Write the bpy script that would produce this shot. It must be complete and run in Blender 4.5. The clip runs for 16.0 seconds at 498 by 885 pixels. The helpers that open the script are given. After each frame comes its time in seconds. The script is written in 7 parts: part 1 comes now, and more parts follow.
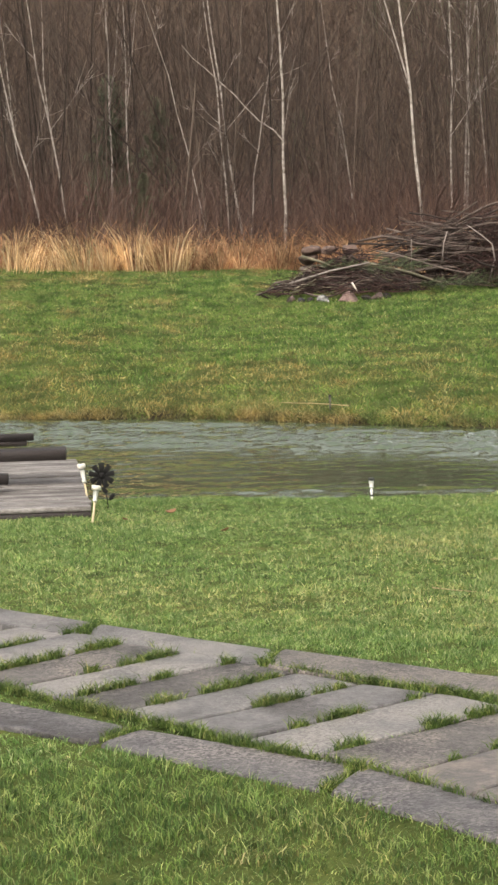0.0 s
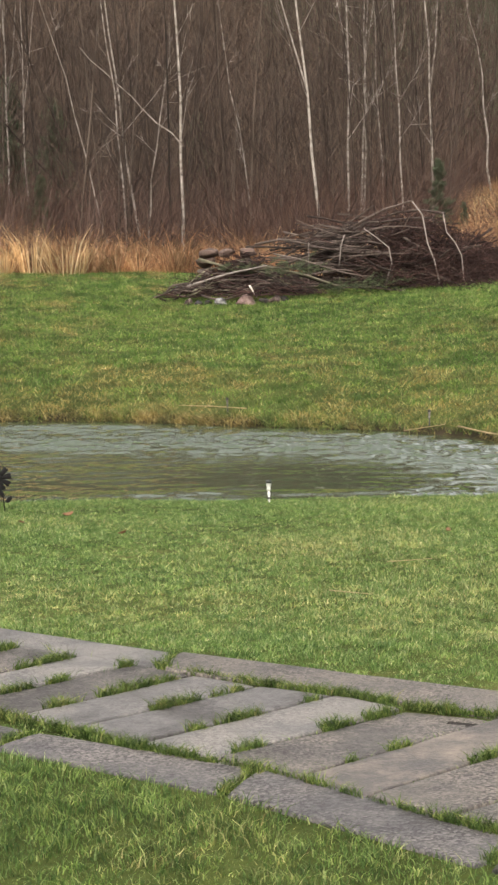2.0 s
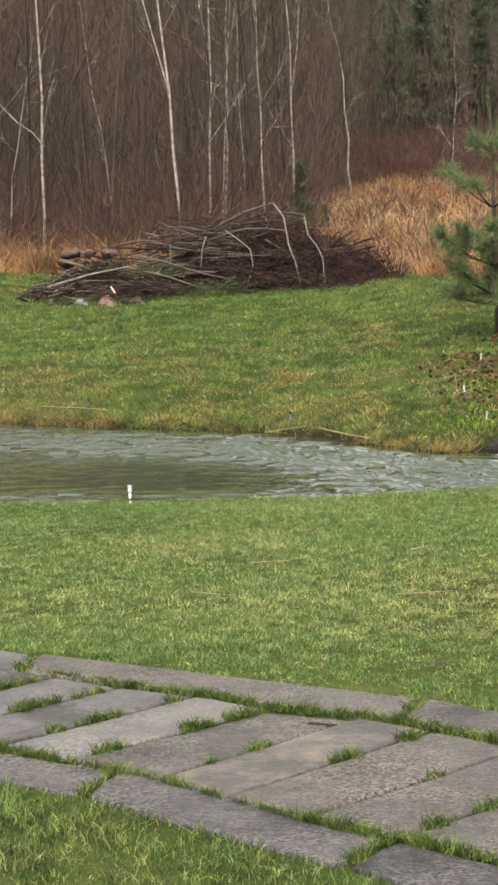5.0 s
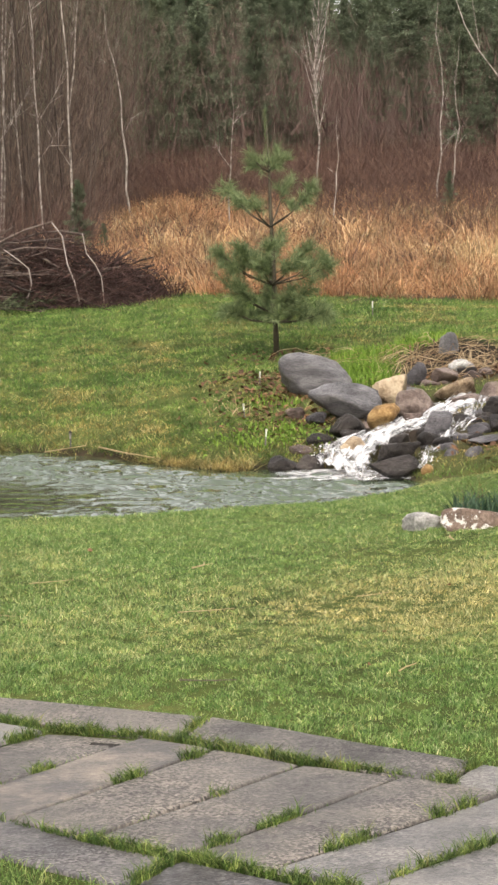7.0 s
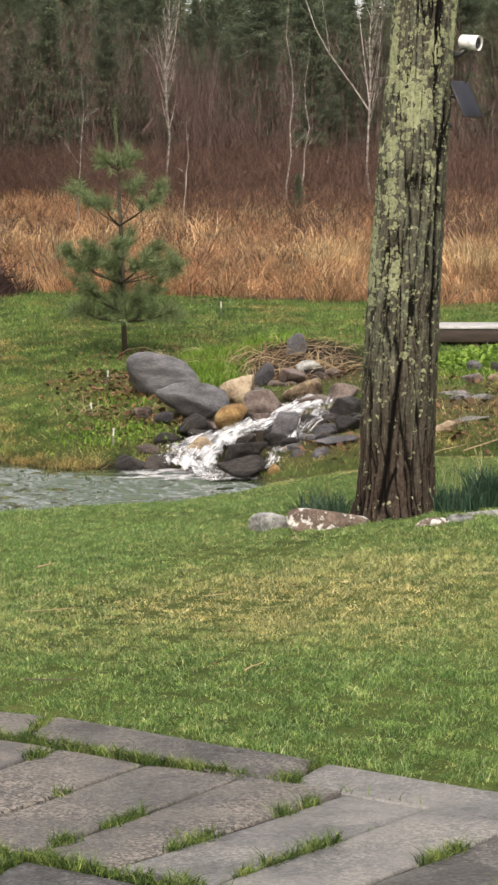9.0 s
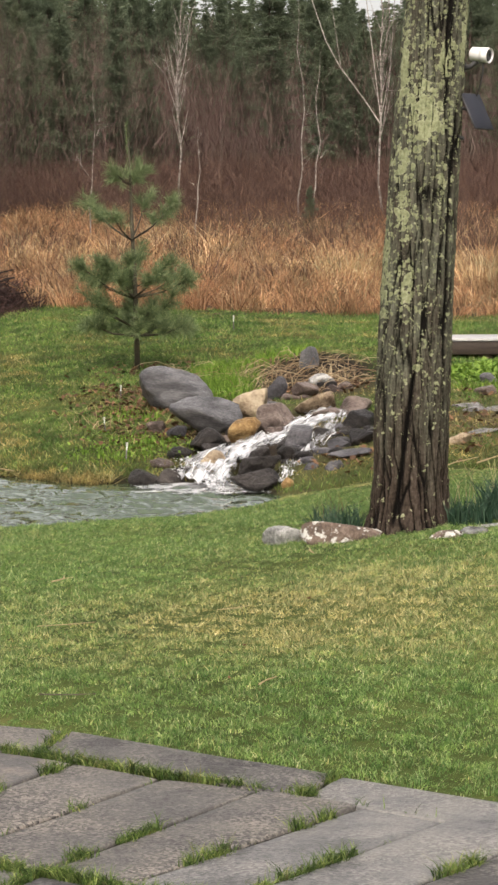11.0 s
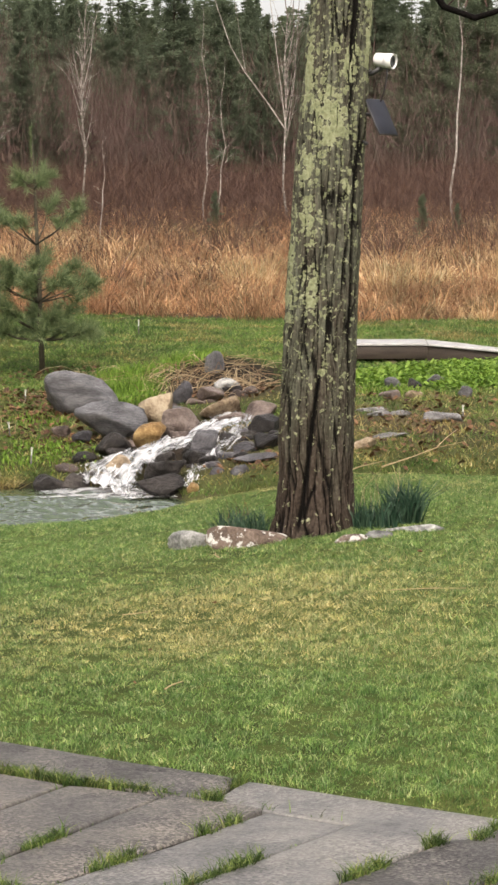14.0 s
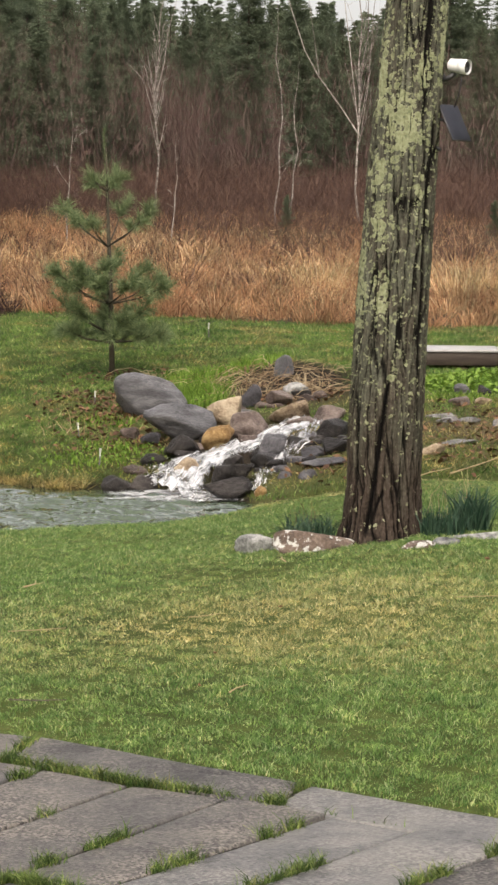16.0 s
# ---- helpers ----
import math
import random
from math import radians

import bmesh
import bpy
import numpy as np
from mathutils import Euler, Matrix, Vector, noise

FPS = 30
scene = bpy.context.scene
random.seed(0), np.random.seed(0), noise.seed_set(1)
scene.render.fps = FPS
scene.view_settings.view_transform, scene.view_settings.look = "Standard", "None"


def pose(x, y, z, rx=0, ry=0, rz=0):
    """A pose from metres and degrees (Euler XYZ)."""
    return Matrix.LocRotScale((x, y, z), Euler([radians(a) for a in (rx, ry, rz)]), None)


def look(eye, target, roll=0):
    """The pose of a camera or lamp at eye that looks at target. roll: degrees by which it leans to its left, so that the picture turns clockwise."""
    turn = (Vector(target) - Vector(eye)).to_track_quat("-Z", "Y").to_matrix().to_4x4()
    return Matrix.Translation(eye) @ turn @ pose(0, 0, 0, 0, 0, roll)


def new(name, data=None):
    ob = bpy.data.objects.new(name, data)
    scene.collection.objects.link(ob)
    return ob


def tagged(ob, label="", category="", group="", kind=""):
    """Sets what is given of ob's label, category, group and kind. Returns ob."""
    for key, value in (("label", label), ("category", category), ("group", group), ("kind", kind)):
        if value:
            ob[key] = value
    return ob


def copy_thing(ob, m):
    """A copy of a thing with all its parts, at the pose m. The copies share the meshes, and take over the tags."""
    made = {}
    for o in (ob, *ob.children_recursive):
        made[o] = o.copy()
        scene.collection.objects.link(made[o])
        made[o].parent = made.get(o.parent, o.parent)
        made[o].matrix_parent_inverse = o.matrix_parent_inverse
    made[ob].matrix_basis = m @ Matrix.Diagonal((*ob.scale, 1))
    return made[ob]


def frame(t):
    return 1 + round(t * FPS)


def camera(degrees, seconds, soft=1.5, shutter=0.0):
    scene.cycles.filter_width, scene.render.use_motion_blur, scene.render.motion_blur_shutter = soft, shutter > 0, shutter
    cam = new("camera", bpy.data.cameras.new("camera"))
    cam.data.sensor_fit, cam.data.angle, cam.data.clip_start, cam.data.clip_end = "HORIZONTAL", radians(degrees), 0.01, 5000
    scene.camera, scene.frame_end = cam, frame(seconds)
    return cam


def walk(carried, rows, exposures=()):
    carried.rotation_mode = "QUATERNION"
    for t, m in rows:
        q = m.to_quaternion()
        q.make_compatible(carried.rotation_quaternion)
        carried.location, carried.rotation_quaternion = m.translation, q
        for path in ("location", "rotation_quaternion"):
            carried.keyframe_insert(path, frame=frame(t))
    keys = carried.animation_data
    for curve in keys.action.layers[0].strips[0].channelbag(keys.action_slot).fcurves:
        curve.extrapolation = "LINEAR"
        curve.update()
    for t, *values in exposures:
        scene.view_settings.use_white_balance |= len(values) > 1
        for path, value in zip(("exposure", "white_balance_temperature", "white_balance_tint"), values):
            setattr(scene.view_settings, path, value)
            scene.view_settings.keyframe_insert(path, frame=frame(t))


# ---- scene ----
# The camera stands still at eye height and pans to the right.
cam = camera(13.0, 16.0, soft=2.7)
EYE = (0.0, 0.0, 1.65)
ROWS = [
    (0, 85.003, 1.494, -0.111), (0.5, 85.020, 1.248, -1.182), (1, 85.182, 1.083, -1.740),
    (1.5, 85.202, 1.096, -2.344), (2, 85.011, 1.216, -2.786), (2.5, 84.934, 1.209, -3.142),
    (3, 85.077, 1.164, -3.613), (3.2, 85.121, 1.161, -3.815), (5.3, 84.980, 0.758, -7.131),
    (5.5, 85.130, 0.733, -7.680), (6, 85.281, 0.689, -9.017), (6.5, 85.318, 0.921, -10.373),
    (7, 85.401, 0.803, -12.173), (7.5, 85.371, 0.567, -14.000), (8, 85.372, 0.285, -15.566),
    (8.5, 85.372, 0.060, -16.386), (9, 85.363, -0.027, -16.119), (9.2, 85.341, 0.074, -15.996),
    (11.3, 85.762, 0.372, -15.807), (11.5, 85.788, 0.288, -15.981), (12, 85.938, 0.219, -16.681),
    (12.5, 86.276, 0.251, -17.374), (13, 86.410, 0.343, -17.905), (13.5, 86.078, 0.356, -18.566),
    (14, 85.827, 0.274, -18.280), (14.5, 85.791, 0.102, -17.666), (15, 85.778, -0.053, -17.032),
    (15.5, 85.977, -0.270, -16.462), (16, 85.928, -0.463, -16.432),
]
EXPOSURE = [(0, 0.06), (0.5, 0.06), (1.0, 0.05), (3.0, 0.02), (5.5, 0.0), (6.0, -0.25), (6.5, -0.25), (7.0, 0.2), (7.5, 0.3), (8.0, 0.08), (9.0, -0.08), (12.0, -0.08), (14.0, 0.0), (15.0, -0.13), (16.0, -0.13)]
walk(cam, [(t, pose(*EYE, rx, ry, rz)) for t, rx, ry, rz in ROWS], exposures=[(t, 0.37 + e, 7250, 14) for t, e in EXPOSURE])

# ---- overcast daylight ----
world = bpy.data.worlds.new("sky")
scene.world = world
world.use_nodes = True
wn = world.node_tree
sky = wn.nodes.new("ShaderNodeTexSky")
sky.sky_type, sky.sun_disc = "NISHITA", False
sky.sun_elevation, sky.sun_rotation = radians(48), radians(200)
sky.air_density, sky.dust_density, sky.ozone_density = 1.0, 4.0, 1.0
grey = wn.nodes.new("ShaderNodeHueSaturation")
grey.inputs["Saturation"].default_value = 0.3
wn.links.new(sky.outputs["Color"], grey.inputs["Color"])
# cloud cover: as under any overcast sky, the light grows from the horizon to the zenith
way = wn.nodes.new("ShaderNodeSeparateXYZ")
wn.links.new(wn.nodes.new("ShaderNodeTexCoord").outputs["Generated"], way.inputs[0])
cover = wn.nodes.new("ShaderNodeMapRange")
for key, value in (("From Min", 0.0), ("From Max", 1.0), ("To Min", 1.75), ("To Max", 4.4)):
    cover.inputs[key].default_value = value
wn.links.new(way.outputs["Z"], cover.inputs["Value"])
cloud = wn.nodes.new("ShaderNodeVectorMath")
cloud.operation = "SCALE"
wn.links.new(grey.outputs["Color"], cloud.inputs[0])
wn.links.new(cover.outputs["Result"], cloud.inputs["Scale"])
wn.links.new(cloud.outputs["Vector"], wn.nodes["Background"].inputs["Color"])
wn.nodes["Background"].inputs["Strength"].default_value = 0.085
sun = new("sun", bpy.data.lights.new("sun", "SUN"))
sun.data.energy, sun.data.angle, sun.data.color = 1.0, radians(50), (1.0, 0.97, 0.92)
sun.matrix_world = look((-3, -8, 10), (0, 0, 0))


# ---- ground plan ----
def table(theta, *pairs):
    return np.interp(theta, [a for a, _ in pairs], [b for _, b in pairs])


def smooth(a, b, x):
    u = np.clip((x - a) / (b - a), 0, 1)
    return u * u * (3 - 2 * u)


def shore_near(th):
    return table(th, (-26, 22), (-20, 18.6), (-8, 18.0), (8.5, 17.9), (11.5, 18.3), (13.9, 18.7), (15.9, 19.8), (16.8, 20.6), (24, 20.0))


def shore_far(th):
    return table(th, (-26, 22), (-20, 26.5), (-6.5, 28.2), (-0.6, 27), (2.4, 25.9), (6.5, 24.9), (9.5, 23.1), (11.5, 22.1), (13.3, 22.3), (14.5, 22.15), (15.3, 21.85), (16, 21.2), (16.8, 20.7), (24, 20.0))


def bank_top(th):
    return table(th, (-6, 43), (3, 42), (8, 39), (12, 36), (17, 35), (24, 34))


WATER = -0.42


def height(x, y):
    """Height of the ground over the plan."""
    x, y = np.asarray(x, float), np.asarray(y, float)
    th, d = np.degrees(np.arctan2(x, y)), np.hypot(x, y)
    near, far, top = shore_near(th), shore_far(th), bank_top(th)
    lip = table(th, (13, -0.375), (16.5, -0.42), (21, -0.12))
    foot = table(th, (16.5, -0.42), (21, -0.12))
    crest = table(th, (-6, 1.41), (-2, 1.28), (6.5, 1.05), (10, 1.12), (16, 1.07), (23, 1.0))
    lawn = lip * np.clip((d - 9) / (near - 9), 0, 1)
    u = np.clip((d - far) / (top - far), 0, 1)
    step = table(th, (11.0, 0.035), (14.0, 0.015), (15.5, 0.0))
    bank = foot + step * smooth(0.0, 0.2, d - far) + (crest - foot - step) * u ** 0.78
    rise = table(th, (4, 0.012), (10, 0.064))
    field = crest + rise * np.clip(d - top, 0, 75 - top) + 0.07 * np.clip(d - 75, 0, 45) + 0.09 * np.clip(d - 120, 0, 110) + table(th, (4, 0.42), (10, 0.38), (13, 0.275), (17, 0.255)) * np.clip(d - 230, 0, 70)
    z = np.where(d < near, lawn, np.where(d > top, field, bank))
    inside = (d > near) & (d < far)
    deep = np.minimum(np.minimum(d - near, far - d) / 0.7, 1)
    z = np.where(inside, np.minimum(lip, WATER) + 0.03 - 0.55 * deep, z)
    bumps = 0.015 * np.sin(x * 1.9 + 0.7 * y) * np.sin(y * 1.3 - 0.4 * x) + 0.05 * smooth(22, 30, d) * np.sin(x * 0.55 + 1) * np.sin(y * 0.5)
    mound = 0.22 * np.exp(-(((x - 8.4) / 0.8) ** 2 + ((y - 27.0) / 0.9) ** 2))
    return z + mound + np.where(inside, 0, bumps * smooth(9, 12, d))


# ---- mesh building ----
class Build:
    """Collects triangles of one mesh."""

    def __init__(self):
        self.v, self.f, self.n = [], [], 0

    def add(self, v, f):
        v, f = np.asarray(v, float).reshape(-1, 3), np.asarray(f, int).reshape(-1, 3)
        self.v.append(v)
        self.f.append(f + self.n)
        self.n += len(v)
        return self

    def tube(self, pts, radii, sides=5, caps=True):
        pts, radii = np.asarray(pts, float), np.asarray(radii, float) * np.ones(len(pts))
        way = np.gradient(pts, axis=0)
        way /= np.linalg.norm(way, axis=1)[:, None] + 1e-9
        ref = np.array([0, 0, 1.0]) if abs(way[0, 2]) < 0.9 else np.array([1.0, 0, 0])
        a = np.cross(way, ref)
        a /= np.linalg.norm(a, axis=1)[:, None] + 1e-9
        b = np.cross(way, a)
        ang = np.arange(sides) * 2 * math.pi / sides
        ring = a[:, None] * np.cos(ang)[None, :, None] + b[:, None] * np.sin(ang)[None, :, None]
        v = (pts[:, None] + ring * radii[:, None, None]).reshape(-1, 3)
        n, f = len(pts), []
        for i in range(n - 1):
            for j in range(sides):
                p, q = i * sides + j, i * sides + (j + 1) % sides
                f += [(p, p + sides, q), (q, p + sides, q + sides)]
        if caps:
            for j in range(1, sides - 1):
                f += [(0, j, j + 1), ((n - 1) * sides, (n - 1) * sides + j + 1, (n - 1) * sides + j)]
        return self.add(v, f)

    def box(self, lo, hi, bevel=0.004):
        """A block with bevelled edges, by its two corners."""
        lo, hi = np.asarray(lo, float), np.asarray(hi, float)
        bm = bmesh.new()
        bmesh.ops.create_cube(bm, size=1)
        for vert in bm.verts:
            vert.co = Vector(lo + (np.array(vert.co) + 0.5) * (hi - lo))
        if bevel:
            bmesh.ops.bevel(bm, geom=list(bm.edges), offset=bevel, segments=1, affect="EDGES")
        return self.bm(bm)

    def bm(self, bm, m=None):
        bmesh.ops.triangulate(bm, faces=list(bm.faces))
        bm.verts.index_update()
        v = [(m @ x.co if m else x.co)[:] for x in bm.verts]
        self.add(v, [[x.index for x in face.verts] for face in bm.faces])
        bm.free()
        return self

    def move(self, m):
        m = np.array(m)
        self.v = [v @ m[:3, :3].T + m[:3, 3] for v in self.v]
        return self

    def data(self, name, material, smooth_shade=True, floats=None):
        v, f = np.concatenate(self.v), np.concatenate(self.f)
        me = bpy.data.meshes.new(name)
        me.vertices.add(len(v))
        me.vertices.foreach_set("co", v.astype(np.float32).ravel())
        me.loops.add(len(f) * 3)
        me.loops.foreach_set("vertex_index", f.astype(np.int32).ravel())
        me.polygons.add(len(f))
        me.polygons.foreach_set("loop_start", np.arange(0, len(f) * 3, 3, dtype=np.int32))
        me.polygons.foreach_set("use_smooth", np.full(len(f), smooth_shade))
        me.update(calc_edges=True)
        if floats is not None:
            for key, values in floats.items():
                me.attributes.new(key, "FLOAT", "POINT").data.foreach_set("value", np.asarray(values, np.float32))
        if material:
            me.materials.append(material)
        return me


def thing(name, at=(0, 0, 0), label="", category="", group="", kind="", turn=0):
    ob = new(name)
    ob.empty_display_size = 0.1
    ob.matrix_world = pose(*at, 0, 0, turn)
    return tagged(ob, label, category, group, kind)


def part(name, build, material, parent, label="", smooth_shade=True):
    """One mesh object under a thing or a part; its vertices are in the parent's own space."""
    ob = new(name, build.data(name, material, smooth_shade))
    ob.parent = parent
    return tagged(ob, label)


def solid(name, build, material, label="", category="", group="", kind="", smooth_shade=True, floats=None):
    return tagged(new(name, build.data(name, material, smooth_shade, floats)), label, category, group, kind)


def ground_z(x, y):
    return float(height(x, y))


rng = np.random.default_rng(7)


# ---- materials ----
def link(nt, a, b):
    nt.links.new(a, b)


def blank(name, rough=0.8, spec=0.3):
    m = bpy.data.materials.new(name)
    m.use_nodes = True
    nt = m.node_tree
    bsdf = nt.nodes["Principled BSDF"]
    bsdf.inputs["Roughness"].default_value = rough
    bsdf.inputs["Specular IOR Level"].default_value = spec
    return m, nt, bsdf


def coords(nt, kind="Object", scale=(1, 1, 1)):
    mp = nt.nodes.new("ShaderNodeMapping")
    mp.inputs["Scale"].default_value = scale
    if kind == "Position":
        link(nt, nt.nodes.new("ShaderNodeNewGeometry").outputs["Position"], mp.inputs["Vector"])
    else:
        link(nt, nt.nodes.new("ShaderNodeTexCoord").outputs[kind], mp.inputs["Vector"])
    return mp.outputs["Vector"]


def noise_of(nt, vec, scale, detail=4, rough=0.6):
    n = nt.nodes.new("ShaderNodeTexNoise")
    n.inputs["Scale"].default_value, n.inputs["Detail"].default_value, n.inputs["Roughness"].default_value = scale, detail, rough
    link(nt, vec, n.inputs["Vector"])
    return n.outputs["Fac"]


def ramp(nt, fac, stops):
    r = nt.nodes.new("ShaderNodeValToRGB")
    e = r.color_ramp.elements
    while len(e) < len(stops):
        e.new(0.5)
    for el, (pos, col) in zip(e, stops):
        el.position = pos
        el.color = (*col, 1) if len(col) == 3 else col
    link(nt, fac, r.inputs["Fac"])
    return r.outputs["Color"]


def math_of(nt, op, a, b=0.0, clamp=False):
    n = nt.nodes.new("ShaderNodeMath")
    n.operation, n.use_clamp = op, clamp
    for i, x in enumerate((a, b)):
        if isinstance(x, (int, float)):
            n.inputs[i].default_value = x
        else:
            link(nt, x, n.inputs[i])
    return n.outputs[0]


def mix(nt, fac, a, b, mode="MIX"):
    n = nt.nodes.new("ShaderNodeMix")
    n.data_type, n.blend_type = "RGBA", mode
    for i, x in ((0, fac), (6, a), (7, b)):
        if isinstance(x, (int, float)):
            n.inputs[i].default_value = x
        elif isinstance(x, tuple):
            n.inputs[i].default_value = (*x, 1)
        else:
            link(nt, x, n.inputs[i])
    return n.outputs[2]


def bump(nt, bsdf, h, strength=0.4, distance=0.01):
    b = nt.nodes.new("ShaderNodeBump")
    b.inputs["Strength"].default_value, b.inputs["Distance"].default_value = strength, distance
    link(nt, h, b.inputs["Height"])
    link(nt, b.outputs["Normal"], bsdf.inputs["Normal"])


def spread(nt, island=True):
    """A random value for each object, or for each island of a joined mesh."""
    if island:
        return nt.nodes.new("ShaderNodeNewGeometry").outputs["Random Per Island"]
    return nt.nodes.new("ShaderNodeObjectInfo").outputs["Random"]


def surface(name, stops, scale=4.0, fine=40.0, rough=0.8, spec=0.3, relief=0.4, depth=0.01, vary=0.0, island=False, stretch=(1, 1, 1), kind="Object", metal=0.0):
    """A worn surface: two scales of noise through a colour ramp, relief, and a spread from piece to piece."""
    m, nt, bsdf = blank(name, rough, spec)
    vec = coords(nt, kind, stretch)
    big, small = noise_of(nt, vec, scale, 5), noise_of(nt, vec, fine, 4, 0.7)
    fac = math_of(nt, "ADD", math_of(nt, "MULTIPLY", big, 0.6), math_of(nt, "MULTIPLY", small, 0.4))
    if vary:
        r = math_of(nt, "MULTIPLY", math_of(nt, "SUBTRACT", spread(nt, island), 0.5), vary)
        fac = math_of(nt, "ADD", fac, r, True)
    link(nt, ramp(nt, fac, stops), bsdf.inputs["Base Color"])
    bsdf.inputs["Metallic"].default_value = metal
    if relief:
        bump(nt, bsdf, small, relief, depth)
    return m


def leafy(name, fresh, dry, attr=None, big_scale=0.6, rough=0.6, spec=0.25, glow=0.35, deep=0.0, low=0.66):
    """Blades and needles: two ramps chosen by a dryness value, spread from blade to blade, a little light let through."""
    m, nt, bsdf = blank(name, rough, spec)
    rand = spread(nt)
    patch = noise_of(nt, coords(nt, "Position"), big_scale, 4)
    a, b = ramp(nt, rand, fresh), ramp(nt, rand, dry)
    if attr:
        at = nt.nodes.new("ShaderNodeAttribute")
        at.attribute_name = attr
        d = at.outputs["Fac"]
    else:
        d = 0.0
    fac = math_of(nt, "ADD", math_of(nt, "MULTIPLY", math_of(nt, "SUBTRACT", patch, 0.5), 1.2), d, True)
    col = mix(nt, fac, a, b)
    if deep:
        lush = ramp(nt, noise_of(nt, coords(nt, "Position"), deep, 5, 0.65), [(0.38, (low * 0.9, low * 1.12, low)), (0.5, (0.95, 0.97, 0.93)), (0.62, (1.48, 1.4, 1.28))])
        col = mix(nt, 1.0, col, lush, "MULTIPLY")
    link(nt, col, bsdf.inputs["Base Color"])
    if glow:
        tr = nt.nodes.new("ShaderNodeBsdfTranslucent")
        link(nt, col, tr.inputs["Color"])
        mx = nt.nodes.new("ShaderNodeMixShader")
        mx.inputs[0].default_value = glow
        link(nt, bsdf.outputs[0], mx.inputs[1])
        link(nt, tr.outputs[0], mx.inputs[2])
        link(nt, mx.outputs[0], nt.nodes["Material Output"].inputs["Surface"])
    return m


def attribute(nt, name):
    at = nt.nodes.new("ShaderNodeAttribute")
    at.attribute_name = name
    return at.outputs["Fac"]


def make_ground():
    m, nt, bsdf = blank("earth", 0.95, 0.1)
    vec = coords(nt, "Position")
    zone = nt.nodes.new("ShaderNodeAttribute")
    zone.attribute_name = "zone"
    big, mid, small = noise_of(nt, vec, 0.35, 5), noise_of(nt, vec, 2.6, 6, 0.7), noise_of(nt, vec, 22, 5, 0.75)
    f = math_of(nt, "ADD", math_of(nt, "MULTIPLY", big, 0.4), math_of(nt, "ADD", math_of(nt, "MULTIPLY", mid, 0.35), math_of(nt, "MULTIPLY", small, 0.25)))
    turf = ramp(nt, f, [(0.3, (0.014, 0.017, 0.005)), (0.43, (0.03, 0.044, 0.010)), (0.54, (0.062, 0.082, 0.02)), (0.66, (0.14, 0.12, 0.047))])
    litter = ramp(nt, f, [(0.3, (0.022, 0.015, 0.009)), (0.5, (0.058, 0.038, 0.024)), (0.7, (0.125, 0.083, 0.05))])
    # near-black mud, which also carries painted shade at the shore and the falls
    mud_shade = ramp(nt, f, [(0.35, (0.006, 0.0045, 0.003)), (0.5, (0.016, 0.012, 0.008)), (0.68, (0.045, 0.033, 0.022))])
    link(nt, mix(nt, attribute(nt, "mud_shade"), mix(nt, zone.outputs["Fac"], turf, litter), mud_shade), bsdf.inputs["Base Color"])
    bump(nt, bsdf, math_of(nt, "ADD", small, mid), 0.6, 0.03)
    return m


def make_water():
    """Murky green water, its larger ripples in the mesh and the finest in the relief."""
    m, nt, bsdf = blank("pond_water", 0.03, 0.5)
    bsdf.inputs["Base Color"].default_value = (0.046, 0.068, 0.035, 1)
    bsdf.inputs["IOR"].default_value = 1.8
    vec = coords(nt, "Position", (1.3, 0.7, 1))
    breeze = ramp(nt, noise_of(nt, coords(nt, "Position"), 0.9, 3, 0.6), [(0.38, (0.35, 0.35, 0.35)), (0.62, (1.3, 1.3, 1.3))])
    ruffle = nt.nodes.new("ShaderNodeAttribute")
    ruffle.attribute_name = "ruffle"
    gust = math_of(nt, "MULTIPLY", breeze, ruffle.outputs["Fac"])
    bump(nt, bsdf, math_of(nt, "MULTIPLY", noise_of(nt, vec, 6.0, 1, 0.5), gust), 1.0, 0.09)
    return m


def make_foam():
    """A film of falling water, white where it breaks and clear where it runs thin."""
    m, nt, bsdf = blank("falling_water", 0.25, 0.5)
    xyz = nt.nodes.new("ShaderNodeCombineXYZ")
    link(nt, attribute(nt, "across"), xyz.inputs[0])
    link(nt, attribute(nt, "along"), xyz.inputs[1])
    streak = noise_of(nt, xyz.outputs[0], 1.0, 5, 0.6)
    broad = noise_of(nt, coords(nt, "Position"), 5.5, 4, 0.6)
    f = math_of(nt, "ADD", math_of(nt, "MULTIPLY", streak, 0.55), math_of(nt, "MULTIPLY", broad, 0.45))
    link(nt, ramp(nt, f, [(0.32, (0.2, 0.2, 0.195)), (0.43, (0.34, 0.35, 0.35)), (0.54, (0.5, 0.51, 0.52)), (0.64, (0.68, 0.69, 0.7))]), bsdf.inputs["Base Color"])
    bump(nt, bsdf, f, 0.2, 0.02)
    cover = ramp(nt, math_of(nt, "ADD", f, math_of(nt, "MULTIPLY", math_of(nt, "SUBTRACT", attribute(nt, "edge"), 1.0), 0.42)), [(0.33, (0, 0, 0)), (0.54, (1, 1, 1))])
    link(nt, cover, bsdf.inputs["Alpha"])
    return m


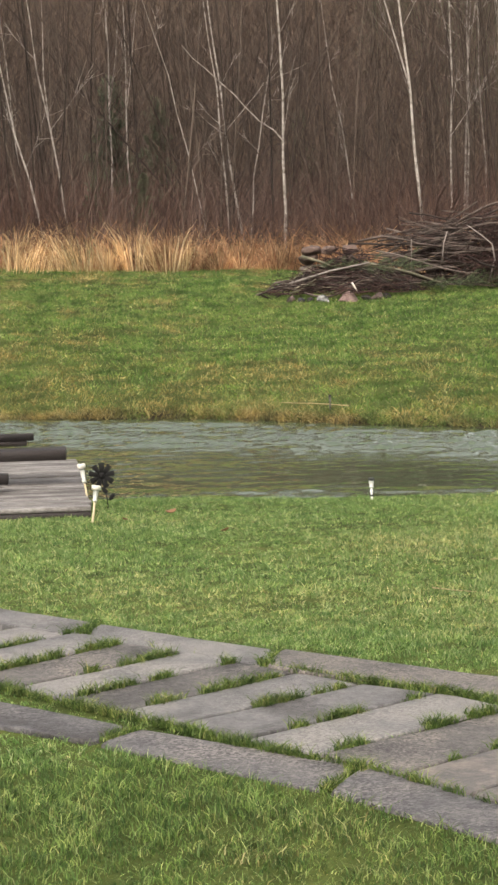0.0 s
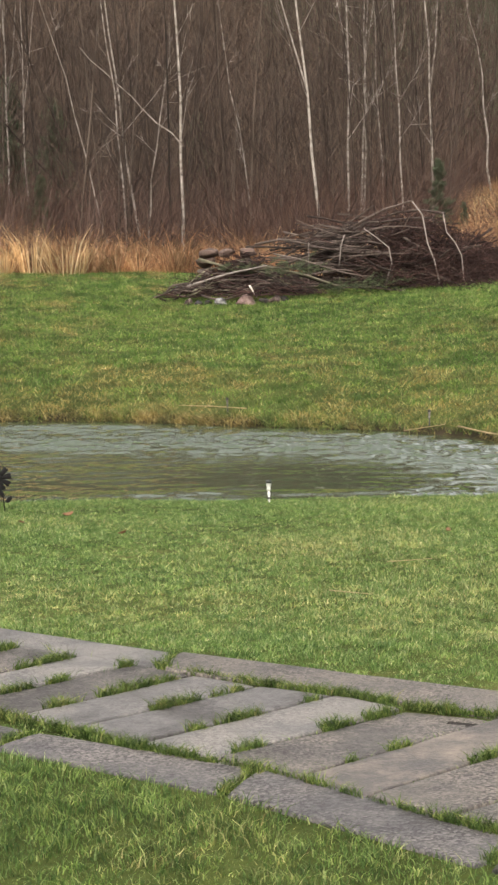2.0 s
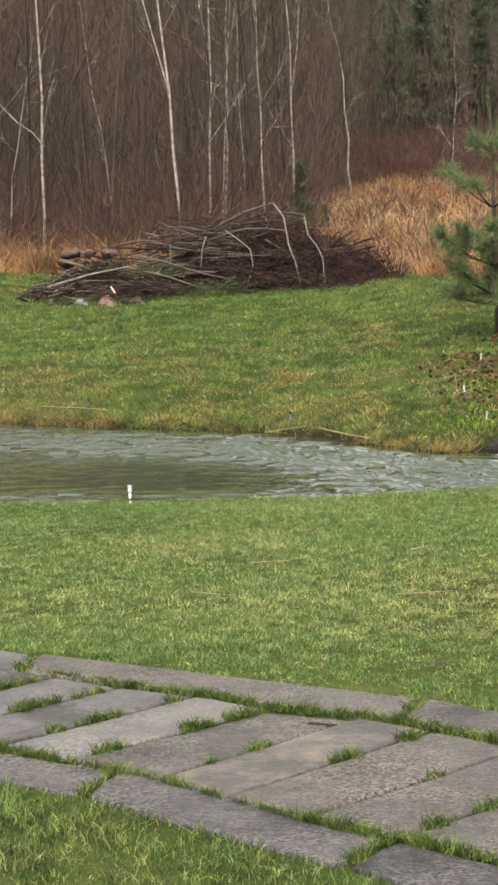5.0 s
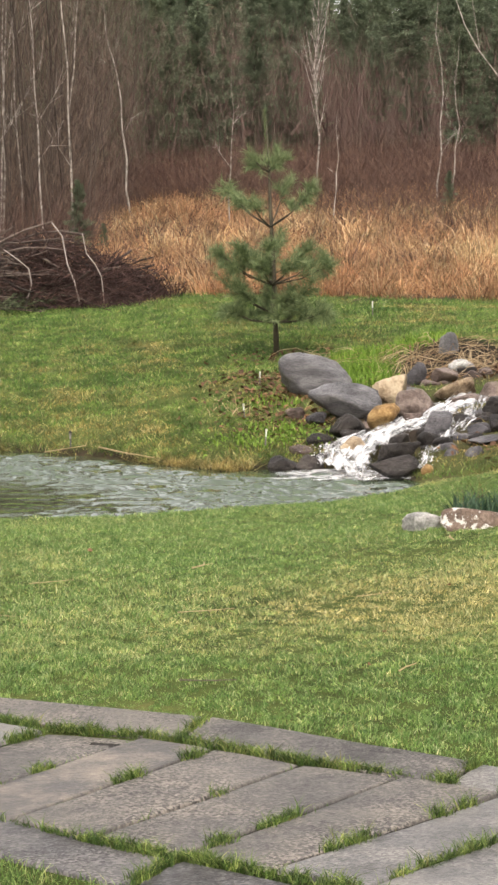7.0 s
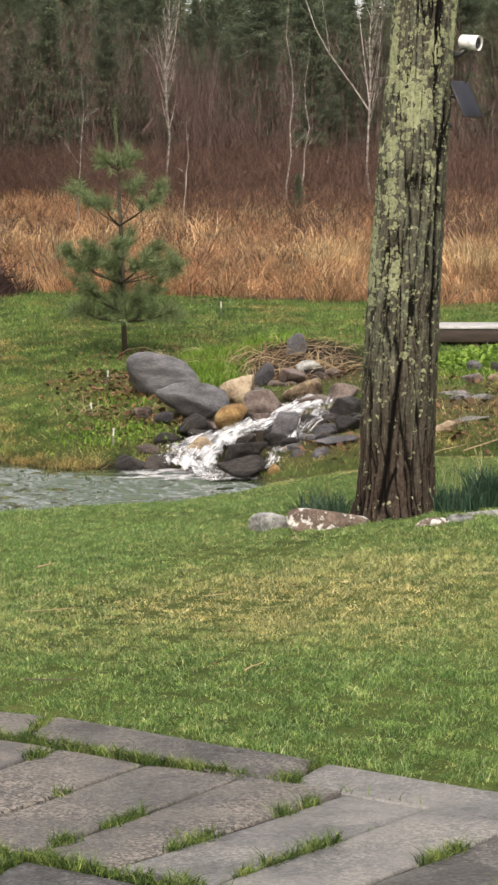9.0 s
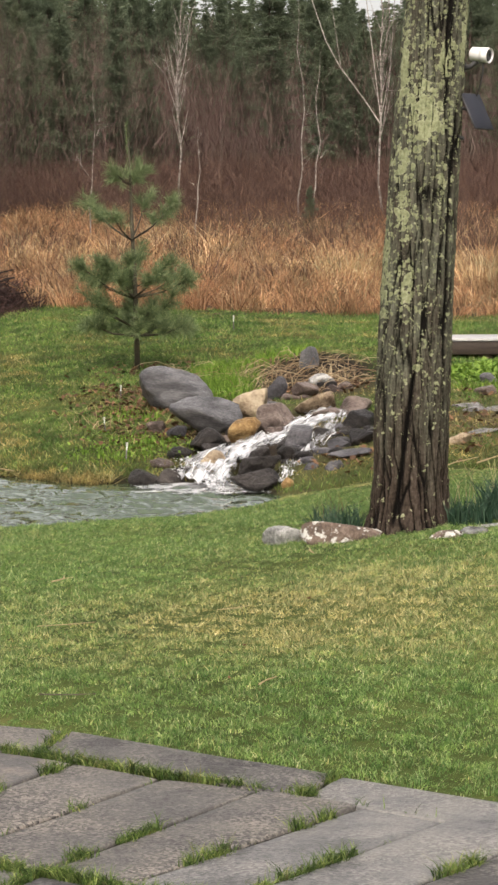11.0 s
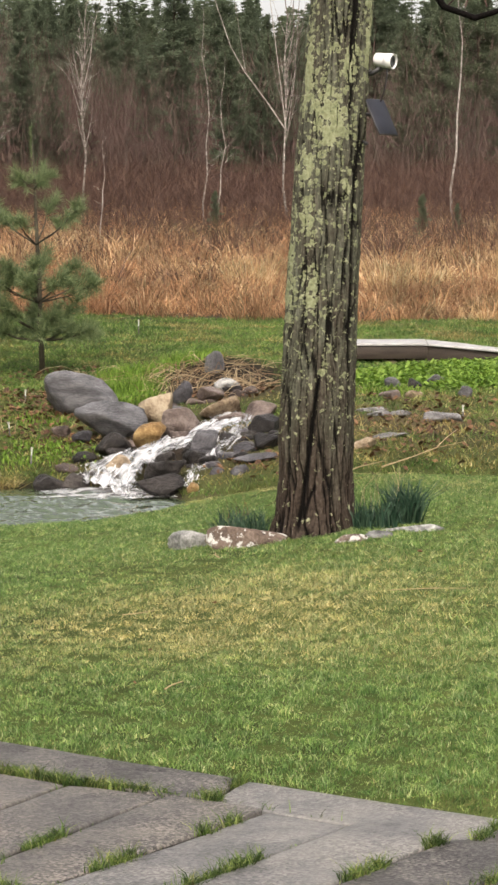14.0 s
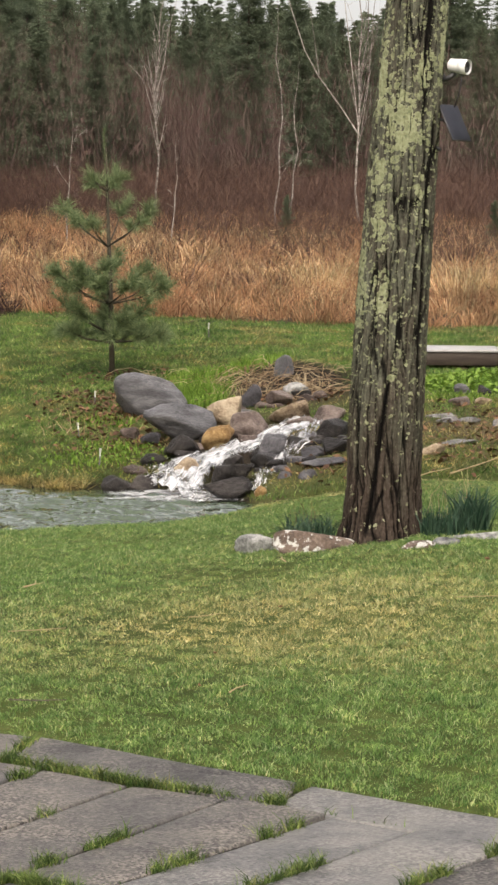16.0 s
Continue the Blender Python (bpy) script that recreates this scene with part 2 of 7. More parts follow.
def make_slab(name, tint, rough=0.8, coarse=1.0):
    m, nt, bsdf = blank(name, rough, 0.35)
    vec = coords(nt, "Position")
    big, mid = noise_of(nt, vec, 3.5, 5), noise_of(nt, vec, 28, 5, 0.75)
    vor = nt.nodes.new("ShaderNodeTexVoronoi")
    vor.inputs["Scale"].default_value = 110
    link(nt, vec, vor.inputs["Vector"])
    speck = ramp(nt, vor.outputs["Color"], [(0.15, (0.2, 0.2, 0.21)), (0.45, (0.8, 0.78, 0.76)), (0.85, (2.3, 2.2, 2.1))])
    rnd = math_of(nt, "MULTIPLY", math_of(nt, "SUBTRACT", spread(nt, False), 0.5), 0.16)
    f = math_of(nt, "ADD", math_of(nt, "ADD", math_of(nt, "MULTIPLY", big, 0.65), math_of(nt, "MULTIPLY", mid, 0.35)), rnd)
    base = ramp(nt, f, [(0.36, (tint[0] * 0.5, tint[0] * 0.48, tint[0] * 0.46)), (0.47, tint), (0.6, (tint[0] * 1.5, tint[1] * 1.46, tint[2] * 1.38))])
    rough_area = ramp(nt, noise_of(nt, vec, 2.2, 3), [(0.42, (0.4, 0.4, 0.4)), (0.6, (1, 1, 1))])
    col = mix(nt, math_of(nt, "MULTIPLY", rough_area, 0.9 * coarse), base, mix(nt, 1.0, base, speck, "MULTIPLY"))
    link(nt, col, bsdf.inputs["Base Color"])
    bump(nt, bsdf, math_of(nt, "ADD", mid, math_of(nt, "MULTIPLY", vor.outputs["Distance"], 0.6)), 0.5, 0.006)
    return m


def lobed(nt, vec, scale, wobble):
    """Distance and random tone of ragged cells."""
    nz = nt.nodes.new("ShaderNodeTexNoise")
    nz.inputs["Scale"].default_value, nz.inputs["Detail"].default_value = 45, 4
    link(nt, vec, nz.inputs["Vector"])
    wob = nt.nodes.new("ShaderNodeVectorMath")
    wob.operation = "MULTIPLY_ADD"
    link(nt, nz.outputs["Color"], wob.inputs[0])
    wob.inputs[1].default_value = (wobble, wobble, wobble)
    link(nt, vec, wob.inputs[2])
    vor = nt.nodes.new("ShaderNodeTexVoronoi")
    vor.inputs["Scale"].default_value = scale
    link(nt, wob.outputs[0], vor.inputs["Vector"])
    pick = nt.nodes.new("ShaderNodeSeparateColor")
    link(nt, vor.outputs["Color"], pick.inputs[0])
    return vor.outputs["Distance"], pick.outputs[0]


def make_bark():
    """Furrowed bark, filmed grey-green above and brown at the foot, with joined ragged crusts of lichen."""
    m, nt, bsdf = blank("furrowed_bark", 0.95, 0.12)
    vec = coords(nt, "Object")
    streak = coords(nt, "Object", (1, 1, 0.25))
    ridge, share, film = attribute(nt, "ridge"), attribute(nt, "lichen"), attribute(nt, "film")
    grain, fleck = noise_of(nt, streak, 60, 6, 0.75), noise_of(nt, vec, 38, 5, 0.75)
    # relief depth drives the tone, so the furrows' shade is put into the colour
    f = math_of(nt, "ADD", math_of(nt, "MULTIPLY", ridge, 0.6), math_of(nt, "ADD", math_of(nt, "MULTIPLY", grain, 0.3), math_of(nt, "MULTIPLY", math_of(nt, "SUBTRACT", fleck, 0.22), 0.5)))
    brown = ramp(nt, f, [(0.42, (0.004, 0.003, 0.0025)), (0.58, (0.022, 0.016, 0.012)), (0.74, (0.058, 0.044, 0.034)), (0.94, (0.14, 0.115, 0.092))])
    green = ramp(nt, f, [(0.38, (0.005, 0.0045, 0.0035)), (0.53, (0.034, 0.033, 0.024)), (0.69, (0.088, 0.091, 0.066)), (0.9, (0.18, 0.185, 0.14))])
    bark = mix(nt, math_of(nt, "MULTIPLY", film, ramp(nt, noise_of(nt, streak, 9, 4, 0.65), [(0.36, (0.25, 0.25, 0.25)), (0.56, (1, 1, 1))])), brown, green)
    dist, _ = lobed(nt, vec, 24, 0.03)
    val = math_of(nt, "ADD", share, math_of(nt, "MULTIPLY", math_of(nt, "SUBTRACT", noise_of(nt, vec, 13, 6, 0.7), 0.5), 1.5))
    val = math_of(nt, "ADD", val, math_of(nt, "MULTIPLY", math_of(nt, "SUBTRACT", 0.45, dist), 0.8))
    crust = ramp(nt, val, [(0.50, (0, 0, 0)), (0.54, (1, 1, 1))])
    dots = math_of(nt, "ADD", noise_of(nt, vec, 20, 4, 0.65), math_of(nt, "MULTIPLY", share, 0.12))
    spots = ramp(nt, dots, [(0.635, (0, 0, 0)), (0.655, (1, 1, 1))])
    crust = math_of(nt, "MAXIMUM", crust, spots)
    crust = math_of(nt, "MULTIPLY", crust, ramp(nt, math_of(nt, "ADD", ridge, math_of(nt, "MULTIPLY", math_of(nt, "SUBTRACT", fleck, 0.5), 0.5)), [(0.14, (0, 0, 0)), (0.24, (1, 1, 1))]))
    tone = ramp(nt, math_of(nt, "ADD", math_of(nt, "MULTIPLY", dist, 0.35), math_of(nt, "MULTIPLY", noise_of(nt, vec, 70, 5, 0.75), 0.65)), [(0.28, (0.12, 0.138, 0.075)), (0.45, (0.23, 0.25, 0.142)), (0.6, (0.33, 0.35, 0.215)), (0.75, (0.43, 0.44, 0.3))])
    link(nt, mix(nt, math_of(nt, "MULTIPLY", crust, 0.93), bark, tone), bsdf.inputs["Base Color"])
    bump(nt, bsdf, math_of(nt, "ADD", math_of(nt, "ADD", grain, fleck), math_of(nt, "MULTIPLY", crust, 0.3)), 0.8, 0.012)
    return m


def make_crusted():
    m, nt, bsdf = blank("crusted_stone", 0.8, 0.3)
    vec = coords(nt, "Position")
    f = math_of(nt, "ADD", math_of(nt, "MULTIPLY", noise_of(nt, vec, 8, 5), 0.6), math_of(nt, "MULTIPLY", noise_of(nt, vec, 60, 4), 0.4))
    base = ramp(nt, f, [(0.35, (0.035, 0.024, 0.018)), (0.5, (0.10, 0.072, 0.055)), (0.65, (0.19, 0.145, 0.115))])
    spots = ramp(nt, noise_of(nt, vec, 11, 6, 0.7), [(0.535, (0, 0, 0)), (0.56, (1, 1, 1))])
    link(nt, mix(nt, spots, base, (0.42, 0.42, 0.39)), bsdf.inputs["Base Color"])
    bump(nt, bsdf, f, 0.9, 0.03)
    return m


EARTH, POND, FOAM = make_ground(), make_water(), make_foam()
WHITEWATER = surface("white_water", [(0.35, (0.6, 0.61, 0.62)), (0.65, (0.84, 0.85, 0.86))], 6, 50, rough=0.35, spec=0.5, relief=0.4, vary=0.3, island=True, kind="Position")
SLAB_SMOOTH, SLAB_WARM = make_slab("smooth_concrete", (0.106, 0.106, 0.105), 0.5, 0.5), make_slab("warm_concrete", (0.145, 0.13, 0.112), 0.55, 0.3)
SLAB_DARK = make_slab("dark_coarse_concrete", (0.066, 0.066, 0.068), 0.6, 1.0)
SLAB_COARSE = make_slab("coarse_concrete", (0.076, 0.073, 0.069), 0.6, 1.0)
SOIL = surface("damp_soil", [(0.3, (0.004, 0.003, 0.002)), (0.55, (0.011, 0.009, 0.006)), (0.7, (0.02, 0.022, 0.008))], 6, 60, relief=0.6, kind="Position")
BARK, ROCK_CRUST = make_bark(), make_crusted()
GRASS = leafy("lawn_grass", [(0.0, (0.042, 0.085, 0.022)), (0.35, (0.1, 0.187, 0.05)), (0.7, (0.172, 0.28, 0.086)), (0.9, (0.275, 0.37, 0.15)), (1.0, (0.43, 0.47, 0.27))],
              [(0.0, (0.14, 0.125, 0.045)), (0.4, (0.32, 0.285, 0.12)), (0.75, (0.5, 0.44, 0.22)), (1.0, (0.68, 0.6, 0.36))], "dry", deep=9.0, low=0.62)
GRASS_BANK = leafy("bank_grass", [(0.0, (0.034, 0.08, 0.016)), (0.35, (0.08, 0.165, 0.034)), (0.7, (0.135, 0.23, 0.058)), (0.9, (0.23, 0.3, 0.105)), (1.0, (0.37, 0.38, 0.2))],
                   [(0.0, (0.1, 0.08, 0.03)), (0.4, (0.21, 0.165, 0.062)), (0.75, (0.33, 0.265, 0.115)), (1.0, (0.48, 0.4, 0.21))], "dry", deep=2.6, low=0.5)
# browner near grass, its ramps also darkened for the shade between blades
GRASS_NEAR = leafy("shaded_rough_lawn_grass", [(0.0, (0.03, 0.064, 0.016)), (0.4, (0.082, 0.15, 0.04)), (0.8, (0.16, 0.25, 0.072)), (1.0, (0.33, 0.39, 0.16))],
                   [(0.0, (0.07, 0.062, 0.024)), (0.4, (0.16, 0.14, 0.056)), (0.75, (0.3, 0.26, 0.125)), (1.0, (0.5, 0.43, 0.25))], "dry", deep=11.0, low=0.5)
JOINT_GRASS = leafy("joint_grass", [(0.0, (0.022, 0.048, 0.010)), (0.4, (0.06, 0.112, 0.024)), (0.8, (0.125, 0.195, 0.048)), (1.0, (0.26, 0.33, 0.11))],
                    [(0.0, (0.07, 0.06, 0.022)), (0.5, (0.16, 0.14, 0.055)), (1.0, (0.36, 0.31, 0.16))], "dry", deep=14.0, low=0.5)
REED = leafy("dead_reed", [(0.0, (0.105, 0.05, 0.03)), (0.5, (0.32, 0.168, 0.095)), (1.0, (0.48, 0.3, 0.175))],
             [(0.0, (0.32, 0.2, 0.105)), (0.5, (0.56, 0.4, 0.215)), (1.0, (0.82, 0.67, 0.45))], "dry", 0.25, 0.7, deep=1.1, low=0.45)
SHRUB = surface("red_twig", [(0.2, (0.022, 0.011, 0.008)), (0.42, (0.058, 0.029, 0.021)), (0.58, (0.075, 0.044, 0.032)), (0.8, (0.14, 0.085, 0.06))], 0.22, 3, vary=0.6, island=True, relief=0, kind="Position")
WOODS = surface("bare_wood", [(0.26, (0.02, 0.015, 0.012)), (0.5, (0.048, 0.036, 0.028)), (0.8, (0.108, 0.086, 0.069))], 0.25, 3, vary=0.5, island=True, relief=0, kind="Position")
HAZE = surface("fine_twigs", [(0.26, (0.024, 0.014, 0.011)), (0.43, (0.05, 0.030, 0.023)), (0.56, (0.08, 0.05, 0.039)), (0.8, (0.13, 0.087, 0.07))], 0.22, 1.2, vary=0.5, island=True, relief=0, kind="Position")
GREY_TWIGS = surface("grey_brown_twigs", [(0.26, (0.022, 0.016, 0.011)), (0.43, (0.058, 0.041, 0.03)), (0.56, (0.095, 0.069, 0.051)), (0.8, (0.15, 0.115, 0.086))], 0.22, 1.2, vary=0.5, island=True, relief=0, kind="Position")
BIRCH = surface("birch_bark", [(0.34, (0.05, 0.038, 0.032)), (0.43, (0.15, 0.13, 0.112)), (0.52, (0.3, 0.272, 0.24)), (0.72, (0.52, 0.49, 0.44))], 2.2, 12, vary=0.1, stretch=(1, 1, 3), relief=0.3)
CROWN = surface("far_bare_crowns", [(0.25, (0.032, 0.019, 0.016)), (0.42, (0.07, 0.04, 0.033)), (0.55, (0.084, 0.058, 0.047)), (0.75, (0.12, 0.088, 0.072))], 0.05, 1.5, vary=0.2, island=True, relief=0, kind="Position")
NEEDLE = leafy("pine_needles", [(0.0, (0.065, 0.1, 0.042)), (0.5, (0.155, 0.21, 0.095)), (1.0, (0.3, 0.36, 0.19))], [(0.0, (0.05, 0.085, 0.04)), (1.0, (0.18, 0.21, 0.12))], None, 1.5)
DRY_NEEDLE = leafy("drying_needles", [(0.0, (0.03, 0.045, 0.022)), (0.5, (0.075, 0.1, 0.052)), (1.0, (0.15, 0.18, 0.1))], [(0.0, (0.05, 0.06, 0.03)), (1.0, (0.13, 0.12, 0.06))], None, 1.5)
# narrow ramp and high glow put the hillside's haze into the needle colour
FAR_NEEDLE = leafy("hazed_conifer_needles", [(0.0, (0.066, 0.09, 0.058)), (0.5, (0.112, 0.145, 0.09)), (1.0, (0.165, 0.2, 0.125))], [(0.0, (0.13, 0.15, 0.07)), (1.0, (0.24, 0.26, 0.13))], None, 0.05, glow=0.5)
PINE_BARK = surface("pine_bark", [(0.3, (0.02, 0.018, 0.012)), (0.6, (0.07, 0.06, 0.04))], 8, 60)
STICK = surface("dead_branch", [(0.24, (0.012, 0.008, 0.006)), (0.5, (0.042, 0.031, 0.025)), (0.76, (0.13, 0.105, 0.09))], 3, 30, vary=0.5)
TWIG = surface("dead_twig", [(0.2, (0.012, 0.006, 0.005)), (0.5, (0.036, 0.018, 0.015)), (0.8, (0.1, 0.055, 0.046))], 3, 30, vary=0.6, island=True, relief=0)


def stone(name, dark, mid_c, light, wet=0.6, scale=3.0, layers=(1, 1, 1), spec=0.22):
    return surface(name, [(0.36, dark), (0.5, mid_c), (0.64, light)], scale * 1.6, 30, rough=wet, spec=spec, relief=1.0, depth=0.03, vary=0.12, stretch=layers, kind="Position")


ROCK_GREY = stone("grey_stone", (0.024, 0.023, 0.026), (0.066, 0.064, 0.069), (0.135, 0.131, 0.136), 0.45, 2.0)
ROCK_SLATE = stone("layered_grey_stone", (0.035, 0.035, 0.038), (0.105, 0.104, 0.11), (0.235, 0.232, 0.238), 0.34, 2.2, (0.8, 0.8, 3.6), 0.4)
ROCK_SPLIT = stone("split_grey_stone", (0.05, 0.05, 0.053), (0.15, 0.149, 0.155), (0.29, 0.287, 0.29), 0.38, 2.6, (0.8, 0.8, 3.0), 0.4)
# ledge grey made paler: the reflection on wet stone is in the base colour
ROCK_LEDGE = stone("sheen_ledge_stone", (0.06, 0.058, 0.056), (0.17, 0.165, 0.163), (0.3, 0.295, 0.29), 0.45, 5.0)
ROCK_DARK = stone("wet_dark_stone", (0.007, 0.006, 0.0055), (0.02, 0.0175, 0.016), (0.06, 0.052, 0.047), 0.42)
ROCK_TAN = stone("tan_stone", (0.08, 0.052, 0.033), (0.25, 0.19, 0.125), (0.45, 0.37, 0.26), 0.55)
ROCK_GOLD = stone("golden_stone", (0.06, 0.035, 0.015), (0.22, 0.13, 0.05), (0.4, 0.28, 0.13), 0.5)
ROCK_BROWN = stone("brown_stone", (0.04, 0.03, 0.026), (0.1, 0.075, 0.064), (0.2, 0.16, 0.14), 0.5)
ROCK_PINK = stone("pinkish_stone", (0.07, 0.045, 0.04), (0.19, 0.13, 0.115), (0.32, 0.24, 0.215), 0.6)
ROCK_PALE = stone("pale_stone", (0.05, 0.052, 0.052), (0.18, 0.182, 0.176), (0.44, 0.44, 0.42), 0.6, 6)


# ---- ground, one sheet to the horizon ----
def make_terrain():
    th = np.radians(np.concatenate([np.arange(-180, -12, 6), np.arange(-12, 28, 0.16), np.arange(28, 180, 6)]))
    r = np.concatenate([[0.4], np.arange(1, 5, 0.5), np.arange(5, 34, 0.16), np.arange(34, 80, 0.8), np.arange(80, 305, 5), [330, 400, 600, 1000, 2000, 4000]])
    t, d = np.meshgrid(th, r)
    x, y = (d * np.sin(t)).ravel(), (d * np.cos(t)).ravel()
    z = height(x, y)
    n, k = t.shape
    i, j = np.meshgrid(np.arange(n - 1), np.arange(k), indexing="ij")
    a, b = i * k + j, i * k + (j + 1) % k
    c, e = a + k, b + k
    f = np.concatenate([np.stack([a, c, b], -1).reshape(-1, 3), np.stack([b, c, e], -1).reshape(-1, 3)])[:, ::-1]
    v = np.stack([x, y, z], 1)
    centre = len(v)
    v = np.concatenate([v, [[0, 0, 0]]])
    fan = np.stack([np.arange(k), (np.arange(k) + 1) % k, np.full(k, centre)], 1)[:, ::-1]
    deg, dist = np.degrees(np.arctan2(v[:, 0], v[:, 1])), np.hypot(v[:, 0], v[:, 1])
    zone = smooth(-0.6, 0.8, dist - bank_top(deg) + 0.6 * np.sin(v[:, 0] * 2.1))
    wet = np.maximum(0.9 * np.exp(-((v[:, 0] - 6.5) ** 2 / 1.3 + (v[:, 1] - 22.6) ** 2 / 5)), 0.9 * np.exp(-((v[:, 0] - 8.05) ** 2 / 0.75 + (v[:, 1] - 25.2) ** 2 / 1.5)) + 0.75 * np.exp(-((v[:, 0] - 8.8) ** 2 / 1.6 + (v[:, 1] - 21) ** 2 / 4)))
    shore = smooth(0.16, 0.03, np.minimum(np.abs(dist - shore_far(deg)), np.abs(dist - shore_near(deg)) + 0.5)) * (deg < 17.5)
    bank = np.exp(-((v[:, 0] - 8.25) ** 2 / 0.8 + (v[:, 1] - 26.1) ** 2 / 0.9))
    # lip: undercut shade as a dark strip; falls: wet soil darkened for stone gaps
    lip = smooth(-0.1, 0.0, dist - shore_far(deg)) * smooth(0.22, 0.1, dist - shore_far(deg)) * (deg < 16.5)
    falls = np.exp(-((v[:, 0] - 6.4) ** 2 / 0.6 + (v[:, 1] - 22.3) ** 2 / 1.6))
    mud_shade = np.clip(np.maximum(np.maximum(1.5 * bank, lip), 1.3 * falls), 0, 1)
    return solid("ground", Build().add(v, np.concatenate([f, fan])), EARTH, "grassy ground falling to a pond and rising to wooded hills", "ground", kind="structure", floats={"mud_shade": mud_shade, "zone": np.maximum(np.maximum(zone, wet), shore * 0.5)})


def make_pond():
    """The pond's sheet, ruffled by small crossing waves that die away in calmer patches."""
    th = np.radians(np.concatenate([np.arange(-26, -9, 1.0), np.arange(-9, 17.61, 0.1)]))
    deg = np.degrees(th)
    near, far = shore_near(deg) - 0.3, shore_far(deg) + 0.3
    rows = 240
    d = near + (far - near) * np.linspace(0, 1, rows)[:, None]
    x, y = d * np.sin(th), d * np.cos(th)
    z = np.zeros(d.shape)
    r = np.random.default_rng(12)
    for k in range(36):
        wl = r.uniform(0.2, 0.56)
        a, p, q = r.normal(1.45, 0.42), r.uniform(0, 6.28), 2 * math.pi / wl
        z += 0.046 / q * np.sin((x * math.cos(a) + y * math.sin(a)) * q + p + 0.8 * np.sin(0.9 * x + k) + 0.6 * np.sin(1.1 * y + 2 * k))
    fall = np.hypot(x - 5.3, y - 20.8)
    z += 0.012 * np.sin(fall * 14) * np.exp(-fall / 1.6)
    inshore = d - shore_near(deg)
    calm = 0.22 + 0.7 * smooth(-0.4, 1.0, np.sin(0.5 * x + 0.8 * y) + 0.6 * np.sin(1.1 * x - 0.7 * y + 1) + 0.5 * np.sin(0.3 * x + 2.2 * y))
    calm = calm + 1.3 * np.exp(-((x + 2.0) ** 2 / 6 + (y - 26.6) ** 2 / 0.7)) + 0.8 * np.exp(-((inshore - 0.5) / 0.5) ** 2) * smooth(5.5, 8.0, deg) + 0.45 * smooth(5.0, 8.5, deg) * smooth(0.8, 2.2, inshore)
    calm = calm + 0.75 * np.exp(-((far - d - 2.4) / 1.5) ** 2)
    calm = np.minimum(calm, 1.15)
    calm = calm * (1 - 0.5 * smooth(4.0, 1.5, inshore) * smooth(6.8, 5.0, deg))
    calm = calm * (1 - 0.85 * np.exp(-((x - 1.6) ** 2 / 1.7 + (y - 20.0) ** 2 / 1.9))) * (0.25 + 0.75 * smooth(0.2, 1.3, far - d))
    v = np.stack([x, y, WATER + z * calm], -1).reshape(-1, 3)
    k = len(th)
    i, j = np.meshgrid(np.arange(rows - 1), np.arange(k - 1), indexing="ij")
    a = (i * k + j).ravel()
    f = np.concatenate([np.stack([a, a + 1, a + k], 1), np.stack([a + 1, a + k + 1, a + k], 1)])
    return solid("water", Build().add(v, f), POND, "rippled grey-green pond water reflecting the woods", "pond", kind="structure", floats={"ruffle": calm.ravel()})


make_terrain()
make_pond()


# ---- plan of the slab path: ends of the joints between the cross slabs, then of the two kerb rows ----
JOINTS = [(-1.55, 9.05, -1.05, 9.62), (-1.32, 8.80, -0.80, 9.38), (-1.08, 8.55, -0.58, 9.12), (-0.87, 8.30, -0.31, 8.86), (-0.66, 8.07, -0.10, 8.62), (-0.42, 7.80, 0.12, 8.36),
          (-0.20, 7.57, 0.36, 8.10), (0.02, 7.30, 0.62, 7.87), (0.27, 7.05, 0.84, 7.60), (0.53, 6.77, 1.14, 7.39), (0.71, 6.49, 1.35, 7.14), (0.93, 6.23, 1.58, 6.83),
          (1.15, 5.98, 1.84, 6.57), (1.35, 5.76, 2.08, 6.29), (1.57, 5.53, 2.28, 6.05), (1.78, 5.30, 2.50, 5.80), (1.98, 5.05, 2.72, 5.53), (2.20, 4.80, 2.93, 5.25)]
KERB_FAR = [(-1.62, 10.15, -1.60, 10.55), (-0.76, 9.33, -0.70, 9.65), (0.03, 8.51, 0.10, 8.87), (1.31, 7.38, 1.49, 7.73), (2.00, 6.50, 2.20, 6.75), (2.57, 5.75, 2.79, 5.97), (3.10, 5.00, 3.30, 5.20)]
KERB_NEAR = [(-1.60, 8.15, -1.50, 8.60), (-0.55, 7.25, -0.42, 7.45), (0.20, 6.52, 0.33, 6.84), (0.86, 5.64, 1.03, 5.87), (1.58, 4.72, 1.75, 4.95)]


def quads(rows, gap):
    """The slabs between neighbouring joints, each shrunk by the gap."""
    out = []
    for p, q in zip(rows, rows[1:]):
        c = np.array([[p[0], p[1]], [q[0], q[1]], [q[2], q[3]], [p[2], p[3]]])
        u = c[1] - c[0] + c[2] - c[3]
        u /= np.linalg.norm(u)
        g = gap if isinstance(gap, float) else gap[len(out) % len(gap)]
        out.append(c + np.array([u, -u, -u, u]) * g / 4)
    return out


def reach(rows):
    """Draws the slabs' ends out towards the kerbs, more so along the later part of the path."""
    out = []
    for i, (a, b, c, d) in enumerate(rows):
        u = np.array([c - a, d - b]) / math.hypot(c - a, d - b)
        near, far = np.interp(i, [0, 7, 10, 17], [0.07, 0.11, 0.12, 0.1]), np.interp(i, [0, 6, 9, 17], [0.03, 0.06, 0.09, 0.09])
        out.append((a - u[0] * near, b - u[1] * near, c + u[0] * far, d + u[1] * far))
    return out


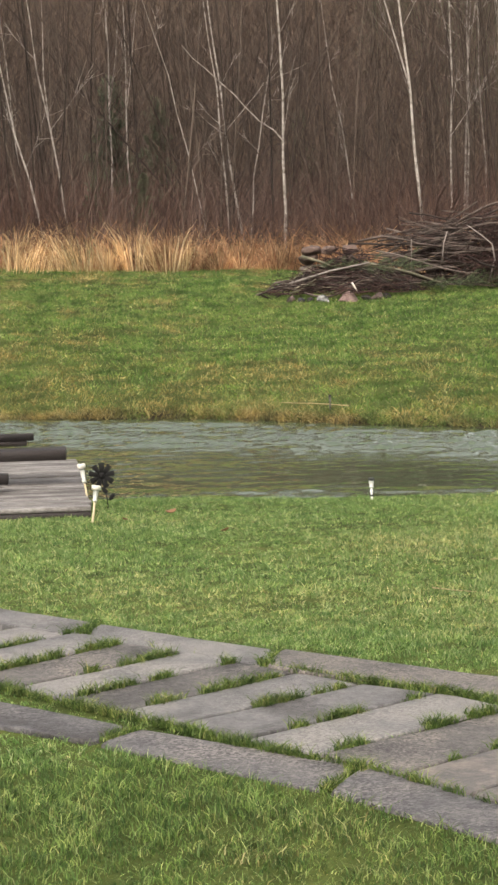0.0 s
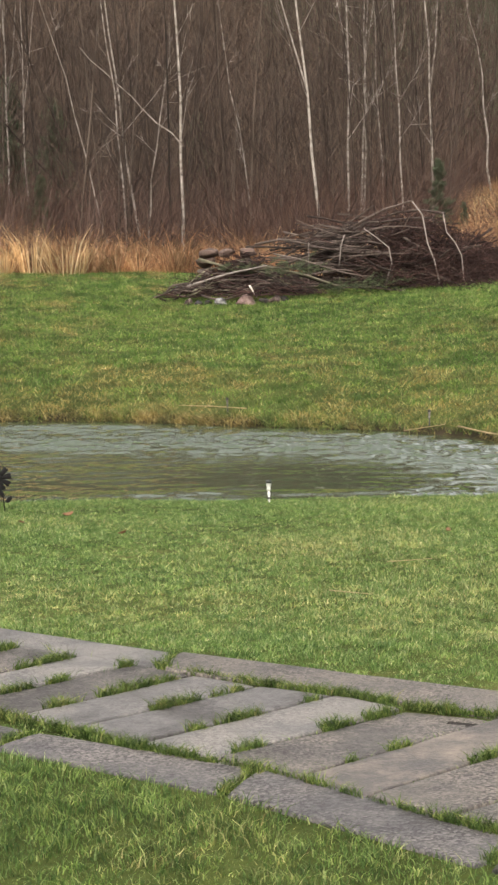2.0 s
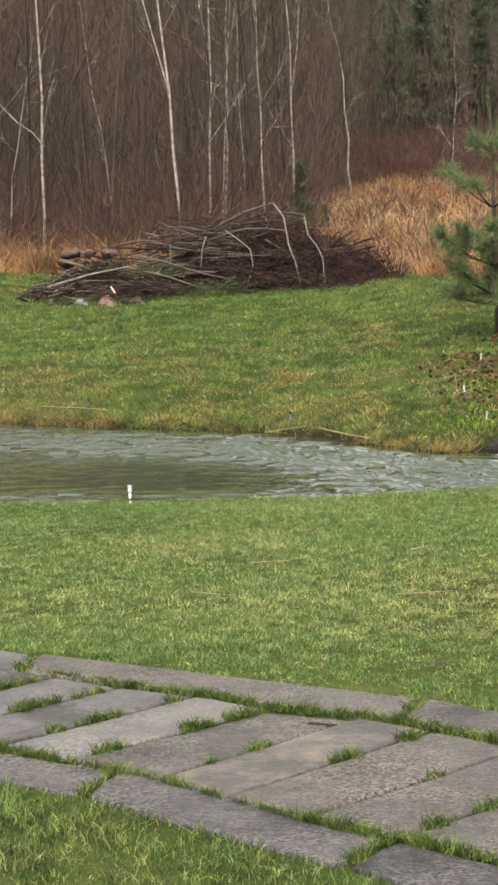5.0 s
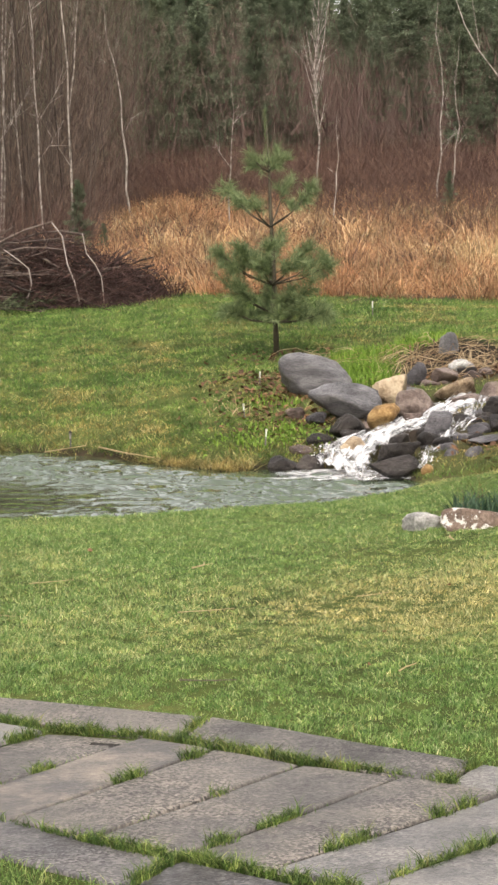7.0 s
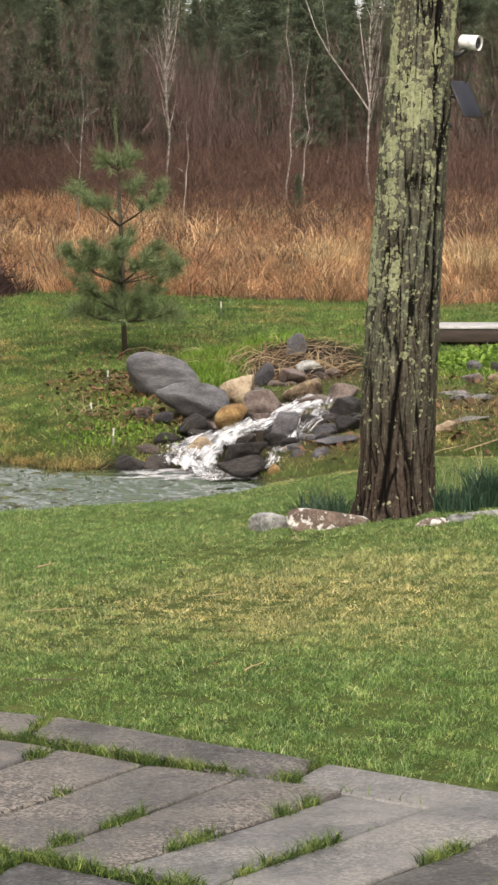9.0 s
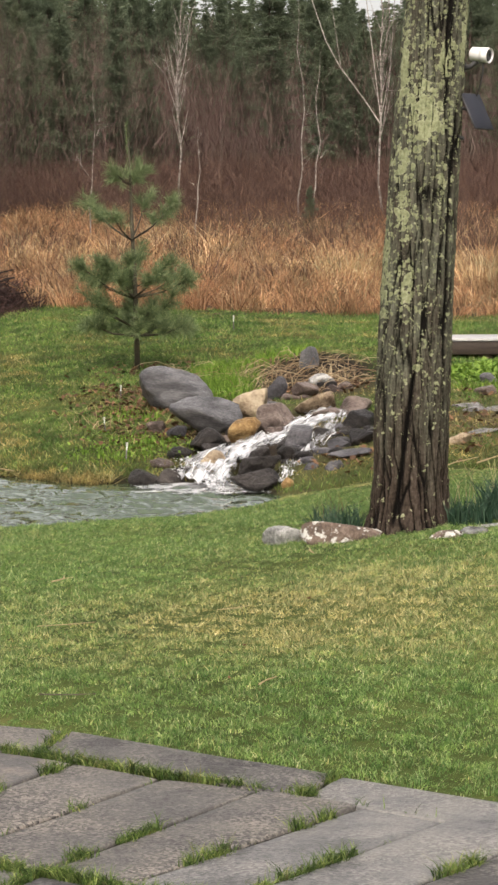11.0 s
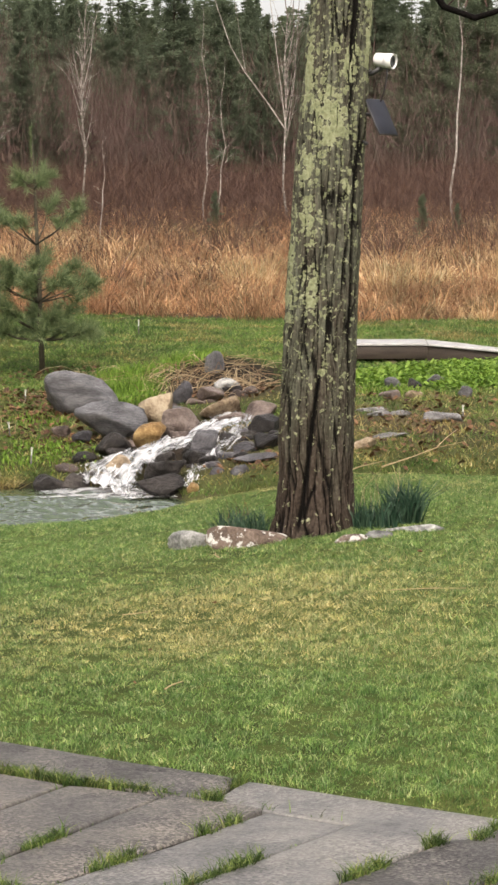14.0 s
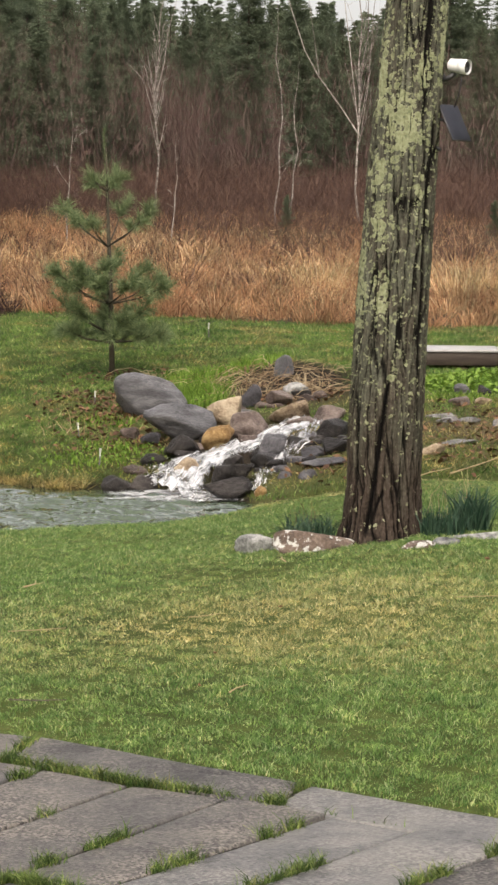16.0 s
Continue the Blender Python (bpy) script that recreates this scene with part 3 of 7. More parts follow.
SLABS = [(q, "cross") for q in quads(reach(JOINTS), (0.05, 0.05, 0.045, 0.05, 0.04, 0.05, 0.04, 0.045, 0.038, 0.036, 0.03, 0.038, 0.028, 0.038, 0.034, 0.038, 0.032))] + [(q, "kerb") for q in quads(KERB_FAR, 0.03) + quads(KERB_NEAR, 0.05)]


def on_slab(x, y, grow=0.0):
    """True where a point of the plan lies on a slab."""
    hit = np.zeros(len(x), bool)
    for c, _ in SLABS:
        inside = np.ones(len(x), bool)
        area = sum(c[i][0] * c[(i + 1) % 4][1] - c[(i + 1) % 4][0] * c[i][1] for i in range(4))
        s = 1 if area > 0 else -1
        for i in range(4):
            a, b = c[i], c[(i + 1) % 4]
            e = b - a
            inside &= s * (e[0] * (y - a[1]) - e[1] * (x - a[0])) / np.hypot(*e) > -grow
        hit |= inside
    return hit


# ---- grass, reeds and woods ----
def blades(base, h, w, lean, bend=0.5, tri=False):
    """Thin curved blades: roots, heights, widths and sideways reach (all arrays)."""
    n = len(base)
    a = rng.uniform(0, 2 * math.pi, n)
    side = np.stack([np.cos(a), np.sin(a), np.zeros(n)], 1) * (w / 2)[:, None]
    b = rng.uniform(0, 2 * math.pi, n)
    out = np.stack([np.cos(b), np.sin(b), np.zeros(n)], 1) * lean[:, None]
    up = np.array([0, 0, 1.0]) * h[:, None]
    tip = base + out + up
    if tri:
        v = np.stack([base - side, base + side, tip], 1)
        k = np.array([[0, 1, 2]])
    else:
        mid_p = base + out * (0.5 - 0.5 * bend) + up * (0.5 + 0.12 * bend)
        v = np.stack([base - side, base + side, mid_p - side * 0.8, mid_p + side * 0.8, tip], 1)
        k = np.array([[0, 1, 2], [1, 3, 2], [2, 3, 4]])
    m = v.shape[1]
    f = (np.arange(n) * m)[:, None, None] + k[None]
    return v.reshape(-1, 3), f.reshape(-1, 3), m


def wedge(n, th0, th1, d0, d1):
    """Points spread evenly over a wedge of the plan."""
    th = np.radians(rng.uniform(th0, th1, n))
    d = np.sqrt(rng.uniform(d0 * d0, d1 * d1, n))
    return d * np.sin(th), d * np.cos(th)


def wave(x, y, s, seed):
    """A soft uneven field between about -1 and 1."""
    r = np.random.default_rng(seed)
    out = 0
    for k in range(6):
        a, p, q = r.uniform(0, 6.28), r.uniform(0, 6.28), s * r.uniform(0.5, 2.2)
        out = out + np.sin((x * math.cos(a) + y * math.sin(a)) * q + p)
    return out / 3.2


def spot(x, y, cx, cy, r):
    return np.exp(-((x - cx) ** 2 + (y - cy) ** 2) / (2 * r * r))


def dryness(x, y):
    d = np.hypot(x, y)
    v = 0.02 + 0.20 * wave(x, y, 1.3, 3) + 0.10 * wave(x, y, 5, 4)
    v = v + 0.8 * spot(x, y, 2.9, 10.3, 0.75) + 0.46 * spot(x, y, 3.9, 11.4, 0.9) + 0.32 * spot(x, y, 1.1, 10.6, 0.6) + 0.25 * spot(x, y, 4.8, 10.9, 0.9)
    v = v - 0.30 * smooth(9.6, 8.4, d) - 0.2 * smooth(13, 16, d) - 0.12 * smooth(2.4, 0.6, x)
    v = v + (0.12 + 0.3 * wave(x, y, 4.0, 51)) * smooth(6.8, 6.0, d)
    inland = d - shore_far(np.degrees(np.arctan2(x, y)))
    far = 0.02 + 0.22 * wave(x, y * 0.8, 0.8, 5) + 0.55 * wave(x, y * 0.8, 2.2, 6) + 0.55 * wave(x, y * 0.8, 6, 7) + 0.65 * smooth(6.5, 0.5, inland)
    far = far - 0.5 * spot(x, y, 1.2, 36.0, 2.4) - 0.3 * spot(x, y, 5.5, 35.5, 1.8) + 0.3 * spot(x, y, -3.5, 41, 1.6) + 0.55 * spot(x, y, 8.4, 20.6, 1.0)
    return np.where(d > 20, far, v)


def grass_patch(name, x, y, h0, h1, w, tri, label, lean=0.9, extra_dry=0.0, material=None):
    n = len(x)
    clumps = wave(x, y, 2.3, 8) * 0.3 + wave(x, y, 14, 18) * 0.45 + wave(x, y, 40, 19) * 0.4
    h = rng.uniform(h0, h1, n) * np.clip(1 + clumps, 0.3, 1.5) * (1 + 0.6 * smooth(7.4, 6.2, np.hypot(x, y)))
    base = np.stack([x, y, height(x, y) - 0.005], 1)
    dry = dryness(x, y) + 0.03 + 0.2 * wave(x, y, 17, 28) + rng.normal(0, 0.34, n) + extra_dry
    v, f, m = blades(base, h, w * rng.uniform(0.6, 1.3, n), h * rng.uniform(0.1, lean * 2, n), 0.6, tri)
    return solid(name, Build().add(v, f), material or GRASS, label, "grass", kind="stuff", smooth_shade=False, floats={"dry": np.repeat(dry, m)})


def lawn():
    x, y = wedge(290000, -8.5, 26.5, 5.0, 10.2)
    keep = ~on_slab(x, y, 0.006) & ((np.hypot(x, y) > 6.9) | (rng.random(len(x)) < 0.62))
    keep &= ~on_slab(x, y, 0.10) | (rng.random(len(x)) < 0.6)
    x, y = x[keep], y[keep]
    close = np.hypot(x, y) + 0.25 * wave(x, y, 3.0, 61) < 6.9
    grass_patch("grass", x[~close], y[~close], 0.009, 0.028, 0.0038, False, "short wet spring lawn of fine green blades")
    grass_patch("grass", x[close], y[close], 0.009, 0.028, 0.0038, False, "rough damp lawn of green and brown blades, darkened for the shade between them", extra_dry=0.12, material=GRASS_NEAR)
    x, y = wedge(600000, -8.5, 26.5, 10.1, 20.4)
    th, d = np.degrees(np.arctan2(x, y)), np.hypot(x, y)
    keep = d < shore_near(th) - 0.05
    grass_patch("grass", x[keep], y[keep], 0.010, 0.030, 0.0066, True, "short spring lawn, green with straw-coloured patches")
    x, y = wedge(520000, -9, 26.5, 20, 44)
    th, d = np.degrees(np.arctan2(x, y)), np.hypot(x, y)
    bare = np.maximum(1.2 * np.exp(-((x - 6.5) ** 2 / 1.2 + (y - 22.6) ** 2 / 5)), 1.4 * np.exp(-((x - 8.05) ** 2 / 0.75 + (y - 25.2) ** 2 / 1.5)))
    bare = np.maximum(bare, 1.4 * np.exp(-((x - 8.25) ** 2 / 0.8 + (y - 26.1) ** 2 / 0.9)))
    bare = np.maximum(bare, 0.6 * np.exp(-((x - 8.8) ** 2 / 1.6 + (y - 21) ** 2 / 4)))
    keep = (d > shore_far(th) + 0.03) & (d < bank_top(th) + 0.7) & (rng.random(len(x)) > bare)
    grass_patch("grass", x[keep], y[keep], 0.02, 0.06, 0.013, True, "mown grass bank with yellowed tufts above the pond", extra_dry=-0.1, material=GRASS_BANK)
    th = rng.uniform(-9, 12.2, 13000)
    d = shore_far(th) - 0.04 + np.abs(rng.normal(0, 0.14, len(th)))
    x, y = d * np.sin(np.radians(th)), d * np.cos(np.radians(th))
    keep = wave(x, y, 2.2, 81) + rng.normal(0, 0.4, len(x)) > -0.25
    grass_patch("grass", x[keep], y[keep], 0.03, 0.1, 0.01, True, "brown dead grass hanging over the water's edge", 1.2, 0.2, GRASS_BANK)


def tufts():
    """Low ragged tufts in the joints between the slabs, almost closed along the kerbs."""
    pts, size = [], []

    def run(p, q, count, lo, hi):
        for k in range(count):
            pts.append(p + (q - p) * rng.uniform(0.0, 1.0))
            size.append(rng.uniform(lo, hi))

    for i, a in enumerate(JOINTS[1:-1]):
        p, q = np.array(a[:2]), np.array(a[2:])
        u = 0.0
        while u < 1:
            n = rng.uniform(0.03, 0.17)
            if rng.random() < (0.58 if i < 8 else 0.32):
                run(p + (q - p) * u, p + (q - p) * min(1.0, u + n), int(80 * n) + 1, 0.4, 1.35)
            u += n
    for rows in (KERB_FAR, KERB_NEAR):
        for a in rows[1:-1]:
            run(np.array(a[:2]), np.array(a[2:]), 12, 0.6, 1.1)
    ends = reach(JOINTS)
    for a, b in zip(ends, ends[1:]):
        for i, away in ((2, 0.03), (0, -0.035)):
            p, q = np.array(a[i:i + 2]), np.array(b[i:i + 2])
            out = np.array([a[2] - a[0], a[3] - a[1]])
            out /= np.linalg.norm(out)
            full = int(rng.uniform(20, 44)) if a[0] < 1.2 else int(rng.uniform(6, 34))
            run(p + out * away, q + out * away, full, 0.45, 1.25)
    pts, size = np.array(pts), np.array(size)
    k = rng.integers(16, 46, len(pts))
    root = np.repeat(pts, k, axis=0)
    grow = np.repeat(size, k)
    root = root + rng.normal(0, 0.015, root.shape) * grow[:, None]
    ok = ~on_slab(root[:, 0], root[:, 1], -0.03)
    root, grow = root[ok], grow[ok]
    n = len(root)
    h = rng.uniform(0.012, 0.048, n) * grow
    v, f, m = blades(np.stack([root[:, 0], root[:, 1], np.full(n, 0.008)], 1), h, rng.uniform(0.002, 0.0045, n), h * rng.uniform(0.3, 1.5, n))
    dry = -0.1 + rng.normal(0.1, 0.3, n)
    solid("grass", Build().add(v, f), JOINT_GRASS, "ragged dark grass tufts growing in the slab joints", "grass", kind="stuff", smooth_shade=False, floats={"dry": np.repeat(dry, m)})


def sheaves(x, y, per, h0, h1, w, spread_r, lean0, lean1, broken=0.0):
    """Blades in sheaves round the given roots: each sheaf has a height, a lean and a tone of its own."""
    k = rng.integers(per // 2, per * 3 // 2, len(x))
    n = int(k.sum())
    hx = np.repeat(rng.uniform(h0, h1, len(x)), k) * rng.uniform(0.5, 1.1, n)
    tone = np.repeat(rng.normal(0, 0.3, len(x)), k)
    a, d = rng.uniform(0, 6.28, n), spread_r * np.sqrt(rng.random(n)) * np.repeat(rng.uniform(0.5, 1.5, len(x)), k)
    bx, by = np.repeat(x, k) + d * np.cos(a), np.repeat(y, k) + d * np.sin(a)
    base = np.stack([bx, by, height(bx, by) - 0.03], 1)
    reach = hx * rng.uniform(lean0, lean1, n)
    wind = np.repeat(rng.normal(0, 0.18, len(x)), k)
    out = np.stack([np.cos(a) * reach + wind * hx, np.sin(a) * reach, hx], 1)
    b2 = rng.uniform(0, 6.28, n)
    side = np.stack([np.cos(b2), np.sin(b2), np.zeros(n)], 1) * (w * rng.uniform(0.5, 1.3, n) / 2)[:, None]
    mid_p = base + out * np.array([0.38, 0.38, 0.58]) + rng.normal(0, 0.05, (n, 3)) * hx[:, None]
    tip = base + out
    fold = rng.random(n) < broken
    tip[fold] = mid_p[fold] + np.stack([rng.normal(0, 0.32, n), rng.normal(0, 0.32, n), rng.uniform(-0.4, 0.15, n)], 1)[fold] * hx[fold][:, None]
    v = np.stack([base - side, base + side, mid_p - side * 0.8, mid_p + side * 0.8, tip], 1).reshape(-1, 3)
    f = ((np.arange(n) * 5)[:, None, None] + np.array([[0, 1, 2], [1, 3, 2], [2, 3, 4]])[None]).reshape(-1, 3)
    return v, f, np.repeat(tone, 5)


def reeds():
    def field(n, th0, th1, d0, d1, h0, h1, w, label, tone=0.0, per=26, r=0.16):
        x, y = wedge(n, th0, th1, d0, d1)
        th, d = np.degrees(np.arctan2(x, y)), np.hypot(x, y)
        keep = (d > bank_top(th) + 0.4) & (wave(x, y, 0.9, 11) + rng.normal(0, 0.5, n) > -0.6)
        x, y = x[keep], y[keep]
        v, f, t = sheaves(x, y, per, h0, h1, w, r, 0.2, 1.6, 0.65)
        dry = tone - 0.12 + 1.4 * t + 0.5 * wave(v[:, 0], v[:, 1], 0.8, 13) + 0.4 * wave(v[:, 0], v[:, 1] * 0.5, 0.45, 29)
        solid("reeds", Build().add(v, f), REED, label, "reeds", kind="stuff", smooth_shade=False, floats={"dry": dry})

    field(1900, -9, 9, 40, 48, 0.2, 1.15, 0.014, "dead orange-brown reeds along the wood's edge", 0.1)
    field(3000, 6, 27, 34, 47, 0.12, 0.72, 0.014, "dead tawny reeds and grasses behind the bank", 0.15)
    field(3600, 7.3, 27, 47, 82, 0.15, 0.85, 0.02, "dead tawny meadow grass rising to the wood", 0.2, 24, 0.34)

    th, d = np.radians(np.array([18.1, 18.5, 18.3, 22.6, 23.0, 24.2, 21.9, -5.9, -5.4, -4.8, -4.3, -3.6, -2.9, -2.0])), np.array([41, 41.5, 42, 40, 40.6, 41, 39.5, 43.0, 42.9, 43.1, 42.9, 43.0, 43.0, 42.9])
    v, f, t = sheaves(d * np.sin(th), d * np.cos(th), 90, 0.6, 1.3, 0.012, 0.34, 0.1, 0.9, 0.4)
    solid("reeds", Build().add(v, f), REED, "tall pale straw-coloured reed clumps", "reeds", kind="stuff", smooth_shade=False, floats={"dry": 1.1 + t * 0.3})


def bare_tree(b, base, h, r, lean, branches=14, twigs=3, spreading=0.35, start=0.3, sides=4, rises=(0.6, 1.6)):
    """A leafless tree: wavering trunk, rising limbs and straight twigs."""
    base, n = np.array(base, float), 7
    s = np.linspace(0, 1, n)
    ph = rng.uniform(0, 6.28, 2)
    sway = 0.018 * h
    pts = base + np.stack([lean[0] * h * s + sway * np.sin(s * 5 + ph[0]) * s, lean[1] * h * s + sway * np.sin(s * 4 + ph[1]) * s, h * s], 1)
    b.tube(pts, r * (1 - 0.88 * s), sides, False)
    for k in range(branches):
        u = rng.uniform(start, 0.97)
        i = min(int(u * (n - 1)), n - 2)
        p = pts[i] + (pts[i + 1] - pts[i]) * (u * (n - 1) - i)
        a, length = rng.uniform(0, 6.28), h * spreading * (1.08 - u) * rng.uniform(0.5, 1.1)
        rise = rng.uniform(*rises)
        q = np.array([math.cos(a), math.sin(a), rise]) / math.hypot(1, rise)
        e1, e2 = p + q * length * 0.5, p + q * length + np.array([0, 0, 0.12 * length])
        br = r * (1 - 0.88 * u) * 0.45
        b.tube([p, e1, e2], [br, br * 0.6, br * 0.15], 3, False)
        for j in range(twigs):
            t0 = e1 + (e2 - e1) * rng.random()
            a2 = a + rng.uniform(-1.1, 1.1)
            q2 = np.array([math.cos(a2), math.sin(a2), rng.uniform(0.5, 2.0)])
            t1 = t0 + q2 / np.linalg.norm(q2) * length * rng.uniform(0.25, 0.6)
            b.tube([t0, t1], [br * 0.4, br * 0.1], 3, False)
    return pts


def stems(n, th0, th1, d0, d1, h0, h1, w, lean, keep=None):
    x, y = wedge(n, th0, th1, d0, d1)
    th, d = np.degrees(np.arctan2(x, y)), np.hypot(x, y)
    k = d > bank_top(th) + 2.0
    if keep is not None:
        k &= keep(x, y, th, d)
    x, y = x[k], y[k]
    n = len(x)
    h = rng.uniform(h0, h1, n)
    v, f, m = blades(np.stack([x, y, height(x, y) - 0.05], 1), h, w * rng.uniform(0.5, 1.4, n), h * rng.uniform(0, lean, n), 0.3)
    return Build().add(v, f)


def twig_haze(n, th0, th1, d0, d1, z0, z1, w, size, keep=None):
    """Fine twigs of the tree crowns, floating in the crowns of the stems that carry them."""
    x, y = wedge(n, th0, th1, d0, d1)
    th, d = np.degrees(np.arctan2(x, y)), np.hypot(x, y)
    if keep is not None:
        k = keep(x, y, th, d)
        x, y = x[k], y[k]
    n = len(x)
    z = height(x, y) + rng.uniform(z0, z1, n)
    h = rng.uniform(0.4, 1.0, n) * size
    v, f, m = blades(np.stack([x, y, z], 1), h, w * rng.uniform(0.7, 1.9, n), h * rng.uniform(0.1, 1.8, n), 0.2, True)
    return Build().add(v, f)


def edge_of_wood(th):
    """Distance at which the young wood begins."""
    return table(th, (-10, 46), (5, 47), (7.3, 49), (8.3, 62), (9.5, 84), (14, 84), (17, 80), (24, 76))


def headroom(d, z, lift=0.0):
    """How tall a tree may stand at that distance for the wooded hill to keep its skyline."""
    low, high = (6.9, 7.6) if d > 175 else (4.6, 6.8)
    return 1.65 + d * math.tan(radians(rng.uniform(low, high) + lift)) - z


def woods():
    b = Build()
    for k in range(460):
        th = rng.uniform(-10, 8.8)
        d = edge_of_wood(th) + 0.5 + rng.uniform(0, 1) ** 1.2 * 46
        x, y = d * math.sin(radians(th)), d * math.cos(radians(th))
        bare_tree(b, (x, y, ground_z(x, y) - 0.1), rng.uniform(7, 15), rng.uniform(0.010, 0.030), (rng.normal(-0.02, 0.10 if k % 4 else 0.3), rng.normal(0, 0.06)), 15, 4, 0.3, 0.12, 3, (0.6, 2.2))
    solid("young_wood", b, WOODS, "dense bare young wood of thin grey-brown saplings", "woods", kind="stuff")
    inside = lambda x, y, th, d: d > edge_of_wood(th) + 0.5
    solid("brushwood", stems(15000, -10, 9.2, 46, 100, 0.5, 3.6, 0.010, 1.1, inside), HAZE, "thicket of thin brown stems under the bare trees", "thicket", kind="stuff", smooth_shade=False)
    solid("treetop_twigs", twig_haze(240000, -10, 9.5, 48, 100, 0.3, 14, 0.008, 0.8, inside), GREY_TWIGS, "fine brown twigs of the bare young wood", "woods", kind="stuff", smooth_shade=False)
    x, y = wedge(1500, -10, 8.5, 45, 58)
    th, d = np.degrees(np.arctan2(x, y)), np.hypot(x, y)
    keep = (d > edge_of_wood(th) - 1.0) & (wave(x, y, 0.35, 71) + 0.4 * spot(th, 0, 2.2, 0, 1.2) + 0.4 * spot(th, 0, -5, 0, 1.5) > 0.1)
    v, f, t = sheaves(x[keep], y[keep], 26, 0.5, 2.6, 0.008, 0.4, 0.1, 1.2)
    solid("red_shrubs", Build().add(v, f), SHRUB, "reddish bare shrubs under the young trees", "thicket", kind="stuff", smooth_shade=False)
    red = lambda x, y, th, d: d > table(th, (6, 90), (9, 84), (12, 72), (15, 56), (19, 52), (27, 50)) + 3 * wave(x, y, 0.4, 21)
    x, y = wedge(3400, 8, 27, 46, 118)
    th, d = np.degrees(np.arctan2(x, y)), np.hypot(x, y)
    keep = red(x, y, th, d + rng.normal(0, 4, len(x)))
    for back in (False, True):
        some = keep & ((d > 76) == back)
        v, f, t = sheaves(x[some], y[some], 30, 0.3, 2.5 if back else 1.5, 0.009, 0.8, 0.05, 1.2)
        solid("red_shrubs", Build().add(v, f), SHRUB, "thicket of dark red-brown bare shrubs" if back else "low thicket of red-brown bare shrubs along the meadow", "thicket", kind="stuff", smooth_shade=False)
    solid("shrub_twigs", twig_haze(60000, 8, 27, 64, 105, 0.1, 1.7, 0.008, 0.6, red), SHRUB, "fine red-brown twigs of the shrubs", "thicket", kind="stuff", smooth_shade=False)
    x, y = wedge(900, -9, 27, 38, 66)
    th, d = np.degrees(np.arctan2(x, y)), np.hypot(x, y)
    keep = (d > bank_top(th) + 1.5) & (wave(x, y, 0.8, 33) > 0.1)
    v, f, t = sheaves(x[keep], y[keep], 22, 0.3, 1.1, 0.014, 0.35, 0.2, 1.2)
    solid("low_shrubs", Build().add(v, f), SHRUB, "low dark brown scrub among the reeds", "thicket", kind="stuff", smooth_shade=False)
    x, y = wedge(800, -10, 9.0, 44, 58)
    th, d = np.degrees(np.arctan2(x, y)), np.hypot(x, y)
    keep = d > edge_of_wood(th) - 1.5
    v, f, t = sheaves(x[keep], y[keep], 22, 0.6, 2.8, 0.014, 0.35, 0.1, 1.1)
    solid("wood_edge_shrubs", Build().add(v, f), HAZE, "tangled brown shrubs at the foot of the wood", "thicket", kind="stuff", smooth_shade=False)
    b, crowns = Build(), []
    for k in range(760):
        th, d = rng.uniform(-10, 28), rng.uniform(90, 225)
        x, y = d * math.sin(radians(th)), d * math.cos(radians(th))
        z, lift = ground_z(x, y), float(table(th, (8, 1.3), (11, 1.1), (13, 0.3), (17, -0.15), (19.8, -0.15), (21.2, 0.2), (28, 0.7)))
        h = rng.uniform(7, 14) if th < 7 else max(2.0, min(rng.uniform(5, 12), headroom(d, z, lift)))
        bare_tree(b, (x, y, z - 0.2), h, rng.uniform(0.014, 0.03), (rng.normal(0, 0.04), 0), 11, 3, 0.24, 0.15, 3, (1.0, 3.2))
        m = 150
        q = rng.normal(0, 1, (m, 3))
        q /= np.linalg.norm(q, axis=1)[:, None]
        crowns.append(np.array([x, y, z + h * 0.56]) + q * np.cbrt(rng.random(m))[:, None] * np.array([h * 0.26, h * 0.26, h * 0.40]))
    solid("hillside_wood", b, WOODS, "bare grey-brown trees over the hillside", "woods", kind="stuff")
    c = np.concatenate(crowns)
    h = rng.uniform(0.5, 1.5, len(c))
    v, f, m = blades(c, h, rng.uniform(0.012, 0.034, len(c)), h * rng.uniform(0.1, 1.0, len(c)), 0.2, True)
    solid("hillside_crowns", Build().add(v, f), CROWN, "hazy purplish brown crowns of the bare hillside trees", "woods", kind="stuff", smooth_shade=False)
    x, y = wedge(70000, -10, 28, 92, 300)
    h = rng.uniform(0.5, 2.2, len(x))
    v, f, m = blades(np.stack([x, y, height(x, y) + rng.uniform(0, 2.5, len(x))], 1), h, rng.uniform(0.02, 0.06, len(x)), h * rng.uniform(0.1, 1.2, len(x)), 0.2, True)
    solid("hillside_twigs", Build().add(v, f), CROWN, "grey-brown underwood on the hillside", "woods", kind="stuff", smooth_shade=False)


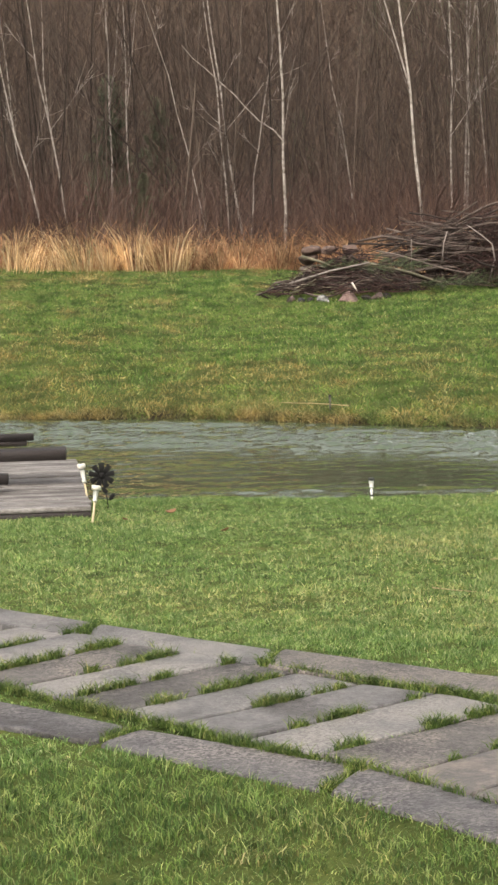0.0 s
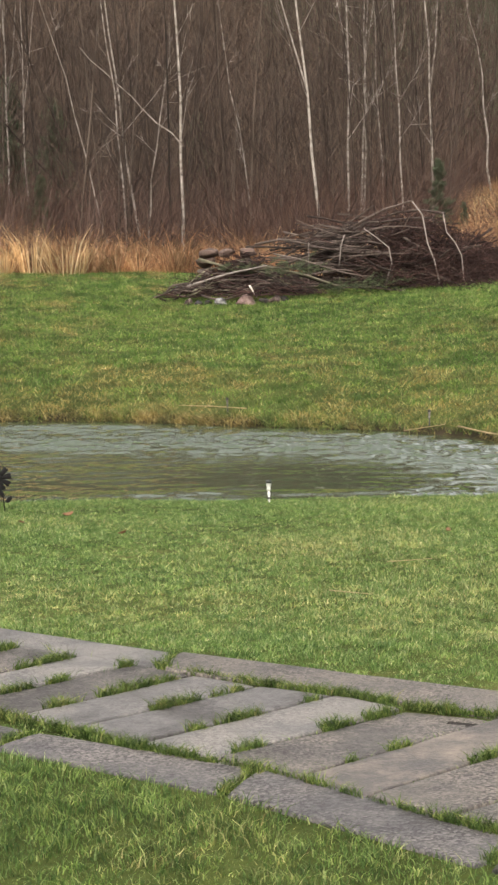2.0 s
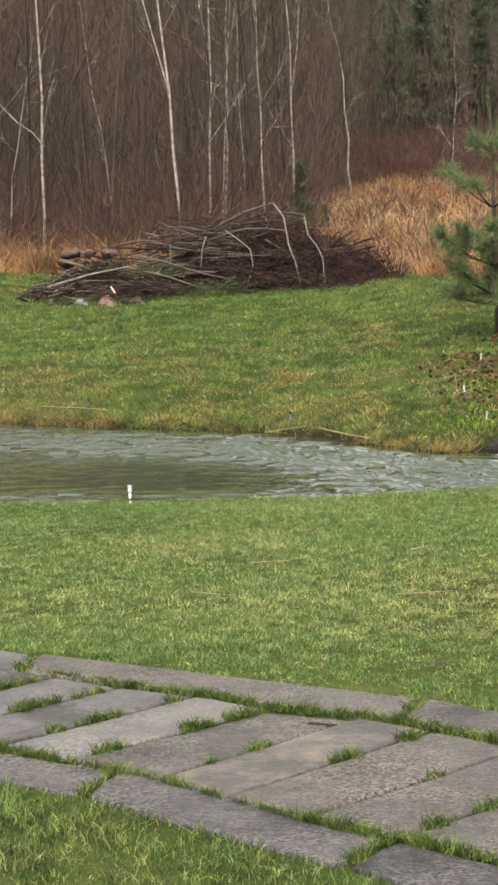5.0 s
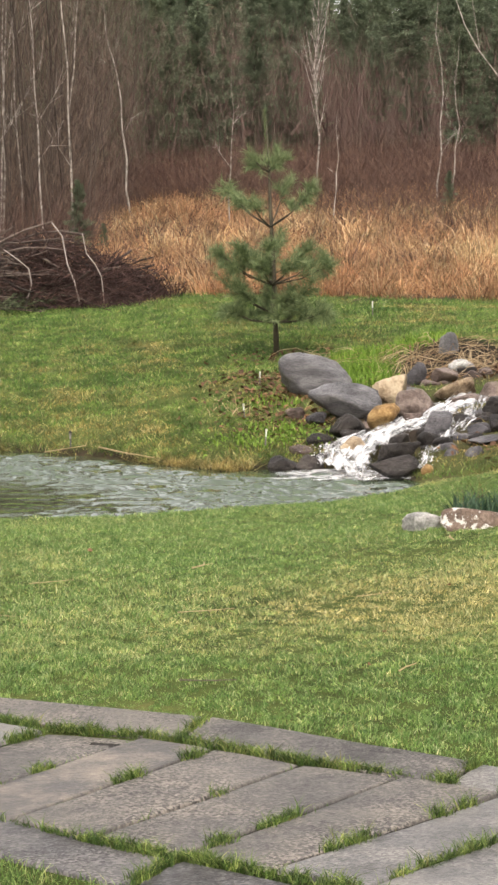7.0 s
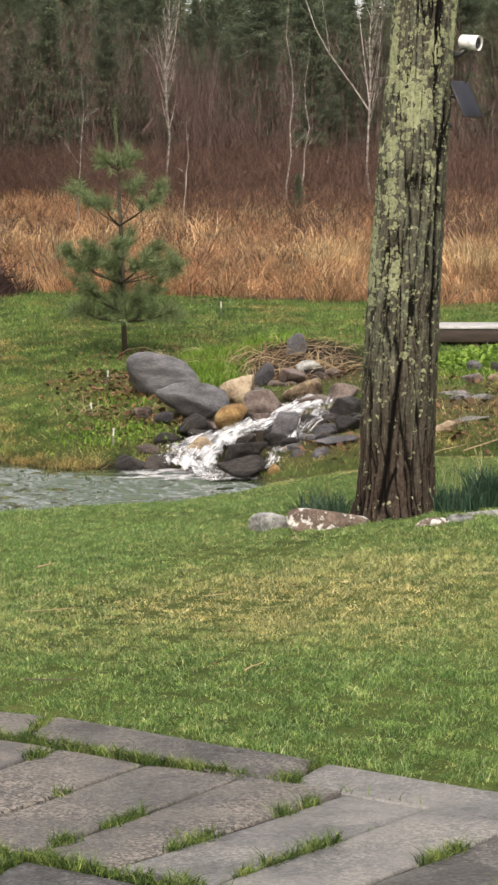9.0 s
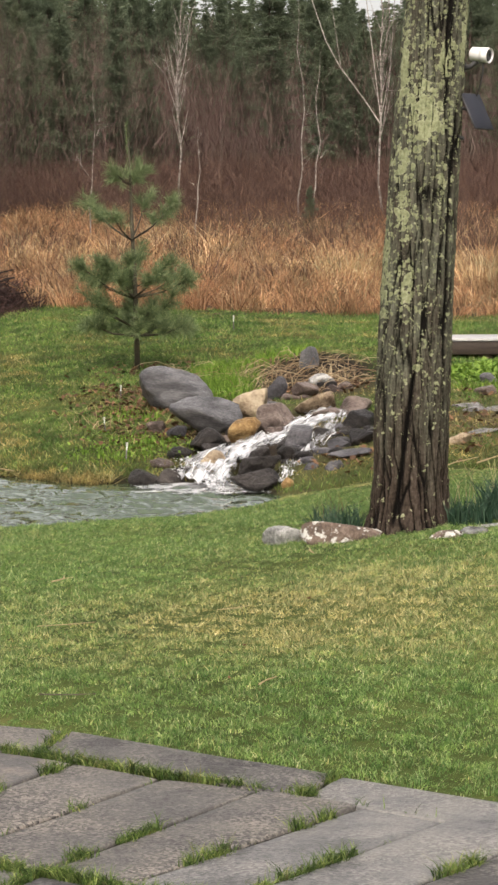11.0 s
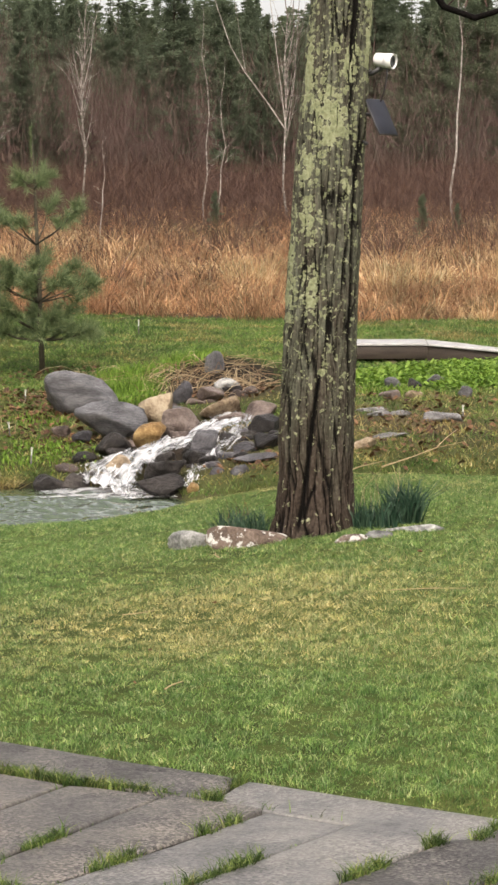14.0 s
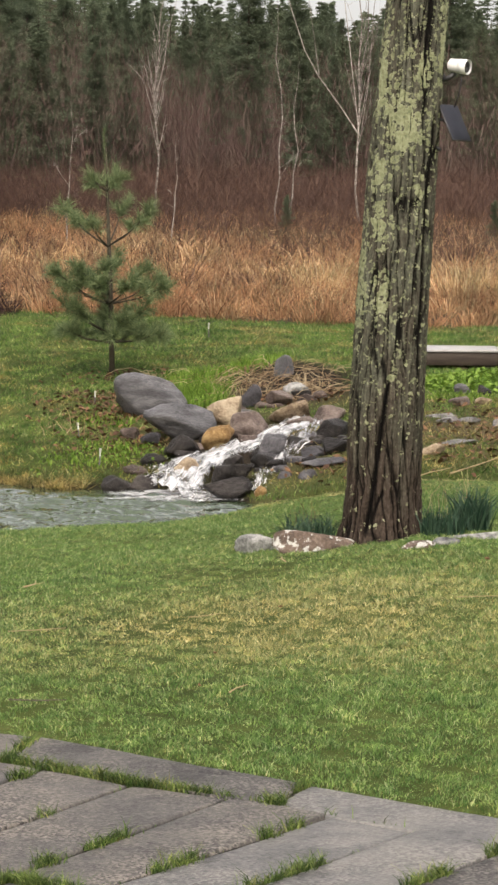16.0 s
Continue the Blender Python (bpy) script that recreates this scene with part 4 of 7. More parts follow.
def conifer_mesh(seed, h, reach, bare):
    """Trunk and crown of a forest pine: whorls of level boughs carrying flat sprays of needles, with gaps between them."""
    r = np.random.default_rng(seed)
    trunk, crown = Build(), Build()
    s = np.linspace(0, 1, 6)
    trunk.tube(np.stack([0.1 * np.sin(s * 3), 0 * s, h * s], 1), 0.17 * (1 - 0.9 * s), 6, False)
    vs, z = [], h * bare
    while z < h * 0.985:
        u = (z / h - bare) / (1 - bare)
        full = reach * (1.04 - u) ** 0.75 * min(1.0, 0.45 + 2.2 * u) * r.uniform(0.6, 1.15)
        for k in range(int(r.integers(5, 9))):
            a, length = r.uniform(0, 6.28), full * r.uniform(0.45, 1.1)
            p = np.array([0, 0, z + r.normal(0, 0.08)])
            q = np.array([math.cos(a), math.sin(a), r.uniform(-0.12, 0.22) + 0.5 * u])
            trunk.tube([p, p + q * length * 0.9], [0.03, 0.008], 3, False)
            m = int(40 + 130 * length)
            t = r.uniform(0.25, 1.04, m)
            side = np.array([-q[1], q[0], 0])
            wide = r.normal(0, 0.2, m) * (0.35 + t * length * 0.6)
            vs.append(p + q * (length * t)[:, None] + side * wide[:, None] + np.array([0, 0, 1.0]) * (r.normal(0, 0.1, m) - 0.07 * t * length)[:, None])
        z += r.uniform(0.25, 0.6) * (1.15 - 0.6 * u)
    c = np.concatenate(vs)
    n = len(c)
    a = r.normal(0, 1, (n, 3)) * [1, 1, 0.35]
    a /= np.linalg.norm(a, axis=1)[:, None]
    bb = np.cross(a, r.normal(0, 1, (n, 3)))
    bb /= np.linalg.norm(bb, axis=1)[:, None]
    size = r.uniform(0.06, 0.14, n)[:, None]
    v = np.stack([c - a * size, c + bb * size * 0.22, c + a * size, c - bb * size * 0.22], 1).reshape(-1, 3)
    f = (np.arange(n) * 4)[:, None, None] + np.array([[0, 1, 2], [0, 2, 3]])[None]
    crown.add(v, f.reshape(-1, 3))
    return trunk, crown


def hillside_pines():
    kinds = []
    for seed, h, reach, bare in ((1, 13, 2.7, 0.2), (2, 16, 3.2, 0.38), (3, 10, 2.4, 0.06), (4, 14, 3.0, 0.3)):
        trunk, crown = conifer_mesh(seed, h, reach, bare)
        ob = thing("forest_pine", (0, 0, -50), "tall dark green forest pine on the hillside", "tree", "hillside pines")
        part("trunk", trunk, PINE_BARK, ob)
        part("crown", crown, FAR_NEEDLE, ob, "dark green needle crown", smooth_shade=False)
        kinds.append(ob)
    used = [False] * 4

    def place(x, y, k, s):
        m = pose(x, y, ground_z(x, y) - 0.2, 0, 0, rng.uniform(0, 360))
        ob = kinds[k] if not used[k] else copy_thing(kinds[k], m)
        used[k] = True
        ob.matrix_basis = m @ Matrix.Diagonal((s, s, s, 1))

    for k in range(235):
        th, d = rng.uniform(4.5, 28), (rng.uniform(102, 178) if k % 4 == 0 else rng.uniform(178, 245))
        if d < 130 and rng.random() < 0.3:
            continue
        k4, x, y = int(rng.integers(0, 4)), d * math.sin(radians(th)), d * math.cos(radians(th))
        place(x, y, k4, max(0.3, min(rng.uniform(0.7, 1.1), headroom(d, ground_z(x, y), float(table(th, (8, 1.3), (11, 1.1), (13, 0.3), (17, -0.15), (19.8, -0.15), (21.2, 0.2), (28, 0.7)))) / (13, 16, 10, 14)[k4])))
    for th, d, s in ((9.6, 106, 0.55), (10.2, 108, 0.6), (10.9, 105, 0.5), (11.6, 109, 0.55), (12.4, 104, 0.5), (13.2, 110, 0.55), (17.8, 100, 0.62), (18.6, 105, 0.55), (19.4, 106, 0.5), (8.9, 112, 0.6), (22.4, 104, 0.6), (23.3, 108, 0.6)):
        place(d * math.sin(radians(th)), d * math.cos(radians(th)), int(rng.integers(0, 4)), s)
    pts, trunks = [], Build()
    for k in range(430):
        th, d = rng.uniform(3, 28), rng.uniform(228, 298)
        x, y = d * math.sin(radians(th)), d * math.cos(radians(th))
        z = ground_z(x, y)
        h = max(3.0, min(rng.uniform(7, 13), headroom(d, z, float(table(th, (8, 1.3), (11, 1.1), (13, 0.3), (17, -0.15), (19.8, -0.15), (21.2, 0.2), (28, 0.7))))))
        u, a = np.floor(rng.random(480) ** 0.8 * 11) / 11 + rng.uniform(0, 0.06, 480), rng.uniform(0, 6.28, 480)
        wide = (h * 0.3 * (1.03 - np.linspace(0, 1, 12)) ** 0.85 * rng.uniform(0.55, 1.15, 12))[np.clip((u * 11).astype(int), 0, 11)]
        q = wide * rng.uniform(0.1, 1, 480)
        pts.append(np.stack([x + q * np.cos(a), y + q * np.sin(a), z + h * (0.14 + 0.86 * u) - 0.12 * q], 1))
        trunks.tube([(x, y, z - 0.2), (x, y, z + h * 0.9)], [0.14, 0.03], 4, False)
    c = np.concatenate(pts)
    n = len(c)
    s, w = rng.normal(0, 1, (n, 3)) * [0.22, 0.22, 0.07], rng.normal(0, 0.07, (n, 3))
    far = Build().add(np.stack([c - s, c + w, c + s, c - w], 1).reshape(-1, 3), ((np.arange(n) * 4)[:, None, None] + np.array([[0, 1, 2], [0, 2, 3]])[None]).reshape(-1, 3))
    ob = thing("distant_pines", (0, 0, 0), "distant pine crowns along the wooded skyline", "woods", kind="stuff")
    part("crowns", far, FAR_NEEDLE, ob, smooth_shade=False)
    part("trunks", trunks, PINE_BARK, ob)
    for th, d in ((-3.4, 58), (-2.2, 66), (1.5, 88), (-2.6, 49.5), (-3.9, 50), (7.75, 50)):
        place(d * math.sin(radians(th)), d * math.cos(radians(th)), 2, 0.5 if d > 55 else 0.23)
    for th, d, s in ((16.4, 112, 0.82), (17.6, 118, 0.7), (18.3, 108, 0.6), (18.9, 110, 0.55), (13.2, 108, 0.62), (12.5, 106, 0.6), (14.0, 112, 0.5), (10.1, 110, 0.62), (11.0, 112, 0.6), (21.6, 112, 0.85), (22.9, 115, 0.9), (24.2, 112, 0.85), (25.0, 118, 0.9)):
        place(d * math.sin(radians(th)), d * math.cos(radians(th)), 1 if th in (16.4, 17.6, 21.6, 24.2) else 2, s)
    for th, d, s in ((22.8, 58, 0.16), (23.7, 60, 0.13), (17.4, 64, 0.16), (8.4, 52, 0.12)):
        place(d * math.sin(radians(th)), d * math.cos(radians(th)), 2, s)


lawn()
tufts()
reeds()
woods()
hillside_pines()


# ---- birches at the wood's edge ----
def birch(x, y, lean, h, r=0.06, branches=16, label="slender white birch, leafless, at the wood's edge", fork=0.0, rise=(0.7, 1.8), thick=0.3, pale=3):
    ob = thing("birch", (x, y, ground_z(x, y) - 0.05), label, "tree", "birches at the wood's edge")
    n, r = 9, r * 0.5
    s = np.linspace(0, 1, n)
    ph = rng.uniform(0, 6.28)
    wob = 0.07 * np.sin(s * 7 + ph) * np.sqrt(s) + 0.025 * np.sin(s * 19 + 2 * ph)
    wob = wob * (1 if y < 60 else 2.6)
    pts = np.stack([lean * h * s + wob, 0.05 * np.sin(s * 7 + ph), h * s], 1)
    part("trunk", Build().tube(pts, r * (1 - 0.85 * s), 7, False), BIRCH, ob, "peeling white bark")
    if fork:
        f0 = pts[3]
        arm = np.array([f0 + (pts[min(3 + k, 8)] - f0) * 0.9 + np.array([fork * k * 0.45, 0.1, 0]) for k in range(5)])
        part("limb", Build().tube(arm, r * np.linspace(0.6, 0.15, 5), 6, False), BIRCH, ob)
    for k in range(branches):
        u = rng.uniform(0.25, 0.96)
        i = min(int(u * (n - 1)), n - 2)
        p = pts[i] + (pts[i + 1] - pts[i]) * (u * (n - 1) - i)
        a, length = rng.uniform(0, 6.28), h * 0.22 * (1.1 - u) * rng.uniform(0.5, 1.3)
        b = Build()
        q = np.array([math.cos(a), math.sin(a), rng.uniform(*rise)])
        q /= np.linalg.norm(q)
        e = p + q * length
        b.tube([p, p + q * length * 0.5, e + [0, 0, 0.1 * length]], [r * thick * (1.1 - u), r * thick * 0.6 * (1.1 - u), 0.003], 4, False)
        for j in range(4):
            t0 = p + (e - p) * rng.uniform(0.3, 1)
            q2 = q + rng.normal(0, 0.5, 3)
            b.tube([t0, t0 + q2 / np.linalg.norm(q2) * length * rng.uniform(0.25, 0.5)], [0.006, 0.002], 3, False)
        part("branch", b, WOODS if k % pale else BIRCH, ob)
    return ob


birch(-4.14, 46.82, -0.218, 7.5, 0.05)
birch(-4.73, 49.78, -0.12, 9, 0.045)
birch(-3.73, 47.86, -0.142, 8.5, 0.05, fork=0.25)
birch(-3.08, 51.91, -0.011, 10, 0.06, fork=0.35)
birch(-2.70, 53.93, -0.02, 10, 0.05, fork=0.3)
birch(0.86, 46.99, 0.0, 10, 0.075)
birch(0.08, 49.0, -0.135, 10.5, 0.06)
birch(-0.26, 48.0, -0.076, 8, 0.05)
birch(3.93, 47.84, -0.075, 10.5, 0.075, fork=-0.42)
birch(4.66, 49.78, 0.018, 11, 0.06)
birch(5.13, 51.75, 0.044, 11, 0.055)
birch(2.66, 49.93, -0.128, 6.5, 0.045)
birch(-0.6, 50.0, -0.25, 7, 0.04)
birch(0.06, 49.0, 0.12, 5.5, 0.045)
birch(6.64, 49.56, -0.026, 9.5, 0.065, fork=0.36)
birch(6.15, 50.63, -0.052, 9, 0.05)
birch(5.32, 52.73, 0.036, 11, 0.06)
birch(6.19, 55.66, -0.028, 9, 0.05)
birch(18.35, 73.75, 0.022, 9.5, 0.085, 36, "pale birch with upswept bare crown in the meadow", fork=0.25, rise=(2.2, 4.5), thick=0.5, pale=1)
birch(12.37, 77.01, -0.099, 8.5, 0.08, 18, "slender leaning birch at the back of the meadow")
many = birch(23.76, 67.97, -0.016, 11, 0.085, 30, "pale many-limbed bare tree beyond the meadow", fork=0.3, rise=(1.6, 4.0), thick=0.45, pale=1)
for limb, r0 in (([(0, 3.2), (-0.55, 4.0), (-1.4, 5.1), (-1.85, 5.9), (-2.3, 7.2), (-2.55, 8.2)], 0.026), ([(-1.4, 5.1), (-1.55, 6.2), (-1.75, 7.6)], 0.014), ([(0, 3.2), (-0.2, 4.9), (-0.5, 7.4), (-0.6, 9)], 0.02), ([(0.02, 3.0), (0.3, 4.8), (0.5, 7.4), (0.8, 9.2)], 0.018)):
    part("limb", Build().tube([(x, 0.05 * k, z) for k, (x, z) in enumerate(limb)], np.linspace(r0, r0 * 0.4, len(limb)), 6, False), BIRCH, many, "long pale rising limb")
birch(20.6, 66.9, 0.019, 7.5, 0.06, 14, "thin pale birch among red shrubs")
birch(20.32, 64.89, 0.088, 5.5, 0.05, 12, "thin pale birch among red shrubs")
birch(29.96, 68.76, 0.05, 10, 0.09, 18, "grey leafless tree beyond the meadow")
birch(12.13, 58.76, 0.036, 4.5, 0.04, 10, "thin brown sapling in the meadow")
birch(14.93, 58.11, 0.045, 3.2, 0.035, 10, "thin brown sapling in the meadow")


def leaning_birch(a, b):
    """A thin dead birch hung up between the other trunks."""
    a, b = np.array(a), np.array(b)
    a, b = a * 0.985 + np.array([0, 0, 0.025]), b * 0.985 + np.array([0, 0, 0.025])
    foot = b - (a - b) * 0.06
    ob = thing("fallen_birch", foot, "thin dead birch leaning across the other trunks", "tree")
    s = np.linspace(0, 1, 9)[:, None]
    pts = (a - foot) * s + np.array([[0.04 * math.sin(k * 1.7), 0, 0.03 * math.sin(k * 2.3)] for k in range(9)])
    part("trunk", Build().tube(pts, np.linspace(0.015, 0.009, 9), 7, False), BIRCH, ob, "pale peeling bark")


leaning_birch((-1.25, 46.98, 6.05), (0.80, 46.99, 4.04))


# ---- stones ----
def ball(sub):
    bm = bmesh.new()
    bmesh.ops.create_icosphere(bm, subdivisions=sub, radius=1)
    bm.verts.index_update()
    v = np.array([x.co[:] for x in bm.verts])
    f = np.array([[x.index for x in face.verts] for face in bm.faces])
    bm.free()
    return v, f


BALL = {1: ball(1), 2: ball(2), 3: ball(3), 4: ball(4)}


def boulder(w, d, h, seed, sub=3, flats=7, rough=0.1):
    """A stone of that size, broken to flat faces and worn, with its centre in the middle."""
    r = np.random.default_rng(seed)
    v, f = BALL[sub]
    v = v.copy()
    worn = 9 if flats <= 0 else 20
    n = r.normal(0, 1, (14 if flats <= 0 else 10 + flats // 3, 3))
    n /= np.linalg.norm(n, axis=1)[:, None]
    c = r.uniform(0.55, 1.0, len(n))
    v *= ((np.maximum(v @ n.T, 0) / c) ** worn).sum(1)[:, None] ** (-1.0 / worn)
    v *= np.minimum(1.0, 1.25 / np.linalg.norm(v, axis=1))[:, None]
    off = r.uniform(-50, 50, 3)
    bumps = np.array([0.5 * noise.noise(Vector(p * 1.6 + off)) + 0.45 * noise.noise(Vector(p * 4.0 + off)) + 0.35 * noise.noise(Vector(p * 10 + off)) for p in v])
    v *= (1 + rough * bumps)[:, None]
    lo, hi = v.min(0), v.max(0)
    v = (v - (lo + hi) / 2) / (hi - lo) * np.array([w, d, h])
    return Build().add(v, f)


STONE_COUNT = [0]


def rock(x, y, z, w, h, material, label, depth=0.85, turn=None, tilt=0.0, sub=3, flats=2, name="boulder", group="waterfall stones", category="stone", rough=0.1):
    STONE_COUNT[0] += 1
    sub = 4 if w > 0.2 else sub
    b = boulder(w * 1.06, w * depth, h * 1.25, 100 + STONE_COUNT[0], sub, flats, rough)
    ob = solid(name, b, material, label, category, group)
    yaw = -math.degrees(math.atan2(x, y)) + (rng.uniform(-14, 14) if turn is None else turn)
    ob.matrix_world = pose(x, y, z - h * (0.2 if h < 0.13 else 0.12), 0, tilt, yaw)
    return ob


GREYB, DARKB, TANB, BROWNB = "large smooth grey boulder beside the waterfall", "wet blackish stone in the waterfall", "tan rounded stone beside the waterfall", "wet brown stone at the waterfall's edge"
rock(6.19, 25.0, 0.41, 0.86, 0.44, ROCK_SLATE, GREYB, 0.8, tilt=3, sub=4, flats=-4, rough=0.13)
rock(6.14, 23.5, 0.18, 0.80, 0.37, ROCK_SPLIT, "flat-topped grey boulder leaning at the waterfall", 0.75, tilt=12, sub=4, flats=1, rough=0.1)
rock(6.72, 23.76, 0.26, 0.37, 0.32, ROCK_TAN, TANB)
rock(6.77, 22.9, 0.15, 0.40, 0.30, ROCK_BROWN, BROWNB)
rock(6.29, 22.45, 0.05, 0.36, 0.24, ROCK_GOLD, "golden-brown rounded stone beside the waterfall", flats=-2, tilt=-8)
rock(5.63, 23.74, 0.01, 0.22, 0.14, ROCK_BROWN, "small brown stone on the bank")
rock(5.76, 23.3, 0.0, 0.23, 0.12, ROCK_GREY, "small mossy grey stone on the bank")
rock(5.90, 22.4, -0.03, 0.40, 0.24, ROCK_DARK, DARKB)
rock(5.87, 22.19, -0.12, 0.25, 0.12, ROCK_DARK, DARKB)
rock(5.97, 20.75, -0.19, 0.44, 0.21, ROCK_DARK, DARKB, sub=4, flats=2, tilt=-10, rough=0.14)
rock(5.83, 20.4, -0.31, 0.47, 0.2, ROCK_DARK, DARKB, sub=4, flats=2, tilt=-8, rough=0.14)
rock(6.60, 21.44, 0.03, 0.31, 0.27, ROCK_GREY, "angular grey stone standing in the stream", tilt=-18)
rock(5.67, 21.55, -0.20, 0.32, 0.22, ROCK_TAN, "pale stone with water pouring over it", flats=3)
rock(8.24, 26.38, 0.63, 0.31, 0.34, ROCK_SLATE, "upright grey stone above the stream", flats=-2, turn=100)
rock(8.03, 25.18, 0.42, 0.33, 0.18, ROCK_PALE, "pale flat stone above the stream")
rock(7.36, 23.34, 0.27, 0.46, 0.24, ROCK_TAN, TANB, flats=-3)
rock(7.67, 22.88, 0.26, 0.37, 0.19, ROCK_BROWN, "pinkish brown stone at the stream")
rock(7.38, 22.98, 0.18, 0.36, 0.12, ROCK_BROWN, BROWNB)
rock(7.40, 21.93, 0.16, 0.34, 0.22, ROCK_DARK, DARKB, tilt=-20)
rock(7.15, 21.01, 0.06, 0.30, 0.20, ROCK_DARK, DARKB, tilt=-22)
rock(6.05, 20.07, -0.30, 0.12, 0.10, ROCK_GOLD, "small yellowish stone at the water's edge")
rock(6.58, 20.24, -0.16, 0.18, 0.11, ROCK_GREY, "small grey stone on the bank")
rock(4.98, 21.58, -0.36, 0.32, 0.18, ROCK_DARK, "dark wet stone at the pond's edge")
rock(5.21, 21.4, -0.34, 0.28, 0.18, ROCK_DARK, "dark wet stone at the pond's edge")
rock(5.39, 20.92, -0.46, 0.28, 0.44, ROCK_DARK, DARKB)
rock(6.65, 22.54, 0.02, 0.20, 0.10, ROCK_BROWN, BROWNB)
rock(6.99, 21.85, 0.04, 0.20, 0.11, ROCK_DARK, DARKB)
rock(6.87, 20.62, -0.08, 0.45, 0.09, ROCK_GREY, "flat mossy ledge stone beside the stream", tilt=-8)
rock(6.48, 20.95, -0.12, 0.20, 0.11, ROCK_DARK, DARKB)
rock(6.39, 21.14, -0.10, 0.24, 0.14, ROCK_DARK, DARKB)
rock(6.20, 21.5, -0.12, 0.22, 0.12, ROCK_DARK, DARKB)
rock(7.34, 24.76, 0.36, 0.27, 0.29, ROCK_GREY, "grey slab set upright in the bank")
rock(6.92, 21.07, -0.02, 0.26, 0.11, ROCK_GREY, "flat grey stone beside the stream")
rock(7.05, 23.55, 0.12, 0.24, 0.16, ROCK_DARK, DARKB)
rock(6.45, 22.9, 0.02, 0.22, 0.15, ROCK_DARK, DARKB)
rock(5.55, 22.4, -0.18, 0.26, 0.14, ROCK_DARK, "dark stone half sunk in the bank")
rock(5.3, 22.1, -0.26, 0.24, 0.12, ROCK_BROWN, "brown stone half sunk in the bank")
rock(7.8, 24.2, 0.2, 0.34, 0.26, ROCK_DARK, "dark damp stone in the stream bank")
rock(7.6, 24.5, 0.36, 0.3, 0.16, ROCK_BROWN, "brown damp stone in the stream bank")
for x, y, z, w, h, m, text in ((9.63, 23.79, 0.48, 0.2, 0.13, ROCK_GREY, "grey"), (9.83, 23.58, 0.47, 0.17, 0.13, ROCK_DARK, "dark"), (10.2, 23.91, 0.5, 0.24, 0.13, ROCK_GREY, "grey"), (9.5, 22.83, 0.4, 0.19, 0.08, ROCK_TAN, "tan"),
                               (9.2, 22.8, 0.4, 0.25, 0.11, ROCK_BROWN, "brown"), (10.05, 22.66, 0.42, 0.16, 0.13, ROCK_GREY, "grey"), (10.59, 26.25, 0.65, 0.18, 0.08, ROCK_TAN, "tan"), (7.76, 19.9, 0.1, 0.22, 0.11, ROCK_TAN, "pinkish")):
    rock(x, y, z, w, h, m, text + " stone lying in the weedy bank", group="stones on the bank")
for x, y, z, w, h in ((8.6, 21.78, 0.28, 0.33, 0.05), (8.83, 21.69, 0.30, 0.30, 0.06), (8.19, 20.34, 0.14, 0.40, 0.05), (8.34, 21.15, 0.21, 0.25, 0.05), (8.7, 22.1, 0.33, 0.34, 0.05), (8.45, 20.8, 0.18, 0.3, 0.05)):
    rock(x, y, min(z, ground_z(x, y) + h * 0.2), w, h * 1.3, ROCK_LEDGE, "flat grey ledge stone bedded in the bank", 0.7, tilt=-8, name="ledge_stone", group="ledge stones")
rock(9.1, 21.07, 0.25, 0.40, 0.12, ROCK_LEDGE, "bluish grey slab stone set in the bank", 0.6, flats=10, name="slab_stone", group="ledge stones")
rock(4.43, 14.78, -0.17, 0.28, 0.15, ROCK_PALE, "pale weathered stone edging the flower bed", 0.8, name="edging_stone", group="edging stones", sub=4)
rock(4.68, 14.25, -0.09, 0.55, 0.15, ROCK_CRUST, "long brown stone with whitish crust edging the bed", 0.4, turn=4, name="edging_stone", group="edging stones", sub=4, flats=9)
rock(5.15, 13.45, -0.04, 0.22, 0.08, ROCK_CRUST, "low brown stone edging the flower bed", 0.6, name="edging_stone", group="edging stones")
rock(5.40, 13.6, -0.04, 0.19, 0.06, ROCK_PALE, "pale flat stone edging the flower bed", 0.6, name="edging_stone", group="edging stones")
rock(5.80, 13.95, -0.05, 0.42, 0.07, ROCK_PALE, "long pale flat stone edging the flower bed", 0.4, turn=-8, name="edging_stone", group="edging stones", flats=9)


def rubble(n, ax, ay, bx, by, wide, size, mats):
    """Small wet stones wedged between the large ones along a line of the plan."""
    for k in range(n):
        u = rng.random()
        x, y = ax + (bx - ax) * u + rng.normal(0, wide), ay + (by - ay) * u + rng.normal(0, wide * 1.6)
        w = size * rng.uniform(0.5, 1.2)
        rock(x, y, ground_z(x, y) + w * 0.07, w, w * rng.uniform(0.45, 0.7), mats[int(rng.integers(0, len(mats)))], "small wet stone wedged among the waterfall boulders", name="wedged_stone", group="wedged stones", sub=2)


rubble(11, 5.3, 22.0, 6.5, 23.2, 0.22, 0.22, (ROCK_DARK, ROCK_DARK, ROCK_BROWN))
rubble(22, 6.2, 20.6, 7.4, 21.9, 0.16, 0.2, (ROCK_DARK, ROCK_GREY))
rubble(14, 6.7, 24.2, 8.0, 25.0, 0.25, 0.22, (ROCK_DARK, ROCK_BROWN, ROCK_GREY))


